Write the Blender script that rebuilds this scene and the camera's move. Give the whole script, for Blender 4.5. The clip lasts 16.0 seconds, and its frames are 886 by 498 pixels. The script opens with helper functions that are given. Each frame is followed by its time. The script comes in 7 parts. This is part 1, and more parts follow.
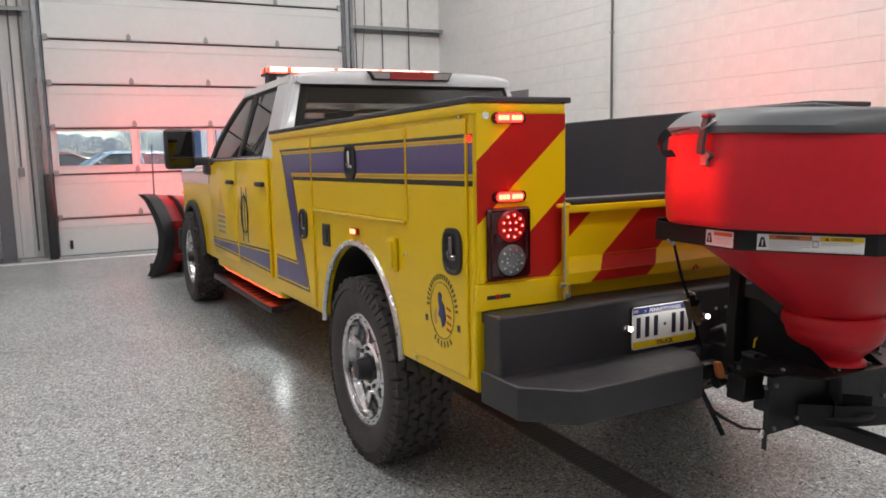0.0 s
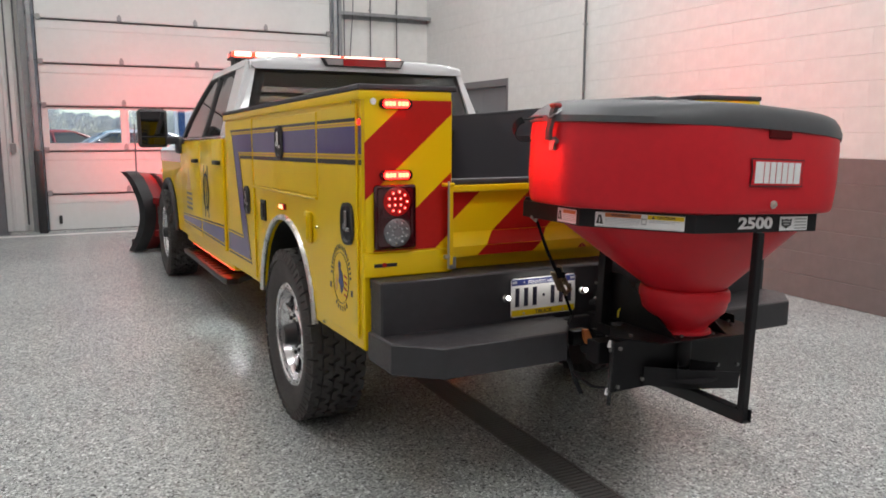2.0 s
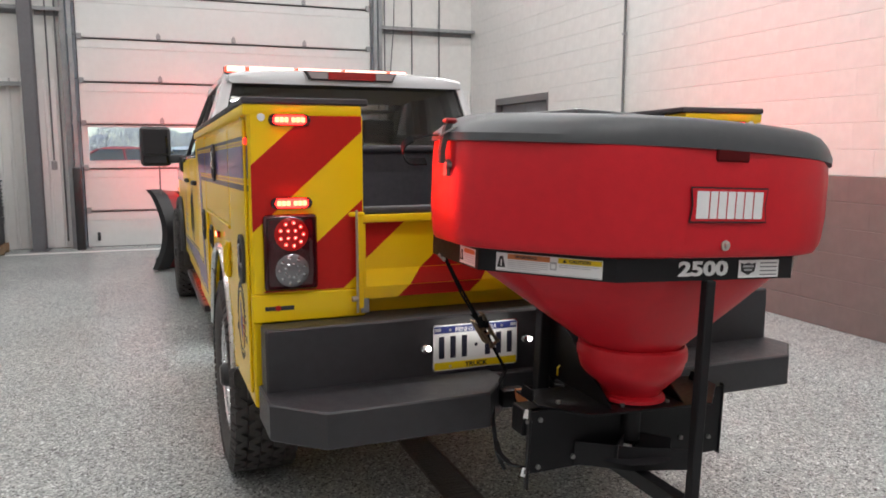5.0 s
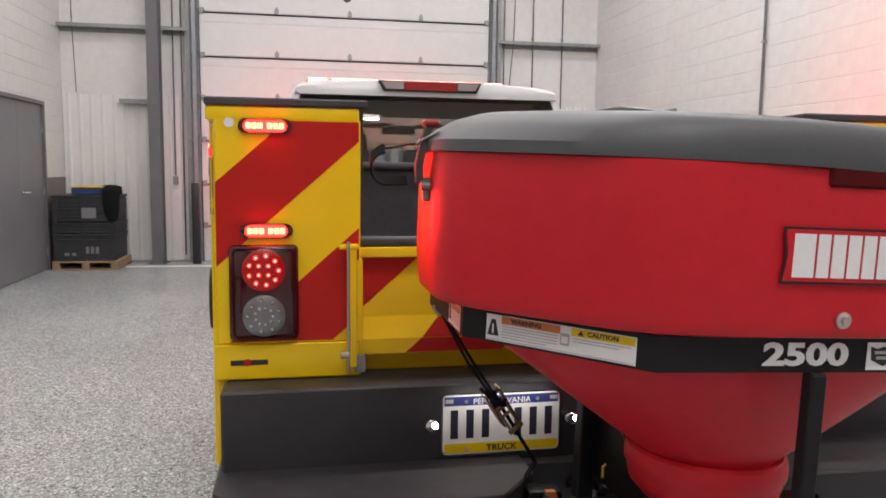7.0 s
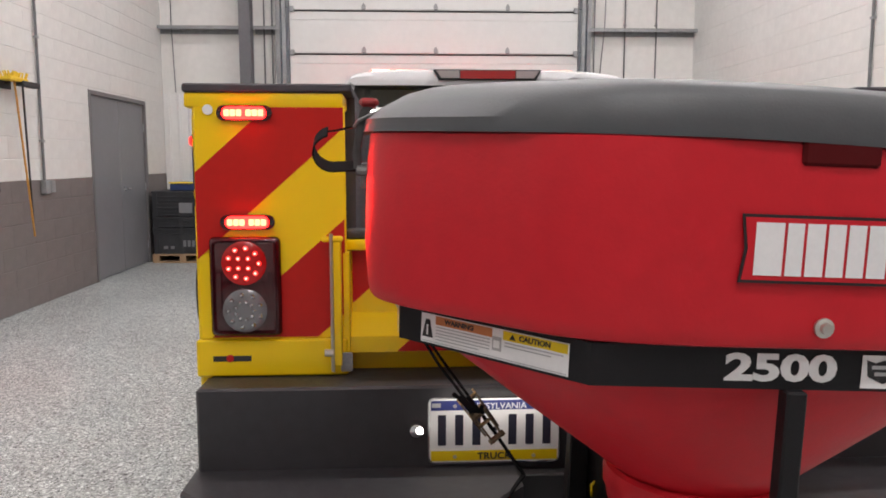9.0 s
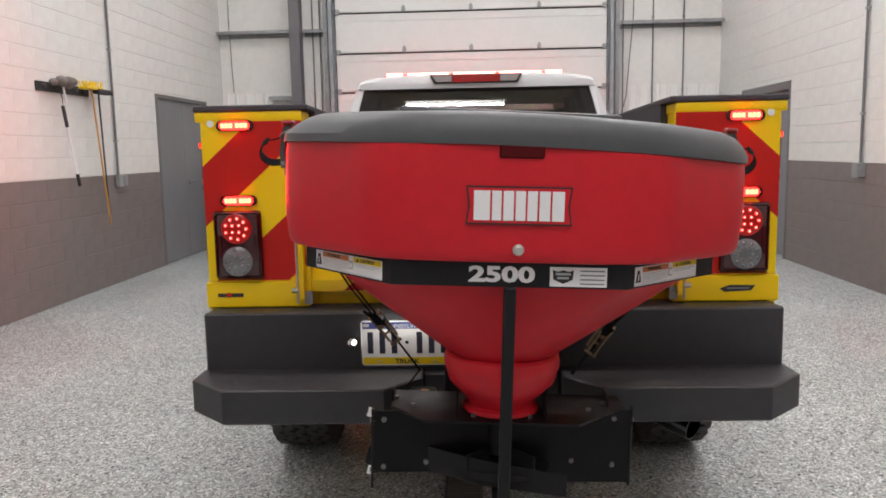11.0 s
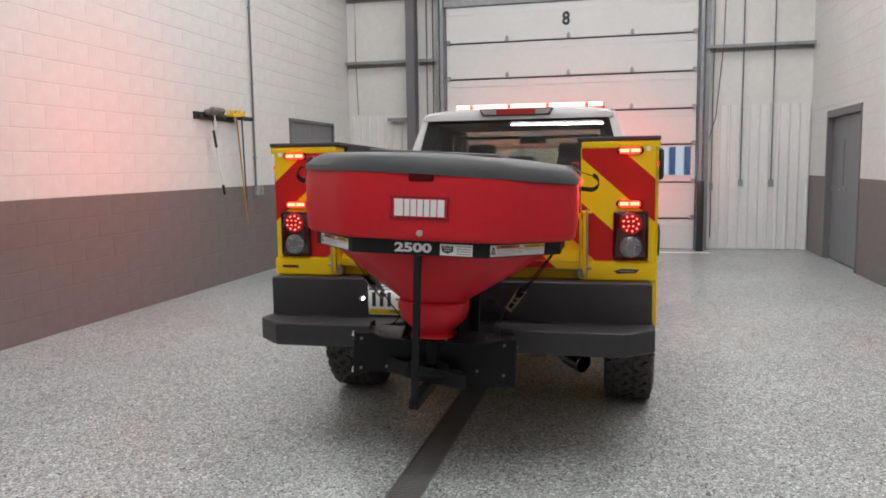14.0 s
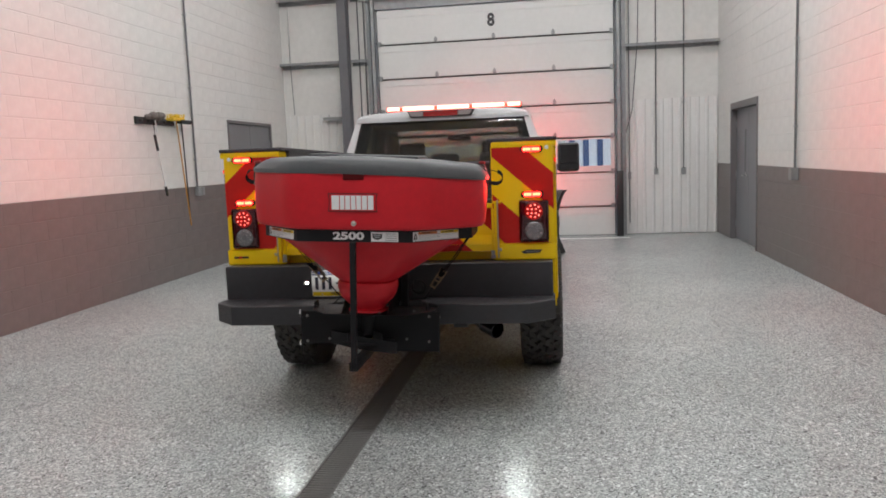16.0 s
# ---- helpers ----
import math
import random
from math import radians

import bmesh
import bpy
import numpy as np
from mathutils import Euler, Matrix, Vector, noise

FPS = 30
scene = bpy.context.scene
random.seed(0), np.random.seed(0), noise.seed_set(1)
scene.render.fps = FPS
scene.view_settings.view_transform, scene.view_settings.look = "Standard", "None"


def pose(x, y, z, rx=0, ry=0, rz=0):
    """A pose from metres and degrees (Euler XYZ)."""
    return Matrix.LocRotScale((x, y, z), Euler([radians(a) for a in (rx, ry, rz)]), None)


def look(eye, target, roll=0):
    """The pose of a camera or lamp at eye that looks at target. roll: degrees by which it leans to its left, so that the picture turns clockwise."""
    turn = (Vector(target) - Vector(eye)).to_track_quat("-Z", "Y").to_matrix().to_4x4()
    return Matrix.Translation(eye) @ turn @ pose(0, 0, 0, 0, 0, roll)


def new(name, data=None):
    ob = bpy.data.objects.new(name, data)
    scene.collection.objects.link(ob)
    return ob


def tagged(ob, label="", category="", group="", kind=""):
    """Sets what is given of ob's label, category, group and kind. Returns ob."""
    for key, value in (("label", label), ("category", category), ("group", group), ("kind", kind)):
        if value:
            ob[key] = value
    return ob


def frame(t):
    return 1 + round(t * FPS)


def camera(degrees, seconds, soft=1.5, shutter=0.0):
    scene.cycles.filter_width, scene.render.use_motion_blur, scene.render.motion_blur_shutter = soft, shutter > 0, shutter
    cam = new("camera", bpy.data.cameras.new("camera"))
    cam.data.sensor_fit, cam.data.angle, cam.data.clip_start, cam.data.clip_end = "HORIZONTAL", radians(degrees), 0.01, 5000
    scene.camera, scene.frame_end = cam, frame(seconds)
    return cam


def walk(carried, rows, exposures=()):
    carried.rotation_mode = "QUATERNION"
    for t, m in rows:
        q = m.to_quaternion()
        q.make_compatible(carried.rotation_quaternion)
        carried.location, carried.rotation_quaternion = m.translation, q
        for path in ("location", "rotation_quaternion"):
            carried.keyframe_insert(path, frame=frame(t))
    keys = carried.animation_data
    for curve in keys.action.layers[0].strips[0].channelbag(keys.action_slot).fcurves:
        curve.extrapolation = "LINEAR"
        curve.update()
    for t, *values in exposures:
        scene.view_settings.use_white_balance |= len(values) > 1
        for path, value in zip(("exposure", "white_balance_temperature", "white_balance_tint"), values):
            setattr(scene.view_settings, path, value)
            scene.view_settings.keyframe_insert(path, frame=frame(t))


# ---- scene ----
cam = camera(60.4, 16.0, 1.75)
PATH = [
    (0, (0.06, 0.02, 1.441), (0.944, 1.794, 1.169), -1.1),
    (0.5, (0.06, -0.124, 1.444), (0.925, 1.658, 1.172), -0.7),
    (1, (0.114, -0.223, 1.426), (0.979, 1.557, 1.141), -0.1),
    (1.5, (0.204, -0.317, 1.43), (1.07, 1.462, 1.136), 0.2),
    (2, (0.309, -0.416, 1.425), (1.174, 1.362, 1.12), 0.2),
    (2.5, (0.363, -0.461, 1.424), (1.23, 1.314, 1.11), -0.2),
    (3, (0.412, -0.465, 1.424), (1.286, 1.306, 1.106), -0.5),
    (5.5, (1.112, -0.096, 1.443), (1.722, 1.792, 1.194), 0.2),
    (6, (1.211, 0.042, 1.434), (1.737, 1.957, 1.198), 0.3),
    (6.5, (1.373, 0.15, 1.44), (1.805, 2.09, 1.215), 0.5),
    (7, (1.466, 0.241, 1.431), (1.817, 2.198, 1.215), 0.7),
    (7.5, (1.49, 0.354, 1.44), (1.763, 2.325, 1.232), 0.9),
    (8, (1.546, 0.418, 1.44), (1.744, 2.397, 1.233), 0.8),
    (8.5, (1.67, 0.41, 1.428), (1.794, 2.394, 1.211), 0.5),
    (9, (1.758, 0.341, 1.414), (1.836, 2.326, 1.182), 0.0),
    (9.5, (1.808, 0.188, 1.416), (1.85, 2.172, 1.17), -0.3),
    (10, (1.903, -0.032, 1.419), (1.921, 1.951, 1.158), -0.6),
    (12.5, (2.676, -0.96, 1.451), (2.345, 0.998, 1.209), -1.1),
    (13, (2.805, -1.173, 1.461), (2.419, 0.775, 1.228), -0.8),
    (13.5, (2.916, -1.404, 1.466), (2.483, 0.535, 1.237), -0.7),
    (14, (3.053, -1.588, 1.465), (2.591, 0.345, 1.246), -0.8),
    (14.5, (3.095, -1.835, 1.475), (2.68, 0.11, 1.26), -1.0),
    (15, (3.092, -2.022, 1.481), (2.719, -0.069, 1.262), -1.5),
    (15.5, (3.175, -2.121, 1.484), (2.842, -0.162, 1.256), -1.9),
    (16, (3.241, -2.178, 1.493), (2.931, -0.217, 1.255), -2.2),
]
walk(cam, [(t, look(eye, target, roll)) for t, eye, target, roll in PATH], [(0, 1.50, 6500, 10), (3, 1.53, 6500, 10), (5.5, 1.63, 6550, 11), (7.5, 1.66, 6700, 15), (9.5, 1.68, 6700, 14), (12.5, 1.56, 6500, 10), (14.5, 1.44, 6500, 10), (16, 1.34, 6500, 10)])

# ---- world, sun, lamps ----
world = bpy.data.worlds.new("sky")
scene.world = world
world.use_nodes = True
wn = world.node_tree.nodes
sky = wn.new("ShaderNodeTexSky")
sky.sky_type = "NISHITA"
sky.sun_disc = False
sky.dust_density, sky.air_density, sky.ozone_density = 0.0, 1.0, 6.0
sky.sun_elevation, sky.sun_rotation = radians(40), radians(200)
world.node_tree.links.new(sky.outputs["Color"], wn["Background"].inputs["Color"])
wn["Background"].inputs["Strength"].default_value = 0.060
sun = bpy.data.lights.new("sun", "SUN")
sun.energy, sun.angle, sun.color = 1.4, radians(12), (1, 0.96, 0.9)
sun_ob = new("sun", sun)
sun_ob.matrix_world = look((0, 30, 20), (-8, 44, 0))

ROOM_W, ROOM_E, ROOM_N, ROOM_S, ROOM_H = -1.91, 5.97, 11.88, -9.0, 6.2


def area_lamp(name, eye, target, size, energy, colour=(1, 1, 1), spread=180):
    lamp = bpy.data.lights.new(name, "AREA")
    lamp.shape, lamp.size, lamp.size_y = "RECTANGLE", size[0], size[1]
    lamp.energy, lamp.color, lamp.spread = energy, colour, radians(spread)
    ob = new(name, lamp)
    ob.matrix_world = look(eye, target)
    return ob


STRIP_LAMPS = [(-0.5, -5.8, 3), (2.05, -5.8, 8), (4.6, -5.8, 3), (2.05, -2.5, 17), (-0.5, -0.7, 7), (2.05, -0.7, 20), (4.6, -0.7, 12),
               (-0.5, 3.6, 17), (2.05, 3.6, 19), (4.6, 3.6, 24), (-0.5, 6.6, 13), (2.05, 6.6, 17), (4.6, 6.6, 23), (-0.5, 9.6, 8), (2.05, 9.6, 9), (4.6, 9.6, 9)]
for lx, ly, watts in STRIP_LAMPS:
    area_lamp("strip_lamp", (lx, ly, ROOM_H - 0.42), (lx, ly + 0.001, 0), (1.7, 0.05), watts, (0.98, 0.99, 1.0))

# ---- materials ----


def material(name, colour=(0.5, 0.5, 0.5), rough=0.5, metal=0.0, coat=0.0, var=0.0, scale=8.0, bump=0.0, bump_scale=60.0, emit=None, emit_strength=0.0, rough_var=0.0, coat_rough=0.05, spec=0.5):
    """A surface with a cloudy variation of colour and gloss at two scales, and a fine relief."""
    m = bpy.data.materials.new(name)
    m.use_nodes = True
    nt = m.node_tree
    b = nt.nodes["Principled BSDF"]
    b.inputs["Base Color"].default_value = (*colour, 1)
    b.inputs["Roughness"].default_value = rough
    b.inputs["Metallic"].default_value = metal
    b.inputs["Coat Weight"].default_value = coat
    b.inputs["Coat Roughness"].default_value = coat_rough
    b.inputs["Specular IOR Level"].default_value = spec
    if emit:
        b.inputs["Emission Color"].default_value = (*emit, 1)
        b.inputs["Emission Strength"].default_value = emit_strength
    if var or bump or rough_var:
        tc = nt.nodes.new("ShaderNodeTexCoord")
    if var or rough_var:
        n1, n2, mixn = nt.nodes.new("ShaderNodeTexNoise"), nt.nodes.new("ShaderNodeTexNoise"), nt.nodes.new("ShaderNodeMath")
        n1.inputs["Scale"].default_value, n1.inputs["Detail"].default_value = scale, 6
        n2.inputs["Scale"].default_value, n2.inputs["Detail"].default_value = scale * 9, 3
        mixn.operation = "ADD"
        for n in (n1, n2):
            nt.links.new(tc.outputs["Object"], n.inputs["Vector"])
        nt.links.new(n1.outputs["Fac"], mixn.inputs[0])
        nt.links.new(n2.outputs["Fac"], mixn.inputs[1])
    if var:
        ramp = nt.nodes.new("ShaderNodeMapRange")
        ramp.inputs["From Min"].default_value, ramp.inputs["From Max"].default_value = 0.7, 1.3
        ramp.inputs["To Min"].default_value, ramp.inputs["To Max"].default_value = 1 - var, 1 + var
        nt.links.new(mixn.outputs[0], ramp.inputs["Value"])
        mul = nt.nodes.new("ShaderNodeVectorMath")
        mul.operation = "SCALE"
        mul.inputs[0].default_value = colour
        nt.links.new(ramp.outputs["Result"], mul.inputs["Scale"])
        nt.links.new(mul.outputs["Vector"], b.inputs["Base Color"])
    if rough_var:
        rr = nt.nodes.new("ShaderNodeMapRange")
        rr.inputs["From Min"].default_value, rr.inputs["From Max"].default_value = 0.7, 1.3
        rr.inputs["To Min"].default_value, rr.inputs["To Max"].default_value = max(0.02, rough - rough_var), min(1, rough + rough_var)
        nt.links.new(mixn.outputs[0], rr.inputs["Value"])
        nt.links.new(rr.outputs["Result"], b.inputs["Roughness"])
    if bump:
        n3, bp = nt.nodes.new("ShaderNodeTexNoise"), nt.nodes.new("ShaderNodeBump")
        n3.inputs["Scale"].default_value, n3.inputs["Detail"].default_value = bump_scale, 4
        bp.inputs["Strength"].default_value, bp.inputs["Distance"].default_value = bump, 0.003
        nt.links.new(tc.outputs["Object"], n3.inputs["Vector"])
        nt.links.new(n3.outputs["Fac"], bp.inputs["Height"])
        nt.links.new(bp.outputs["Normal"], b.inputs["Normal"])
    return m


def glass(name, tint, rough=0.0):
    """A thin pane: tinted and clear, with a mirror gloss by Fresnel."""
    m = bpy.data.materials.new(name)
    m.use_nodes = True
    nt = m.node_tree
    nt.nodes.remove(nt.nodes["Principled BSDF"])
    tr, gl, lw, mx, pw, ma = (nt.nodes.new(k) for k in ("ShaderNodeBsdfTransparent", "ShaderNodeBsdfGlossy", "ShaderNodeLayerWeight", "ShaderNodeMixShader", "ShaderNodeMath", "ShaderNodeMath"))
    tr.inputs["Color"].default_value = (*tint, 1)
    gl.inputs["Roughness"].default_value = rough
    pw.operation, ma.operation = "POWER", "MULTIPLY_ADD"
    pw.inputs[1].default_value, ma.inputs[1].default_value, ma.inputs[2].default_value = 5.0, 0.9, 0.085
    lw.inputs["Blend"].default_value = 0.5
    nt.links.new(lw.outputs["Facing"], pw.inputs[0])
    nt.links.new(pw.outputs[0], ma.inputs[0])
    nt.links.new(ma.outputs[0], mx.inputs["Fac"])
    nt.links.new(tr.outputs["BSDF"], mx.inputs[1])
    nt.links.new(gl.outputs["BSDF"], mx.inputs[2])
    nt.links.new(mx.outputs["Shader"], nt.nodes["Material Output"].inputs["Surface"])
    return m


def flake_floor():
    """Grey epoxy with broadcast vinyl chips in white, grey and near black under a clear coat."""
    m = bpy.data.materials.new("flake_epoxy")
    m.use_nodes = True
    nt = m.node_tree
    b = nt.nodes["Principled BSDF"]
    tc = nt.nodes.new("ShaderNodeTexCoord")
    warp = nt.nodes.new("ShaderNodeTexNoise")
    warp.inputs["Scale"].default_value = 70
    add = nt.nodes.new("ShaderNodeVectorMath")
    add.operation = "MULTIPLY_ADD"
    add.inputs[1].default_value = (0.01, 0.01, 0.0)
    nt.links.new(tc.outputs["Object"], warp.inputs["Vector"])
    nt.links.new(warp.outputs["Color"], add.inputs[0])
    nt.links.new(tc.outputs["Object"], add.inputs[2])
    cells = []
    for sc in (125.0, 78.0):
        v = nt.nodes.new("ShaderNodeTexVoronoi")
        v.inputs["Scale"].default_value = sc
        nt.links.new(add.outputs["Vector"], v.inputs["Vector"])
        ramp = nt.nodes.new("ShaderNodeValToRGB")
        ramp.color_ramp.interpolation = "CONSTANT"
        els = ramp.color_ramp.elements
        els[0].position, els[0].color = 0.0, (0.050, 0.053, 0.054, 1)
        els[1].position, els[1].color = 0.2, (0.235, 0.245, 0.248, 1)
        for p, c in ((0.38, 0.36), (0.62, 0.55), (0.82, 0.84)):
            e = els.new(p)
            e.color = (c * 0.94, c, c * 0.985, 1)
        nt.links.new(v.outputs["Color"], ramp.inputs["Fac"])
        cells.append(ramp)
    mix = nt.nodes.new("ShaderNodeMix")
    mix.data_type = "RGBA"
    pick = nt.nodes.new("ShaderNodeTexNoise")
    pick.inputs["Scale"].default_value, pick.inputs["Detail"].default_value = 45, 2
    nt.links.new(tc.outputs["Object"], pick.inputs["Vector"])
    st = nt.nodes.new("ShaderNodeMapRange")
    st.inputs["From Min"].default_value, st.inputs["From Max"].default_value = 0.5, 0.56
    nt.links.new(pick.outputs["Fac"], st.inputs["Value"])
    nt.links.new(st.outputs["Result"], mix.inputs["Factor"])
    nt.links.new(cells[0].outputs["Color"], mix.inputs[6])
    nt.links.new(cells[1].outputs["Color"], mix.inputs[7])
    worn = nt.nodes.new("ShaderNodeTexNoise")
    worn.inputs["Scale"].default_value, worn.inputs["Detail"].default_value = 0.9, 5
    nt.links.new(tc.outputs["Object"], worn.inputs["Vector"])
    mr = nt.nodes.new("ShaderNodeMapRange")
    mr.inputs["From Min"].default_value, mr.inputs["From Max"].default_value = 0.3, 0.7
    mr.inputs["To Min"].default_value, mr.inputs["To Max"].default_value = 0.86, 1.08
    nt.links.new(worn.outputs["Fac"], mr.inputs["Value"])
    sc2 = nt.nodes.new("ShaderNodeVectorMath")
    sc2.operation = "SCALE"
    nt.links.new(mix.outputs[2], sc2.inputs[0])
    nt.links.new(mr.outputs["Result"], sc2.inputs["Scale"])
    nt.links.new(sc2.outputs["Vector"], b.inputs["Base Color"])
    rr = nt.nodes.new("ShaderNodeMapRange")
    rr.inputs["To Min"].default_value, rr.inputs["To Max"].default_value = 0.46, 0.60
    nt.links.new(worn.outputs["Fac"], rr.inputs["Value"])
    nt.links.new(rr.outputs["Result"], b.inputs["Roughness"])
    b.inputs["Coat Weight"].default_value, b.inputs["Coat Roughness"].default_value = 0.5, 0.27
    bp = nt.nodes.new("ShaderNodeBump")
    bp.inputs["Strength"].default_value, bp.inputs["Distance"].default_value = 0.06, 0.002
    nt.links.new(cells[0].outputs["Color"], bp.inputs["Height"])
    nt.links.new(bp.outputs["Normal"], b.inputs["Normal"])
    return m


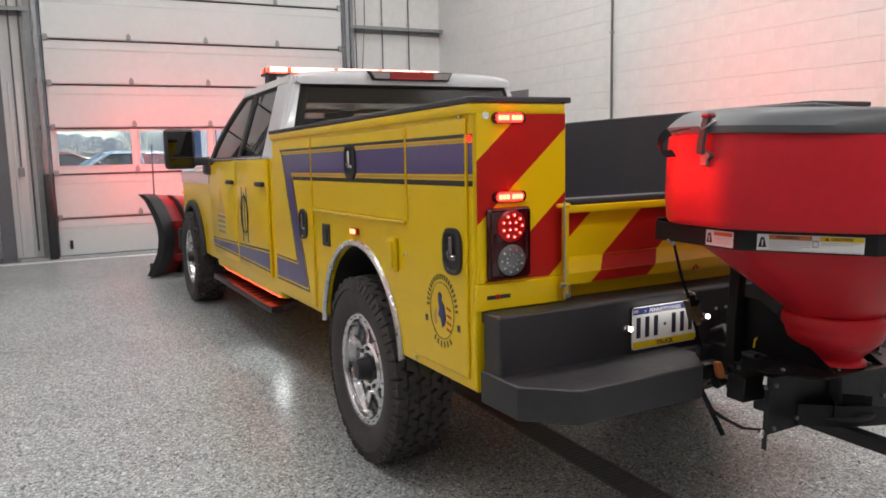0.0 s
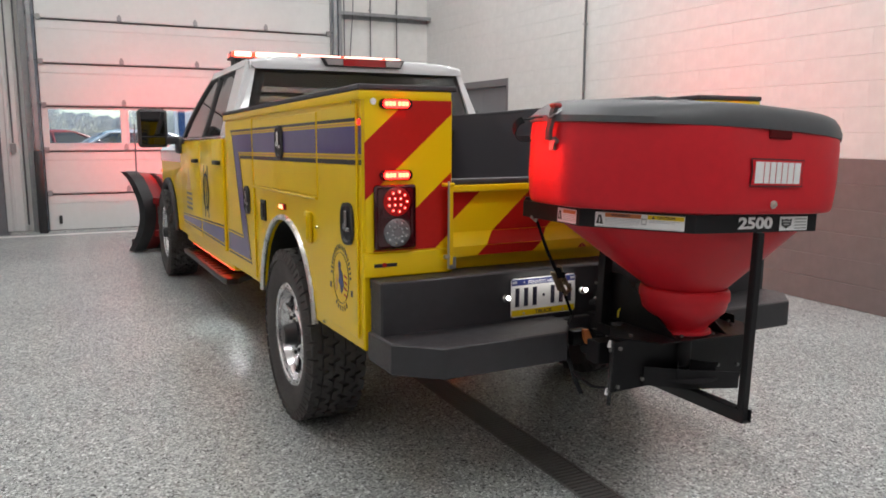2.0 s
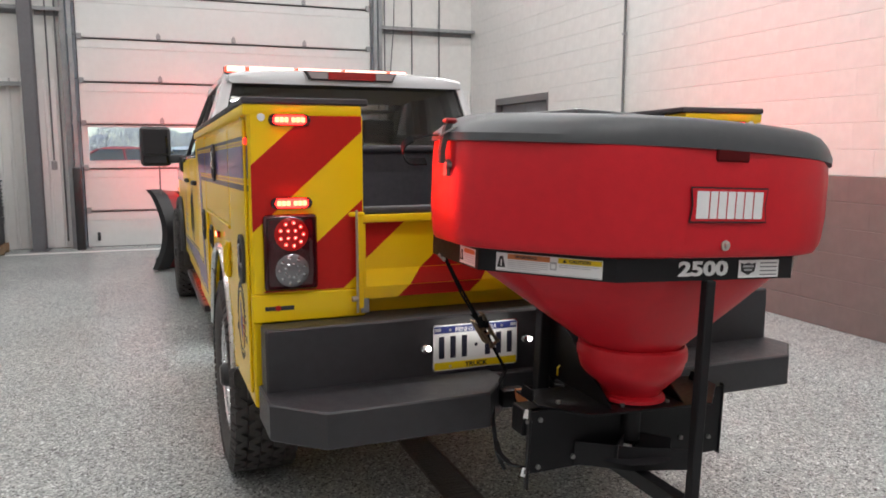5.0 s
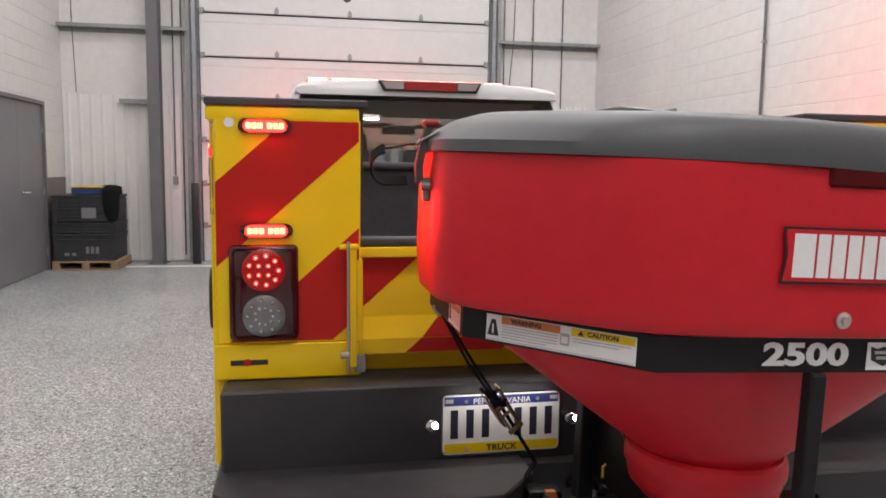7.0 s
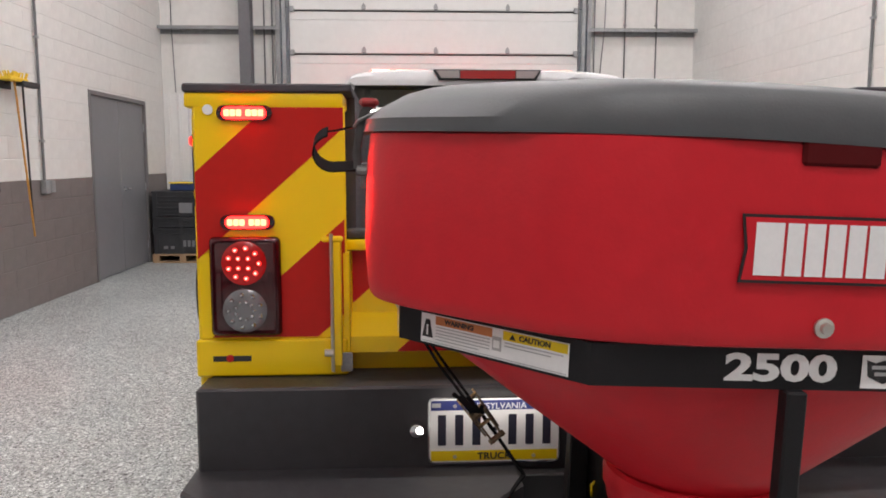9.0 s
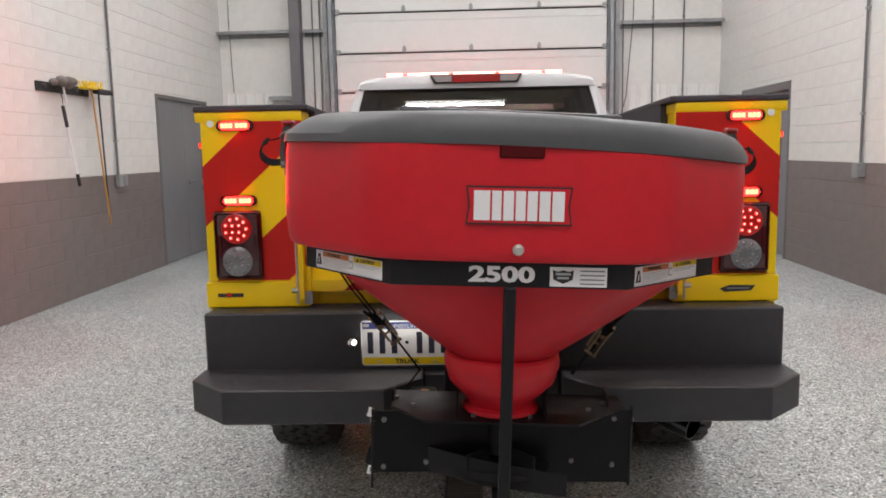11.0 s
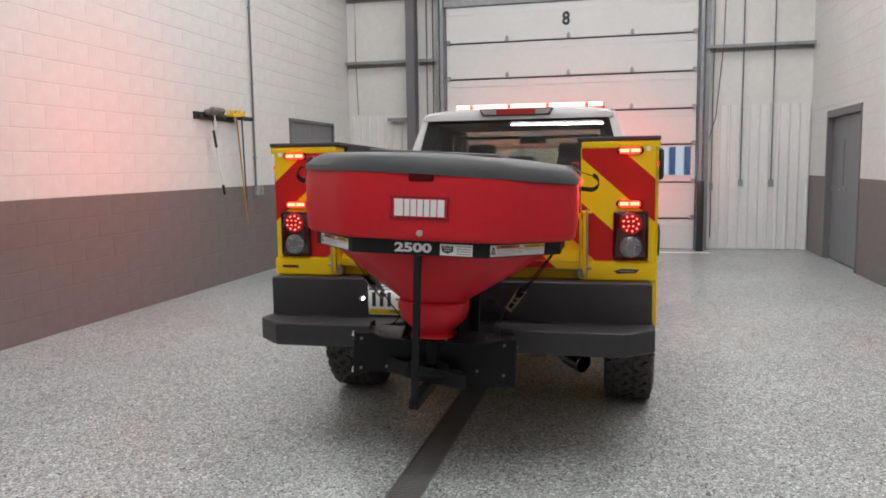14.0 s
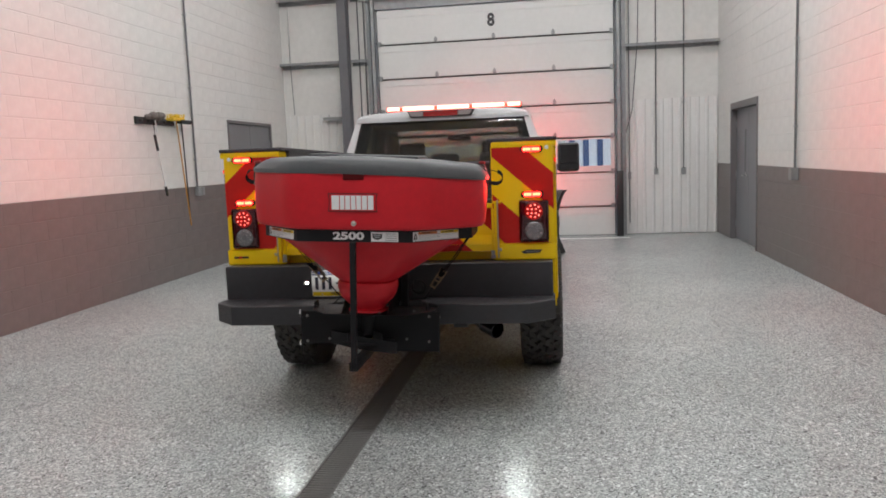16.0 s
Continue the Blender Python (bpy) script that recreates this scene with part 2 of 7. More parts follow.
M = {
    "floor": flake_floor(),
    "block_cream": material("block_cream_paint", (0.69, 0.68, 0.665), 0.5, var=0.05, scale=1.3, bump=0.35, bump_scale=90),
    "block_brown": material("block_brown_paint", (0.172, 0.147, 0.143), 0.45, var=0.08, scale=1.5, bump=0.35, bump_scale=90),
    "ceiling": material("ceiling_white", (0.75, 0.74, 0.72), 0.8, var=0.05, scale=0.6),
    "liner": material("white_liner_sheet", (0.76, 0.75, 0.74), 0.35, var=0.03, scale=2),
    "vinyl": material("white_vinyl_insulation", (0.72, 0.71, 0.69), 0.55, var=0.05, scale=1.2, bump=0.6, bump_scale=7),
    "galv": material("galvanised_steel", (0.30, 0.305, 0.312), 0.48, 0.35, var=0.2, scale=12, rough_var=0.12),
    "rail": material("dark_galvanised_rail", (0.032, 0.032, 0.034), 0.75, 0.0, spec=0.2, var=0.2, scale=14),
    "conduit": material("dull_conduit", (0.14, 0.14, 0.145), 0.6, 0.2, var=0.2, scale=14),
    "steel_grey": material("grey_painted_steel", (0.12, 0.125, 0.135), 0.45, var=0.08, scale=3),
    "column_grey": material("grey_column_paint", (0.135, 0.132, 0.143), 0.5, var=0.08, scale=3),
    "door_grey": material("grey_door_paint", (0.19, 0.19, 0.205), 0.42, var=0.05, scale=2.5, bump=0.05),
    "frame_grey": material("grey_frame_paint", (0.15, 0.14, 0.145), 0.42, var=0.05, scale=3),
    "od_white": material("overhead_door_white", (0.66, 0.66, 0.65), 0.38, var=0.03, scale=1.5, bump=0.08, bump_scale=200),
    "black_paint": material("black_painted_steel", (0.02, 0.02, 0.022), 0.35, var=0.2, scale=10, bump=0.1),
    "black_plastic": material("black_plastic", (0.022, 0.022, 0.024), 0.5, var=0.15, scale=14, bump=0.15, bump_scale=250),
    "bedliner": material("charcoal_spray_liner", (0.054, 0.050, 0.057), 0.58, spec=0.35, var=0.18, scale=4, bump=0.45, bump_scale=420, rough_var=0.08),
    "bumper": material("black_spray_liner", (0.035, 0.034, 0.038), 0.46, spec=0.5, var=0.18, scale=4, bump=0.4, bump_scale=420, rough_var=0.08),
    "yellow": material("yellow_truck_paint", (0.88, 0.60, 0.002), 0.33, coat=0.28, spec=0.35, var=0.012, scale=1.2),
    "decal_red": material("red_reflective_decal", (0.47, 0.012, 0.008), 0.4, spec=0.3, var=0.05, scale=6),
    "decal_yellow": material("yellow_reflective_decal", (0.80, 0.58, 0.004), 0.3, coat=0.5, var=0.04, scale=6),
    "purple": material("purple_stripe_vinyl", (0.085, 0.06, 0.2), 0.3, coat=0.5, var=0.08, scale=9),
    "decal_black": material("black_vinyl", (0.02, 0.018, 0.02), 0.35, coat=0.3),
    "decal_gold": material("gold_vinyl", (0.62, 0.36, 0.06), 0.35, coat=0.3),
    "decal_white": material("white_vinyl", (0.8, 0.8, 0.8), 0.35, var=0.03, scale=20),
    "decal_grey": material("grey_print", (0.2, 0.2, 0.21), 0.4),
    "print_grey": material("fine_grey_print", (0.42, 0.42, 0.43), 0.5),
    "decal_orange": material("orange_print", (0.58, 0.19, 0.06), 0.4),
    "decal_blue": material("navy_print", (0.03, 0.04, 0.16), 0.35),
    "white_paint": material("white_truck_paint", (0.63, 0.63, 0.64), 0.28, coat=0.8, var=0.01, scale=2),
    "chrome": material("chrome", (0.8, 0.8, 0.8), 0.12, 1.0, rough_var=0.05, scale=12),
    "alloy": material("machined_alloy", (0.78, 0.78, 0.79), 0.17, 1.0, var=0.03, scale=18, rough_var=0.06),
    "brushed": material("brushed_aluminium", (0.68, 0.68, 0.67), 0.3, 1.0, var=0.08, scale=25, rough_var=0.08),
    "zinc": material("zinc_bolt", (0.6, 0.58, 0.53), 0.35, 0.9),
    "brass": material("yellow_zinc_buckle", (0.26, 0.19, 0.12), 0.35, 0.8, var=0.3, scale=40),
    "rubber": material("tyre_rubber", (0.055, 0.051, 0.050), 0.7, var=0.25, scale=9, bump=0.3, bump_scale=180),
    "webbing": material("black_webbing", (0.007, 0.007, 0.008), 0.9, spec=0.2, bump=0.5, bump_scale=500),
    "hopper": material("red_moulded_plastic", (0.57, 0.013, 0.023), 0.44, spec=0.35, var=0.07, scale=3.5, bump=0.12, bump_scale=160, rough_var=0.06),
    "recess_shade_red": material("shaded_red_recess", (0.085, 0.004, 0.005), 0.7, spec=0.15),
    "lid": material("grey_moulded_plastic", (0.070, 0.073, 0.079), 0.45, var=0.06, scale=4, bump=0.08, bump_scale=260),
    "frame_black": material("black_powder_coat", (0.011, 0.0105, 0.012), 0.46, spec=0.25, var=0.15, scale=8, bump=0.15, bump_scale=300, rough_var=0.08),
    "black_chrome": material("black_chrome", (0.055, 0.054, 0.057), 0.14, 1.0),
    "dull_bolt": material("dull_bolt_steel", (0.20, 0.195, 0.19), 0.4, 0.6, var=0.2, scale=30),
    "led_point": material("hot_diode_point", (0.5, 0.2, 0.1), 0.3, emit=(1.0, 0.42, 0.34), emit_strength=1.6),
    "shield_black": material("black_shield_plate", (0.007, 0.0065, 0.0075), 0.38, spec=0.2, var=0.2, scale=7, rough_var=0.1),
    "gloss_black": material("gloss_black_paint", (0.005, 0.005, 0.006), 0.36, spec=0.25, var=0.2, scale=10, rough_var=0.08),
    "plow_red": material("red_plow_paint", (0.26, 0.010, 0.012), 0.32, coat=0.5, var=0.1, scale=5),
    "headlining": material("grey_headlining", (0.075, 0.075, 0.078), 0.9, var=0.06, scale=6, bump=0.2, bump_scale=300),
    "interior": material("charcoal_cloth", (0.06, 0.062, 0.066), 0.85, var=0.2, scale=10, bump=0.3, bump_scale=300),
    "tail_smoke": material("dark_red_lens", (0.050, 0.003, 0.006), 0.10, coat=0.5),
    "lens_clear": material("clear_lens", (0.20, 0.20, 0.21), 0.15, 0.4, coat=0.6),
    "lens_cup": material("reflector_cup", (0.55, 0.55, 0.57), 0.14, 1.0),
    "lens_pale": material("pale_cargo_lens", (0.38, 0.33, 0.33), 0.15, 0.2, coat=0.6),
    "lens_dark": material("glowing_red_lens", (0.06, 0.004, 0.004), 0.25, emit=(1.0, 0.004, 0.004), emit_strength=0.07),
    "lens_red": material("red_lens", (0.35, 0.01, 0.01), 0.15, coat=0.8),
    "lens_amber": material("amber_lens", (0.6, 0.2, 0.05), 0.2, coat=0.5, emit=(1, 0.3, 0.1), emit_strength=0.45),
    "led_red": material("lit_red_diodes", (0.3, 0.01, 0.01), 0.3, emit=(1.0, 0.022, 0.014), emit_strength=1.0),
    "led_hot": material("lit_orange_red_diodes", (0.3, 0.05, 0.02), 0.3, emit=(1.0, 0.105, 0.045), emit_strength=4.4),
    "led_bar": material("lit_light_bar_module", (0.9, 0.4, 0.3), 0.3, emit=(1.0, 0.46, 0.36), emit_strength=1.5),
    "led_lens": material("lit_red_lens", (0.12, 0.002, 0.002), 0.2, emit=(1.0, 0.008, 0.006), emit_strength=7.0),
    "bar_lens": material("lit_bar_lens", (0.5, 0.05, 0.03), 0.15, coat=0.8, emit=(1.0, 0.07, 0.03), emit_strength=1.0),
    "led_white": material("lit_white_lamp", (0.9, 0.9, 0.9), 0.3, emit=(1.0, 0.97, 0.9), emit_strength=4),
    "led_work": material("lit_work_lamp", (0.9, 0.9, 0.9), 0.3, emit=(0.94, 1.0, 0.97), emit_strength=100),
    "led_strip": material("lit_strip_diffuser", (0.9, 0.9, 0.9), 0.3, emit=(1.0, 0.97, 0.92), emit_strength=3),
    "glow_sill": material("lit_sill_strip", (0.9, 0.2, 0.1), 0.3, emit=(1.0, 0.055, 0.015), emit_strength=1.6),
    "tint": glass("tinted_glass", (0.3, 0.31, 0.31)),
    "tint_rear": glass("rear_tinted_glass", (0.56, 0.57, 0.57)),
    "clear": glass("window_glass", (0.9, 0.92, 0.92)),
    "mirror": material("mirror_glass", (0.07, 0.07, 0.074), 0.02, 1.0),
    "wood": material("pallet_pine", (0.32, 0.21, 0.12), 0.8, var=0.3, scale=7, bump=0.4),
    "crate": material("black_crate_plastic", (0.028, 0.029, 0.033), 0.55, var=0.2, scale=6, bump=0.2),
    "blue": material("blue_tarp", (0.02, 0.045, 0.13), 0.6, var=0.2, scale=9),
    "yellow_plastic": material("yellow_bristle", (0.75, 0.5, 0.03), 0.6, var=0.25, scale=40, bump=0.6),
    "mop": material("grey_mop_yarn", (0.17, 0.155, 0.145), 0.95, var=0.3, scale=30, bump=1.0, bump_scale=120),
    "handle_wood": material("varnished_handle", (0.5, 0.24, 0.05), 0.4, var=0.15, scale=15),
    "asphalt": material("asphalt", (0.16, 0.16, 0.16), 0.9, var=0.2, scale=3, bump=0.4),
    "grass": material("dry_grass", (0.30, 0.28, 0.19), 0.95, var=0.35, scale=2.5),
    # far twigs and bark are lightened in colour to stand for haze
    "leaf": material("hazed_bare_twig", (0.49, 0.52, 0.56), 0.9, spec=0.1, var=0.12, scale=1.2),
    "bark": material("bark", (0.30, 0.28, 0.27), 0.9, var=0.3, scale=6),
    "car_white": material("car_white", (0.7, 0.71, 0.72), 0.3, coat=0.8),
    "car_blue": material("car_blue", (0.03, 0.07, 0.18), 0.3, coat=0.8),
    "car_silver": material("car_silver", (0.42, 0.47, 0.52), 0.3, coat=0.8),
    "car_red": material("car_red", (0.35, 0.02, 0.02), 0.3, coat=0.8),
    "plate_ink": material("dark_plate_ink", (0.022, 0.022, 0.04), 0.4),
    "joint": material("grey_floor_line", (0.40, 0.40, 0.39), 0.6, var=0.1, scale=9),
    "drain": material("dark_iron_grate", (0.15, 0.146, 0.142), 0.5, 0.2, var=0.25, scale=20),
    "sill": material("pale_floor_strip", (0.75, 0.75, 0.74), 0.8, var=0.12, scale=4),
}

# ---- mesh tools ----


def box(bm, a, b, bev=0.0, seg=1):
    """A box between two corners, with its edges rounded by bev."""
    lo, hi = [min(p) for p in zip(a, b)], [max(p) for p in zip(a, b)]
    vs = [bm.verts.new((x, y, z)) for x in (lo[0], hi[0]) for y in (lo[1], hi[1]) for z in (lo[2], hi[2])]
    fs = [bm.faces.new([vs[i] for i in q]) for q in ((0, 1, 3, 2), (4, 6, 7, 5), (0, 4, 5, 1), (2, 3, 7, 6), (0, 2, 6, 4), (1, 5, 7, 3))]
    if bev:
        es = list({e for f in fs for e in f.edges})
        bmesh.ops.bevel(bm, geom=es, offset=bev, segments=seg, affect="EDGES", profile=0.5)
    return vs


def lay(axis, u, v, t):
    return {"x": (t, u, v), "y": (u, t, v), "z": (u, v, t)}[axis]


def prism(bm, pts, axis, a, b, bev=0.0, seg=1):
    """A polygon drawn across an axis and pushed along it from a to b."""
    lo, hi = [bm.verts.new(lay(axis, u, v, a)) for u, v in pts], [bm.verts.new(lay(axis, u, v, b)) for u, v in pts]
    fs = [bm.faces.new(lo), bm.faces.new(hi[::-1])]
    n = len(pts)
    for i in range(n):
        fs.append(bm.faces.new((lo[i], hi[i], hi[(i + 1) % n], lo[(i + 1) % n])))
    bmesh.ops.recalc_face_normals(bm, faces=fs)
    if bev:
        es = list({e for f in fs[:2] for e in f.edges})
        bmesh.ops.bevel(bm, geom=es, offset=bev, segments=seg, affect="EDGES", profile=0.5)


def loft(bm, rings, caps=True, closed=True):
    """Skins rings of equal count."""
    rows = [[bm.verts.new(p) for p in r] for r in rings]
    fs = []
    n = len(rows[0])
    for r0, r1 in zip(rows, rows[1:]):
        for i in range(n if closed else n - 1):
            fs.append(bm.faces.new((r0[i], r0[(i + 1) % n], r1[(i + 1) % n], r1[i])))
    if caps and closed:
        fs += [bm.faces.new(rows[0][::-1]), bm.faces.new(rows[-1])]
    bmesh.ops.recalc_face_normals(bm, faces=fs)


def circle_frame(d):
    d = Vector(d).normalized()
    a = d.cross((0, 0, 1)) if abs(d.z) < 0.95 else d.cross((1, 0, 0))
    a.normalize()
    return a, d.cross(a).normalized()


def cyl(bm, p0, p1, r0, r1=None, seg=16):
    r1 = r0 if r1 is None else r1
    a, c = circle_frame(Vector(p1) - Vector(p0))
    ring = lambda p, r: [Vector(p) + r * (math.cos(k) * a + math.sin(k) * c) for k in [2 * math.pi * i / seg for i in range(seg)]]
    loft(bm, [ring(p0, r0), ring(p1, r1)])


def lathe(bm, prof, centre, axis, seg=32, caps=False):
    """Turns a profile of (radius, place along the axis) round the axis."""
    rings = []
    for r, h in prof:
        ring = []
        for i in range(seg):
            k = 2 * math.pi * i / seg
            u, v = r * math.cos(k), r * math.sin(k)
            p = lay(axis, u, v, h)
            ring.append(tuple(a + b for a, b in zip(p, centre)))
        rings.append(ring)
    loft(bm, rings, caps=caps)


def sweep(bm, pts, w, h=None, seg=8, closed=False, up=(0, 0, 1)):
    """A round rod of radius w along points, or a flat band w wide and h thick."""
    pts = [Vector(p) for p in pts]
    rings, n = [], len(pts)
    for i, p in enumerate(pts):
        q0, q1 = (pts[i - 1], pts[(i + 1) % n]) if closed else (pts[max(0, i - 1)], pts[min(n - 1, i + 1)])
        d = (q1 - q0).normalized()
        s = d.cross(Vector(up))
        s = s.normalized() if s.length > 1e-4 else d.cross(Vector((1, 0, 0))).normalized()
        t = s.cross(d).normalized()
        if h is None:
            rings.append([p + w * (math.cos(k) * s + math.sin(k) * t) for k in [2 * math.pi * j / seg for j in range(seg)]])
        else:
            rings.append([p + s * a * w / 2 + t * b * h / 2 for a, b in ((-1, -1), (1, -1), (1, 1), (-1, 1))])
    if closed:
        rings.append(rings[0])
    loft(bm, rings, caps=not closed)


def clip(poly, rect):
    """A convex polygon cut to a rectangle (u0, v0, u1, v1)."""
    u0, v0, u1, v1 = rect
    for ax, lim, keep in ((0, u0, 1), (0, u1, -1), (1, v0, 1), (1, v1, -1)):
        out = []
        for i, p in enumerate(poly):
            q = poly[(i + 1) % len(poly)]
            a, b = (p[ax] - lim) * keep, (q[ax] - lim) * keep
            if a >= 0:
                out.append(p)
            if (a > 0 > b) or (a < 0 < b):
                k = a / (a - b)
                out.append((p[0] + k * (q[0] - p[0]), p[1] + k * (q[1] - p[1])))
        poly = out
        if len(poly) < 3:
            return []
    return poly


def finish(bm, sharp=32):
    lim = radians(sharp)
    bm.normal_update()
    for f in bm.faces:
        f.smooth = True
    for e in bm.edges:
        if len(e.link_faces) == 2 and e.calc_face_angle(0) > lim:
            e.smooth = False


def mesh_of(name, bm, mat):
    finish(bm)
    me = bpy.data.meshes.new(name)
    bm.to_mesh(me)
    bm.free()
    me.materials.append(M[mat])
    return me


def host(ob):
    """The object itself, or its parent where it is a sub-part already."""
    while ob.parent and ob.parent.parent:
        ob = ob.parent
    return ob


def part(name, bm, mat, parent=None, label=""):
    ob = new(name, mesh_of(name, bm, mat))
    if parent:
        ob.parent = host(parent)
    if label:
        ob["label"] = label
    return ob


def thing(name, m, label, category, group="", kind=""):
    ob = new(name)
    ob.matrix_world = m
    ob.empty_display_size = 0.1
    return tagged(ob, label, category, group, kind)


def solid(name, bm, mat, label, category, kind="", group=""):
    return tagged(part(name, bm, mat), label, category, group, kind)


def boxes(*pairs, bev=0.0):
    bm = bmesh.new()
    for a, b in pairs:
        box(bm, a, b, bev)
    return bm


def words(name, body, size, m, mat, parent, thick=0.001, wide=1.0, bold=0.0):
    """Letters of the built-in font as a mesh; m places them, x along the line and z out of the face."""
    cu = bpy.data.curves.new(name, "FONT")
    cu.body, cu.size, cu.align_x, cu.align_y, cu.extrude, cu.offset = body, size, "CENTER", "CENTER", thick, bold
    cu.resolution_u = 3
    tmp = bpy.data.objects.new(name, cu)
    scene.collection.objects.link(tmp)
    me = bpy.data.meshes.new_from_object(tmp.evaluated_get(bpy.context.evaluated_depsgraph_get()))
    bpy.data.objects.remove(tmp)
    me.transform(m @ Matrix.Diagonal((wide, 1, 1, 1)))
    me.materials.clear()
    me.materials.append(M[mat])
    ob = new(name, me)
    ob.parent = host(parent)
    return ob


FACE_S = pose(0, 0, 0, 90, 0, 0)  # a face that looks towards -y


def on_south(x, y, z):
    return pose(x, y, z) @ FACE_S

# ---- the room ----
bm = boxes(((ROOM_W - 0.3, ROOM_S - 0.3, -0.2), (2.03, ROOM_N + 0.15, 0.0)), ((2.19, ROOM_S - 0.3, -0.2), (ROOM_E + 0.3, ROOM_N + 0.15, 0.0)),
           ((2.03, ROOM_S - 0.3, -0.2), (2.19, ROOM_S + 0.5, 0)), ((2.03, ROOM_N - 0.8, -0.2), (2.19, ROOM_N + 0.15, 0)), ((2.03, ROOM_S + 0.5, -0.2), (2.19, ROOM_N - 0.8, -0.1)))
floor = solid("floor", bm, "floor", "grey flake epoxy floor with a satin clear coat", "floor", "structure")

bm = boxes(((ROOM_W - 0.3, ROOM_S - 0.3, ROOM_H), (ROOM_E + 0.3, ROOM_N + 0.3, ROOM_H + 0.2)))
for k in range(7):
    box(bm, (ROOM_W, ROOM_S + 1.4 + 3 * k, ROOM_H - 0.24), (ROOM_E, ROOM_S + 1.52 + 3 * k, ROOM_H))
solid("ceiling", bm, "ceiling", "white ceiling deck with shallow joists", "ceiling", "structure")

solid("floor_line", boxes(((1.418, 3.4, 0.0), (1.425, 8.6, 0.0012))), "joint", "thin pale line along the epoxy floor", "floor joint", "structure")

PAINT = 6 * 0.2033  # the height of the brown dado
JOINT = 0.0035


def block_wall(name, x_face, sign, holes, label):
    """The wall behind the blocks, in a brown and a cream part, with openings (y0, y1, height)."""
    wall = None
    for mat, z0, z1 in (("block_brown", 0.0, PAINT), ("block_cream", PAINT, ROOM_H)):
        bm = bmesh.new()
        x0, x1 = x_face + sign * JOINT, x_face + sign * 0.2
        y = ROOM_S
        for h0, h1, top in holes:
            box(bm, (x0, y, z0), (x1, h0, z1))
            if top < z1:
                box(bm, (x0, h0, max(top, z0)), (x1, h1, z1))
            y = h1
        box(bm, (x0, y, z0), (x1, ROOM_N + 0.2, z1))
        ob = part(name if wall is None else "upper_wall", bm, mat, wall)
        wall = wall or tagged(ob, label, "wall", "", "structure")
    return wall


LDOOR, RDOOR = (9.24, 11.08, 2.21), (9.12, 10.84, 2.18)
wall_west = block_wall("wall_west", ROOM_W, -1, [LDOOR], "painted concrete block wall, cream above a brown dado")
wall_east = block_wall("wall_east", ROOM_E, 1, [RDOOR], "painted concrete block wall, cream above a brown dado")
bm = boxes(((ROOM_W - 0.2, ROOM_S - 0.2, 0), (ROOM_E + 0.2, ROOM_S, ROOM_H)))
solid("wall_south", bm, "block_cream", "plain cream painted block wall", "wall", "structure")

# north wall: metal building wall round the overhead door
OD0, OD1, ODH = -0.03, 4.2, 4.2
bm = boxes(((ROOM_W - 0.2, ROOM_N, 0), (OD0, ROOM_N + 0.12, ROOM_H)), ((OD1, ROOM_N, 0), (ROOM_E + 0.2, ROOM_N + 0.12, ROOM_H)), ((OD0, ROOM_N, ODH), (OD1, ROOM_N + 0.12, ROOM_H)))
wall_north = solid("wall_north", bm, "vinyl", "white vinyl-faced insulated metal wall", "wall", "structure")


def ribbed_sheet(x0, x1, z0, z1, y):
    bm = bmesh.new()
    prof, x = [], x0
    while x < x1 - 0.02:
        for dx, dy in ((0, 0), (0.045, 0), (0.06, -0.016), (0.085, -0.016), (0.10, 0)):
            if x + dx < x1:
                prof.append((x + dx, y + dy))
        x += 0.152
    prof.append((x1, y))
    lo, hi = [bm.verts.new((a, b, z0)) for a, b in prof], [bm.verts.new((a, b, z1)) for a, b in prof]
    for i in range(len(prof) - 1):
        bm.faces.new((lo[i], lo[i + 1], hi[i + 1], hi[i]))
    ext = bmesh.ops.extrude_face_region(bm, geom=list(bm.faces))
    bmesh.ops.translate(bm, verts=[v for v in ext["geom"] if isinstance(v, bmesh.types.BMVert)], vec=(0, 0.012, 0))
    bmesh.ops.recalc_face_normals(bm, faces=bm.faces)
    return bm


for x0, x1 in ((ROOM_W + 0.01, OD0 - 0.16), (OD1 + 0.14, ROOM_E - 0.01)):
    solid("liner_panel", ribbed_sheet(x0, x1, 0.01, 2.38, ROOM_N - 0.02), "liner", "white ribbed metal liner sheet on the lower wall", "wall panel", "structure")


def girt(x0, x1, z):
    bm = bmesh.new()
    pts = [(ROOM_N, z), (ROOM_N - 0.16, z), (ROOM_N - 0.16, z - 0.05), (ROOM_N - 0.155, z - 0.05), (ROOM_N - 0.155, z - 0.006), (ROOM_N - 0.006, z - 0.006), (ROOM_N - 0.006, z - 0.10), (ROOM_N, z - 0.10)]
    prism(bm, pts, "x", x0, x1)
    return solid("wall_girt", bm, "galv", "galvanised channel girt running along the wall", "girt", "structure")


for x0, x1 in ((ROOM_W, -0.70), (-0.54, OD0 - 0.14), (OD1 + 0.1, ROOM_E)):
    for z in (3.34, 4.50):
        girt(x0, x1, z)

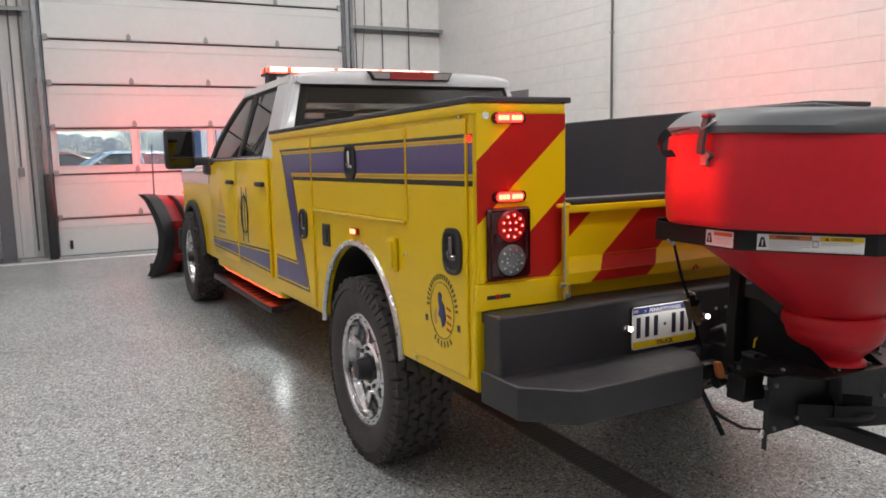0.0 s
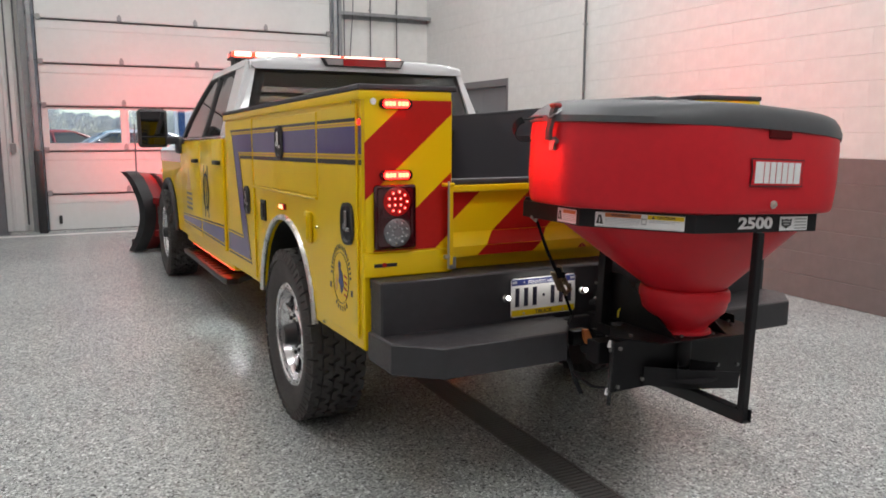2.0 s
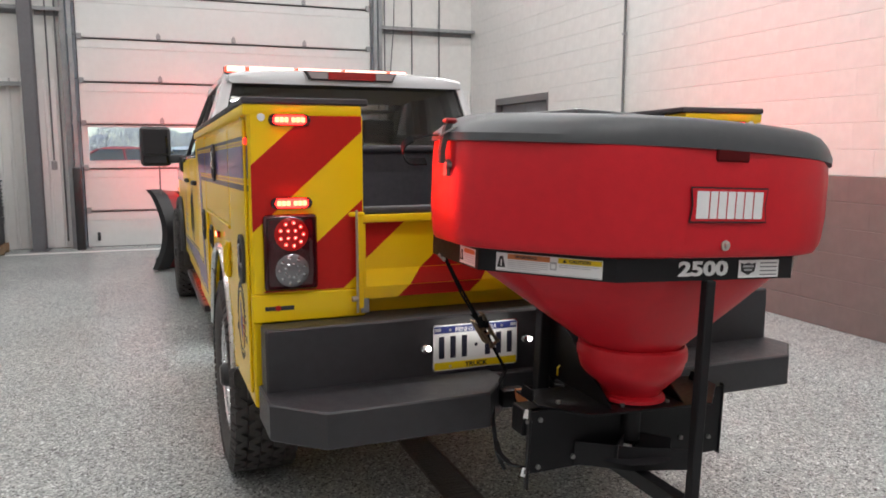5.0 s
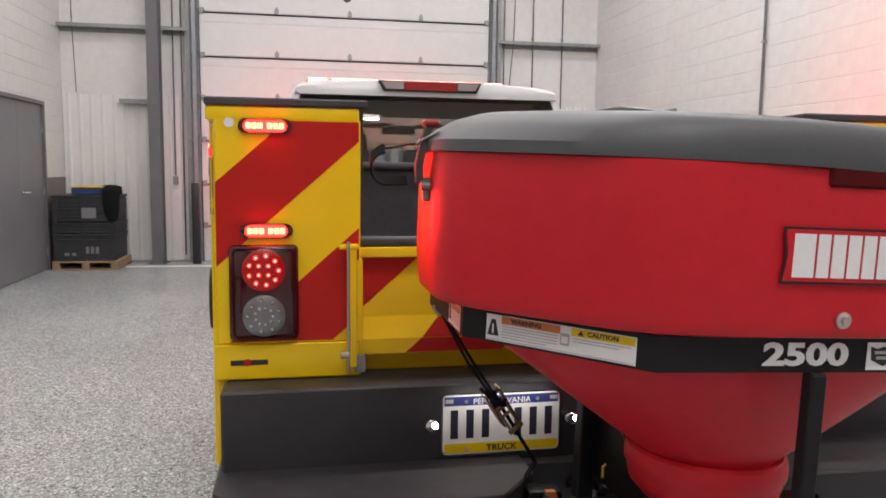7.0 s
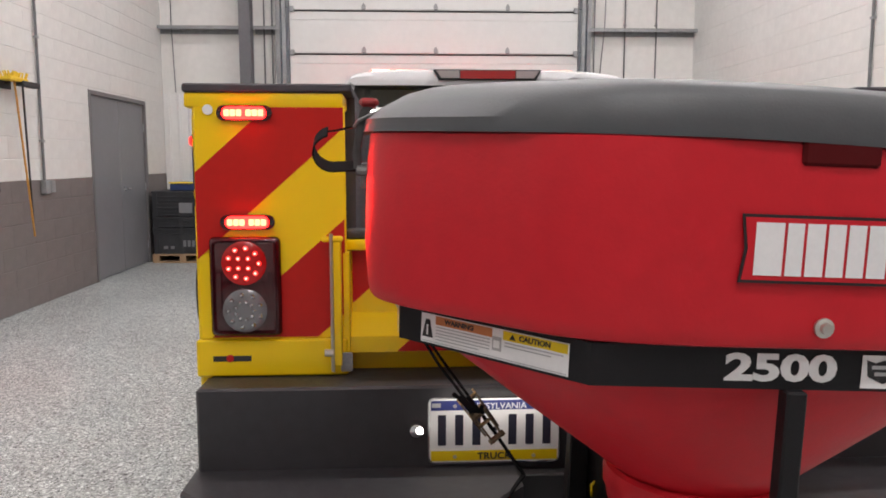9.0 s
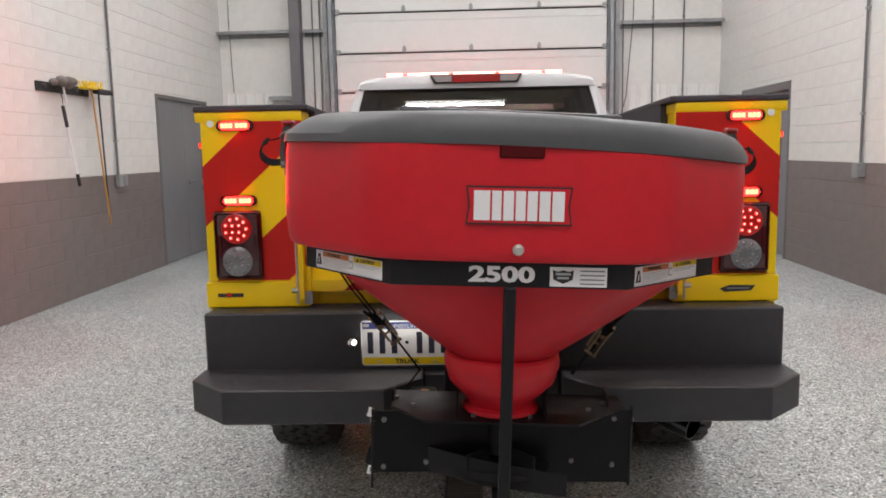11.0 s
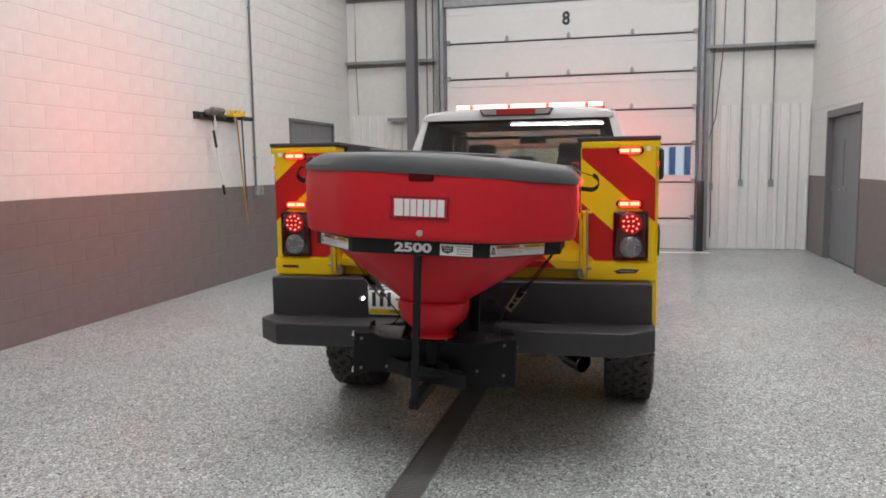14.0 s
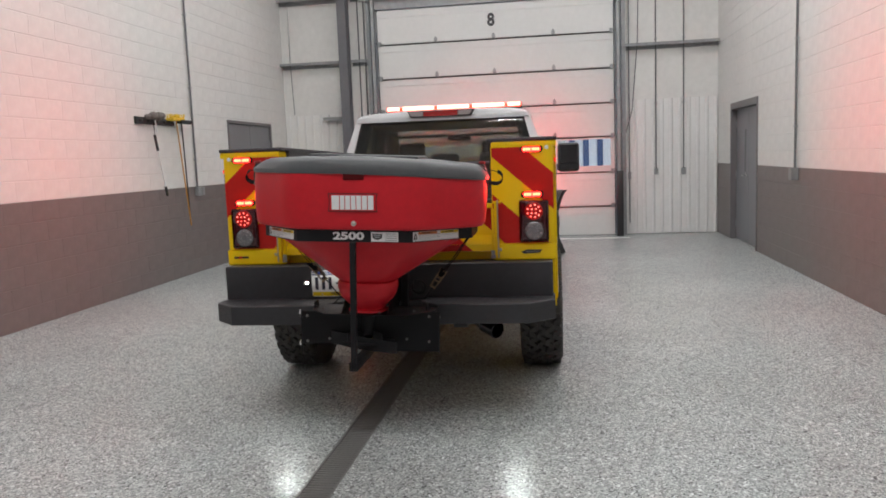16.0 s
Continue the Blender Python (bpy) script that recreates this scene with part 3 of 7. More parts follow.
# steel column beside the door
bm = bmesh.new()
cx, cy = -0.62, 11.62
for a, b in (((-0.08, -0.115), (0.08, -0.10)), ((-0.08, 0.10), (0.08, 0.115)), ((-0.006, -0.10), (0.006, 0.10))):
    box(bm, (cx + a[0], cy + a[1], 0.015), (cx + b[0], cy + b[1], ROOM_H))
box(bm, (cx - 0.12, cy - 0.15, 0), (cx + 0.12, cy + 0.15, 0.015))
solid("steel_column", bm, "column_grey", "grey painted steel wide-flange column on the floor", "column", "structure")
bm = boxes(((-1.12, ROOM_N - 0.17, 2.30), (-0.72, ROOM_N - 0.04, 2.32)), ((-1.12, ROOM_N - 0.17, 2.26), (-0.72, ROOM_N - 0.16, 2.30)))
solid("wall_bracket", bm, "galv", "short galvanised angle bracket on the wall", "bracket", "structure")

# overhead door
YD = 11.74
door = thing("overhead_door", pose(0, 0, 0), "closed white sectional overhead door with a row of windows", "garage door", kind="structure")
SEAMS = [0.0, 0.53, 1.14, 1.765, 2.355, 2.955, 3.57, 4.18]
for i, (z0, z1) in enumerate(zip(SEAMS, SEAMS[1:])):
    bm = bmesh.new()
    a, b = z0 + 0.004, z1 - 0.004
    if i != 2:
        box(bm, (OD0 + 0.01, YD, a), (OD1 - 0.01, YD + 0.05, b), 0.006, 1)
        box(bm, (OD0 + 0.012, YD - 0.004, a + 0.012), (OD1 - 0.012, YD, a + 0.04))
        box(bm, (OD0 + 0.012, YD - 0.007, b - 0.135), (OD1 - 0.012, YD, b - 0.022), 0.003)
    else:
        box(bm, (OD0 + 0.01, YD, a), (OD1 - 0.01, YD + 0.05, z0 + 0.085))
        box(bm, (OD0 + 0.01, YD, z1 - 0.03), (OD1 - 0.01, YD + 0.05, b))
        for xm in (OD0 + 0.045, 1.05, 2.10, 3.15, OD1 - 0.045):
            box(bm, (xm - 0.035, YD, z0 + 0.085), (xm + 0.035, YD + 0.05, z1 - 0.03))
    sec = part("door_section", bm, "od_white", door)
    if i == 2:
        for xm in (0.53, 1.575, 2.625, 3.665):
            w = 0.487
            fr = bmesh.new()
            for p, q in (((xm - w, z0 + 0.085), (xm + w, z0 + 0.105)), ((xm - w, z1 - 0.05), (xm + w, z1 - 0.03)), ((xm - w, z0 + 0.105), (xm - w + 0.02, z1 - 0.05)), ((xm + w - 0.02, z0 + 0.105), (xm + w, z1 - 0.05))):
                box(fr, (p[0], YD - 0.008, p[1]), (q[0], YD + 0.03, q[1]))
            wf = part("window_frame", fr, "od_white", sec)
            pane = part("pane", boxes(((xm - w + 0.015, YD + 0.02, z0 + 0.1), (xm + w - 0.015, YD + 0.024, z1 - 0.045))), "clear", sec)
            pane.visible_shadow = False
# unseen strips added to stop daylight in the gaps; seam rails, hinges
for xa, xb in ((OD0 - 0.002, OD0 + 0.013), (OD1 - 0.013, OD1 + 0.002)):
    part("jamb_light_stop", boxes(((xa, YD + 0.012, 0.0), (xb, YD + 0.058, 4.19))), "black_plastic", door)
for z in SEAMS[1:-1]:
    part("seam_light_stop", boxes(((OD0 + 0.012, YD + 0.014, z - 0.006), (OD1 - 0.012, YD + 0.046, z + 0.006))), "frame_grey", door)
    part("seam_rail", boxes(((OD0 + 0.02, YD - 0.016, z - 0.020), (OD1 - 0.02, YD - 0.002, z - 0.006)), bev=0.002), "rail", door)
    for x in (1.055, 2.10, 3.15):
        bm = bmesh.new()
        prism(bm, [(x - 0.008, z - 0.012), (x + 0.008, z - 0.012), (x + 0.030, z + 0.022), (x + 0.030, z + 0.060), (x + 0.008, z + 0.098), (x - 0.008, z + 0.098), (x - 0.030, z + 0.060), (x - 0.030, z + 0.022)], "y", YD - 0.025, YD - 0.017)
        cyl(bm, (x - 0.032, YD - 0.028, z + 0.02), (x + 0.032, YD - 0.028, z + 0.02), 0.008, seg=8)
        part("hinge", bm, "galv", door)
    for x in (OD0 + 0.05, OD1 - 0.05):
        bm = boxes(((x - 0.03, YD - 0.05, z - 0.03), (x + 0.03, YD - 0.002, z + 0.05)), bev=0.004)
        cyl(bm, (x, YD - 0.03, z + 0.03), (x + (-0.1 if x < 1 else 0.1), YD - 0.03, z + 0.03), 0.008, seg=8)
        part("roller_bracket", bm, "galv", door)
part("bottom_seal", boxes(((OD0 + 0.01, YD - 0.004, 0.0), (OD1 - 0.01, YD + 0.045, 0.012))), "black_plastic", door)
bm = bmesh.new()
cyl(bm, (0.13, YD - 0.012, 0.13), (0.13, YD - 0.002, 0.13), 0.02, seg=10)
box(bm, (0.11, YD - 0.03, 0.10), (0.15, YD - 0.01, 0.22), 0.004)
part("lift_handle", bm, "black_plastic", door)
n8 = words("numeral", "8", 0.30, on_south(2.06, YD - 0.004, 3.89), "decal_black", door, 0.001, 0.85, 0.012)

# door tracks, header and shaft
for sx, x in ((-1, OD0 - 0.06), (1, OD1 + 0.06)):
    tr = thing("door_track", pose(x, YD - 0.06, 0), "galvanised vertical door track with angle brackets", "door track", kind="structure")
    bm = boxes(((-0.03, -0.02, 0.05), (0.03, -0.016, 5.2)), ((-0.03, -0.02, 0.05), (-0.027, 0.03, 5.2)), ((0.027, -0.02, 0.05), (0.03, 0.03, 5.2)))
    part("track_rail", bm, "galv", tr)
    part("jamb_angle", boxes(((sx * 0.05, -0.03, 0.0), (sx * 0.054, 0.2, 5.2)), ((sx * 0.05, 0.06, 0), (sx * 0.13, 0.064, 5.2))), "galv", tr)
    for k in range(7):
        part("track_bracket", boxes(((-0.02, 0.03, 0.5 + 0.62 * k), (sx * 0.05, 0.036, 0.56 + 0.62 * k))), "galv", tr)
    g = bmesh.new()
    box(g, (x - 0.055, YD - 0.26, 0.0), (x + 0.055, YD - 0.14, 1.15), 0.01, 2)
    solid("door_guard_post", g, "black_paint", "black steel guard post beside the overhead door", "bollard", "structure", "door guard posts")
bm = boxes(((OD0 - 0.1, YD - 0.02, 4.20), (OD1 + 0.1, YD + 0.10, 4.38)), ((OD0 - 0.3, YD - 0.10, 4.36), (OD1 + 0.3, YD - 0.02, 4.40)))
cyl(bm, (OD0 - 0.3, YD - 0.12, 4.52), (OD1 + 0.3, YD - 0.12, 4.52), 0.016)
cyl(bm, (1.1, YD - 0.12, 4.52), (1.9, YD - 0.12, 4.52), 0.055)
cyl(bm, (2.3, YD - 0.12, 4.52), (3.1, YD - 0.12, 4.52), 0.055)
solid("door_header", bm, "galv", "galvanised header angle with torsion shaft and springs", "door header", "structure")
solid("threshold", boxes(((-1.0, 11.19, 0.0), (OD1 + 0.2, 11.31, 0.004)), ((OD0, YD - 0.02, 0.0), (OD1, YD + 0.12, 0.003))), "sill", "pale strips on the floor at the foot of the overhead door", "threshold", "structure")


# conduits
def conduit(pts, r, label, box_at=None, size=(0.08, 0.06, 0.13), mat="galv", clips=()):
    t = thing("conduit", pose(0, 0, 0), label, "conduit", kind="structure")
    bm = bmesh.new()
    sweep(bm, pts, r, seg=8)
    part("pipe", bm, "conduit" if mat == "galv" else mat, t)
    if box_at:
        c = Vector(box_at)
        part("switch_box", boxes((c - Vector(size) / 2, c + Vector(size) / 2), bev=0.005), "galv", t, "grey steel switch box")
    for c in clips:
        c = Vector(c)
        part("clip", boxes((c - Vector((0.02, 0.02, 0.012)), c + Vector((0.02, 0.02, 0.012)))), "galv", t)
    return t


conduit([(4.91, 11.82, 5.5), (4.91, 11.82, 1.15)], 0.011, "thin galvanised conduit down the wall to a box", (4.91, 11.82, 1.11), (0.07, 0.05, 0.11), clips=[(4.91, 11.83, 2.3), (4.91, 11.83, 3.4)])
conduit([(5.38, 11.82, 5.5), (5.38, 11.82, 1.15)], 0.011, "thin galvanised conduit down the wall to a box", (5.38, 11.82, 1.10), (0.075, 0.05, 0.12), clips=[(5.38, 11.83, 2.3), (5.38, 11.83, 3.4)])
conduit([(4.45, 11.80, 5.5), (4.45, 11.80, 0.2)], 0.009, "thin galvanised conduit beside the door track", (4.45, 11.80, 1.05), (0.05, 0.05, 0.13), mat="steel_grey")
conduit([(4.62, 11.80, 4.4), (4.60, 11.79, 3.4), (4.50, 11.78, 2.2), (4.33, 11.77, 1.6), (4.30, 11.77, 0.25)], 0.008, "slack grey lift cable hanging by the door track", mat="steel_grey")
conduit([(4.36, 11.80, 5.5), (4.36, 11.80, 2.4)], 0.02, "galvanised pipe beside the door track")
conduit([(-0.40, 11.82, 5.5), (-0.40, 11.82, 1.25)], 0.011, "thin galvanised conduit down the wall to a box", (-0.40, 11.81, 1.18), (0.07, 0.05, 0.12))
conduit([(-0.28, 11.80, 5.5), (-0.28, 11.80, 0.1)], 0.012, "thin galvanised conduit beside the door track")
conduit([(-1.72, 11.80, 5.5), (-1.73, 11.80, 3.4), (-1.70, 11.80, 2.4)], 0.007, "thin hanging cable in the wall corner", mat="steel_grey")
xw = ROOM_W + 0.025
conduit([(xw, 8.05, 5.8), (xw, 8.05, 1.20)], 0.014, "galvanised conduit down the block wall to twin boxes", (xw + 0.01, 8.05, 1.15), (0.06, 0.09, 0.13), clips=[(xw, 8.05, z) for z in (1.6, 2.6, 3.6)])
part("outlet_box", boxes(((ROOM_W, 8.14, 1.09), (ROOM_W + 0.05, 8.23, 1.21)), bev=0.005), "galv", bpy.data.objects["conduit.%03d" % 8])
xe = ROOM_E - 0.025
conduit([(xe, 7.30, 5.8), (xe, 7.30, 1.22)], 0.014, "galvanised conduit down the block wall to a box", (xe - 0.015, 7.30, 1.15), (0.08, 0.12, 0.14), clips=[(xe, 7.3, z) for z in (1.7, 2.7, 3.7)])


# grey double doors in the side walls
def double_door(name, x_face, sign, opening, recess, label):
    y0, y1, h = opening
    d = thing(name, pose(x_face, 0, 0), label, "door", kind="structure")
    fr = bmesh.new()
    w = 0.05
    xa, xb = -sign * 0.012, sign * (recess + 0.06)
    for a, b in (((y0, 0), (y0 + w, h)), ((y1 - w, 0), (y1, h)), ((y0 + w, h - w * (2 if recess > 0.05 else 1)), (y1 - w, h))):
        box(fr, (xa, a[0], a[1]), (xb, b[0], b[1]), 0.004)
    part("door_frame", fr, "frame_grey", d)
    ym = (y0 + y1) / 2
    top = h - w * (2 if recess > 0.05 else 1) - 0.004
    for k, (a, b) in enumerate(((y0 + w + 0.004, ym - 0.003), (ym + 0.003, y1 - w - 0.004))):
        lf = part("door_leaf", boxes(((sign * recess, a, 0.012), (sign * (recess + 0.044), b, top)), bev=0.003), "door_grey", d)
        for z in (0.25, 1.05, 1.85):
            yh = a if k == 0 else b
            hb = bmesh.new()
            cyl(hb, (sign * (recess - 0.004), yh, z - 0.05), (sign * (recess - 0.004), yh, z + 0.05), 0.008, seg=8)
            part("door_hinge", hb, "galv", lf)
        if k == 1:
            lv = bmesh.new()
            yl = ym + 0.085
            cyl(lv, (sign * recess, yl, 1.05), (sign * (recess - 0.018), yl, 1.05), 0.03, seg=14)
            cyl(lv, (sign * recess, yl, 1.05), (sign * (recess - 0.05), yl, 1.05), 0.011, seg=10)
            cyl(lv, (sign * (recess - 0.05), yl - 0.01, 1.05), (sign * (recess - 0.05), yl + 0.12, 1.05), 0.010, seg=10)
            part("lever_handle", lv, "chrome", lf, "chrome lever handle")
            if recess > 0.05:
                part("vision_panel", boxes(((sign * recess - sign * 0.004, yl + 0.09, 1.10), (sign * recess, yl + 0.17, 1.75)), bev=0.002), "steel_grey", lf, "narrow dark vision panel")
                part("door_plate", boxes(((sign * recess - sign * 0.003, yl - 0.02, 1.86), (sign * recess, yl + 0.04, 2.0))), "decal_grey", lf)
    return d


double_door("door_1", ROOM_W, -1, LDOOR, 0.02, "closed grey double steel doors in a grey frame")
double_door("door_2", ROOM_E, 1, RDOOR, 0.08, "closed grey double steel doors set back in a grey frame")
for y0, y1, x0, x1 in ((LDOOR[0], LDOOR[1], ROOM_W - 0.3, ROOM_W - 0.16), (RDOOR[0], RDOOR[1], ROOM_E + 0.19, ROOM_E + 0.3)):
    solid("wall_infill", boxes(((x0, y0 - 0.1, 0), (x1, y1 + 0.1, 2.4))), "block_brown", "plain wall behind the doors", "wall", "structure")

# ceiling strip lights
for lx, ly, watts in STRIP_LAMPS:
    st = thing("strip_light", pose(lx, ly, ROOM_H), "white linear strip light hung from the ceiling", "ceiling light", "ceiling lights")
    part("housing", boxes(((-0.90, -0.05, -0.36), (0.90, 0.05, -0.30)), bev=0.01), "od_white", st)
    part("diffuser", boxes(((-0.86, -0.03, -0.385), (0.86, 0.03, -0.36))), "led_strip", st)
    for x in (-0.7, 0.7):
        r = bmesh.new()
        cyl(r, (x, 0, -0.30), (x, 0, 0.0), 0.006, seg=6)
        part("hanger", r, "galv", st)

# ---- the truck ----
TRUCK = pose(2.222, 2.18, 0, 0, 0, 0.95)
truck = thing("utility_truck", TRUCK, "yellow and white utility truck, purple stripes, lit red warning lamps", "truck")
RAKE = 0.021


def tp(name, bm, mat, parent=None, label=""):
    """A part of the truck; the body sits a little higher at its rear."""
    for v in bm.verts:
        v.co.z -= RAKE * v.co.y
    return part(name, bm, mat, parent or truck, label)


def tbox(a, b, bev=0.0, seg=1):
    bm = bmesh.new()
    box(bm, a, b, bev, seg)
    return bm


HW, IN = 0.981, 0.612  # the outer and inner face of the side boxes
ARCH_Y, ARCH_Z, ARCH_R = 1.06, 0.56, 0.465
AXLE_Y = 1.07


def arch(cy, cz, r, z0, n=14):
    """Points of a wheel arch from its front foot over the top to its rear foot."""
    k0 = math.asin(max(-1, min(1, (z0 - cz) / r)))
    return [(cy + r * math.cos(k), cz + r * math.sin(k)) for k in [k0 + (math.pi - 2 * k0) * i / n for i in range(n + 1)]]


STRIPES = [
    ("purple", [(-0.01, 1.345), (2.0, 1.345), (2.16, 1.445), (-0.01, 1.445)]),
    ("purple", [(2.0, 1.345), (1.77, 0.73), (1.93, 0.84), (2.16, 1.445)]),
    ("purple", [(1.77, 0.73), (2.42, 0.73), (2.42, 0.84), (1.93, 0.84)]),
    ("decal_black", [(-0.01, 1.462), (2.20, 1.462), (2.21, 1.474), (-0.01, 1.474)]),
    ("decal_gold", [(-0.01, 1.449), (2.18, 1.449), (2.185, 1.457), (-0.01, 1.457)]),
    ("decal_gold", [(-0.01, 1.330), (1.98, 1.330), (1.985, 1.339), (-0.01, 1.339)]),
    ("decal_black", [(-0.01, 1.306), (1.965, 1.306), (1.975, 1.324), (-0.01, 1.324)]),
    ("decal_black", [(1.74, 0.71), (2.42, 0.71), (2.42, 0.72), (1.745, 0.72)]),
    ("decal_black", [(1.95, 0.85), (2.42, 0.85), (2.42, 0.858), (1.953, 0.858)]),
    ("decal_black", [(2.17, 1.462), (1.945, 0.855), (1.955, 0.855), (2.182, 1.462)]),
    ("decal_black", [(1.972, 1.31), (1.742, 0.715), (1.752, 0.715), (1.982, 1.31)]),
]


def paddle_latch(s, y, z, parent):
    """An oval dished latch with a chrome paddle."""
    bm = bmesh.new()
    ring = lambda ry, rz, x: [(s * x, y + ry * math.copysign(abs(math.cos(k)) ** 0.7, math.cos(k)), z + rz * math.copysign(abs(math.sin(k)) ** 0.7, math.sin(k))) for k in [2 * math.pi * i / 20 for i in range(20)]]
    loft(bm, [ring(0.066, 0.080, HW + 0.010), ring(0.066, 0.080, HW + 0.020), ring(0.055, 0.068, HW + 0.022), ring(0.050, 0.063, HW + 0.013)])
    dish = tp("latch", bm, "black_plastic", parent, "black oval recessed latch")
    bm = bmesh.new()
    box(bm, (s * (HW + 0.013), y - 0.010, z - 0.020), (s * (HW + 0.026), y + 0.010, z + 0.050), 0.004)
    box(bm, (s * (HW + 0.013), y - 0.024, z - 0.030), (s * (HW + 0.020), y + 0.024, z - 0.012), 0.004)
    cyl(bm, (s * (HW + 0.014), y + 0.010, z - 0.01), (s * (HW + 0.026), y + 0.010, z - 0.01), 0.014, seg=10)
    tp("paddle", bm, "chrome", dish, "chrome paddle")


def side_box(s):
    """One side of the service body, with its doors, latches, arch trim, stripes and lid."""
    bm = bmesh.new()
    pts = [(0.0, 0.62), (0.0, 1.565), (2.40, 1.565), (2.40, 0.62)] + [p for p in arch(ARCH_Y, ARCH_Z, ARCH_R, 0.62)]
    prism(bm, pts, "x", s * (IN + 0.02), s * HW, 0.006, 1)
    body = tp("side_box", bm, "yellow")
    # rolled top rail and rear frame
    tp("top_rail", tbox((s * (IN + 0.015), -0.012, 1.535), (s * (HW + 0.014), 2.41, 1.570), 0.006, 2), "yellow", body)
    tp("box_lid", tbox((s * (IN - 0.005), -0.018, 1.570), (s * (HW + 0.016), 2.415, 1.590), 0.004), "bedliner", body, "charcoal lid skin on the side box")
    tp("inner_wall", tbox((s * (IN - 0.005), 0.112, 0.93), (s * (IN + 0.02), 2.40, 1.572)), "bedliner", body)
    bm = bmesh.new()
    n = 16
    loft(bm, [[(s * x, y, z) for y, z in arch(ARCH_Y, ARCH_Z, ARCH_R - 0.004, 0.60)] for x in (0.64, HW - 0.02)], caps=False, closed=False)
    tp("wheel_well", bm, "black_plastic", body)
    # doors, stripes over each
    rects = [(0.035, 0.66, 0.485, 1.525), (0.50, 1.165, 1.635, 1.515), (1.655, 0.645, 2.375, 1.525)]
    doors = []
    for y0, z0, y1, z1 in rects:
        bm = bmesh.new()
        lim = 0.012
        poly = [(y0, z0), (y1, z0), (y1, z1), (y0, z1)]
        prism(bm, poly, "x", s * HW, s * (HW + 0.010), 0.004, 1)
        d = tp("compartment_door", bm, "yellow", body)
        doors.append(d)
    fields = rects + [(0.0, 0.62, 0.035, 1.53), (1.635, 0.62, 1.655, 1.53), (2.375, 0.62, 2.40, 1.53)]
    for k, rect in enumerate(fields):
        host, x = (doors[k], HW + 0.0115) if k < 3 else (body, HW + 0.0015)
        for mat, poly in STRIPES:
            got = clip(poly, (rect[0] + 0.003, rect[1], rect[2] - 0.003, rect[3]))
            if got:
                bm = bmesh.new()
                prism(bm, got, "x", s * (x - 0.001), s * x)
                tp("stripe", bm, mat, host)
    # hinge along the drop door
    bm = bmesh.new()
    cyl(bm, (s * (HW + 0.010), 0.51, 1.158), (s * (HW + 0.010), 1.63, 1.158), 0.007, seg=8)
    tp("piano_hinge", bm, "yellow", doors[1])
    paddle_latch(s, 1.07, 1.395, doors[1])
    paddle_latch(s, 1.80, 1.075, doors[2])
    paddle_latch(s, 0.125, 1.085, doors[0])
    # arch trim
    bm = bmesh.new()
    sweep(bm, [(s * (HW + 0.004), y, z) for y, z in arch(ARCH_Y, ARCH_Z, ARCH_R + 0.009, 0.600, 28)], 0.015, seg=8)
    tp("arch_trim", bm, "brushed", body, "polished metal wheel arch trim")
    # fuel door, plate, side marker, locks
    bm = tbox((s * HW, 0.60, 0.955), (s * (HW + 0.020), 0.675, 1.095), 0.010, 2)
    box(bm, (s * (HW + 0.018), 0.612, 0.97), (s * (HW + 0.026), 0.663, 1.08), 0.006)
    tp("filler_cover", bm, "yellow", body)
    bm = tbox((s * HW, 1.41, 0.985), (s * (HW + 0.008), 1.515, 1.095), 0.003)
    plate = tp("inlet_plate", bm, "black_paint", body, "black power inlet plate")
    tp("inlet", tbox((s * (HW + 0.006), 1.43, 1.005), (s * (HW + 0.014), 1.495, 1.075), 0.003), "black_plastic", plate)
    mk = tp("side_marker", tbox((s * HW, 1.015, 1.072), (s * (HW + 0.016), 1.105, 1.102), 0.006, 2), "lens_red", body)
    tp("marker_glow", tbox((s * (HW + 0.014), 1.03, 1.078), (s * (HW + 0.019), 1.09, 1.096)), "led_hot", mk)
    tp("clearance_lamp", tbox((s * HW, 0.006, 1.448), (s * (HW + 0.010), 0.026, 1.470), 0.004), "led_red", body)
    for y, z in ((0.52, 1.035), (0.07, 1.53), (0.485, 1.545), (0.44, 0.645)):
        bm = bmesh.new()
        cyl(bm, (s * HW, y, z), (s * (HW + 0.0125), y, z), 0.007, seg=10)
        tp("lock", bm, "chrome", body)
    # round emblem: a ring of lettering as bars, a bird and a flag
    ey, ez, x = 0.215, 0.865, HW + 0.0115
    em = bmesh.new()
    ring = lambda r: [(s * x, ey + r * math.cos(k), ez + 1.12 * r * math.sin(k)) for k in [2 * math.pi * i / 40 for i in range(40)]]
    sweep(em, ring(0.090), 0.0012, seg=4, closed=True)
    emblem = tp("emblem", em, "decal_black", doors[0], "round black lettered emblem with a bird and flag")
    for i in range(26):
        k = math.radians(5 + i * 8.9) if i < 20 else math.radians(236 + (i - 20) * 13)
        r0, r1 = 0.100, 0.118
        d0, d1 = k - 0.040, k + 0.030
        pts = [(ey + r * math.cos(a), ez + 1.12 * r * math.sin(a)) for r, a in ((r0, d0), (r1, d0), (r1, d1), (r0, d1))]
        em = bmesh.new()
        prism(em, pts, "x", s * (x - 0.001), s * x)
        tp("emblem_bar", em, "decal_black", emblem)
    for u in (-0.122, 0.122):
        em = bmesh.new()
        prism(em, [(ey + u - 0.010, ez - 0.055), (ey + u + 0.010, ez - 0.055), (ey + u + 0.010, ez - 0.032), (ey + u - 0.010, ez - 0.032)], "x", s * (x - 0.001), s * x)
        tp("emblem_badge", em, "decal_black", emblem)
    bd = bmesh.new()
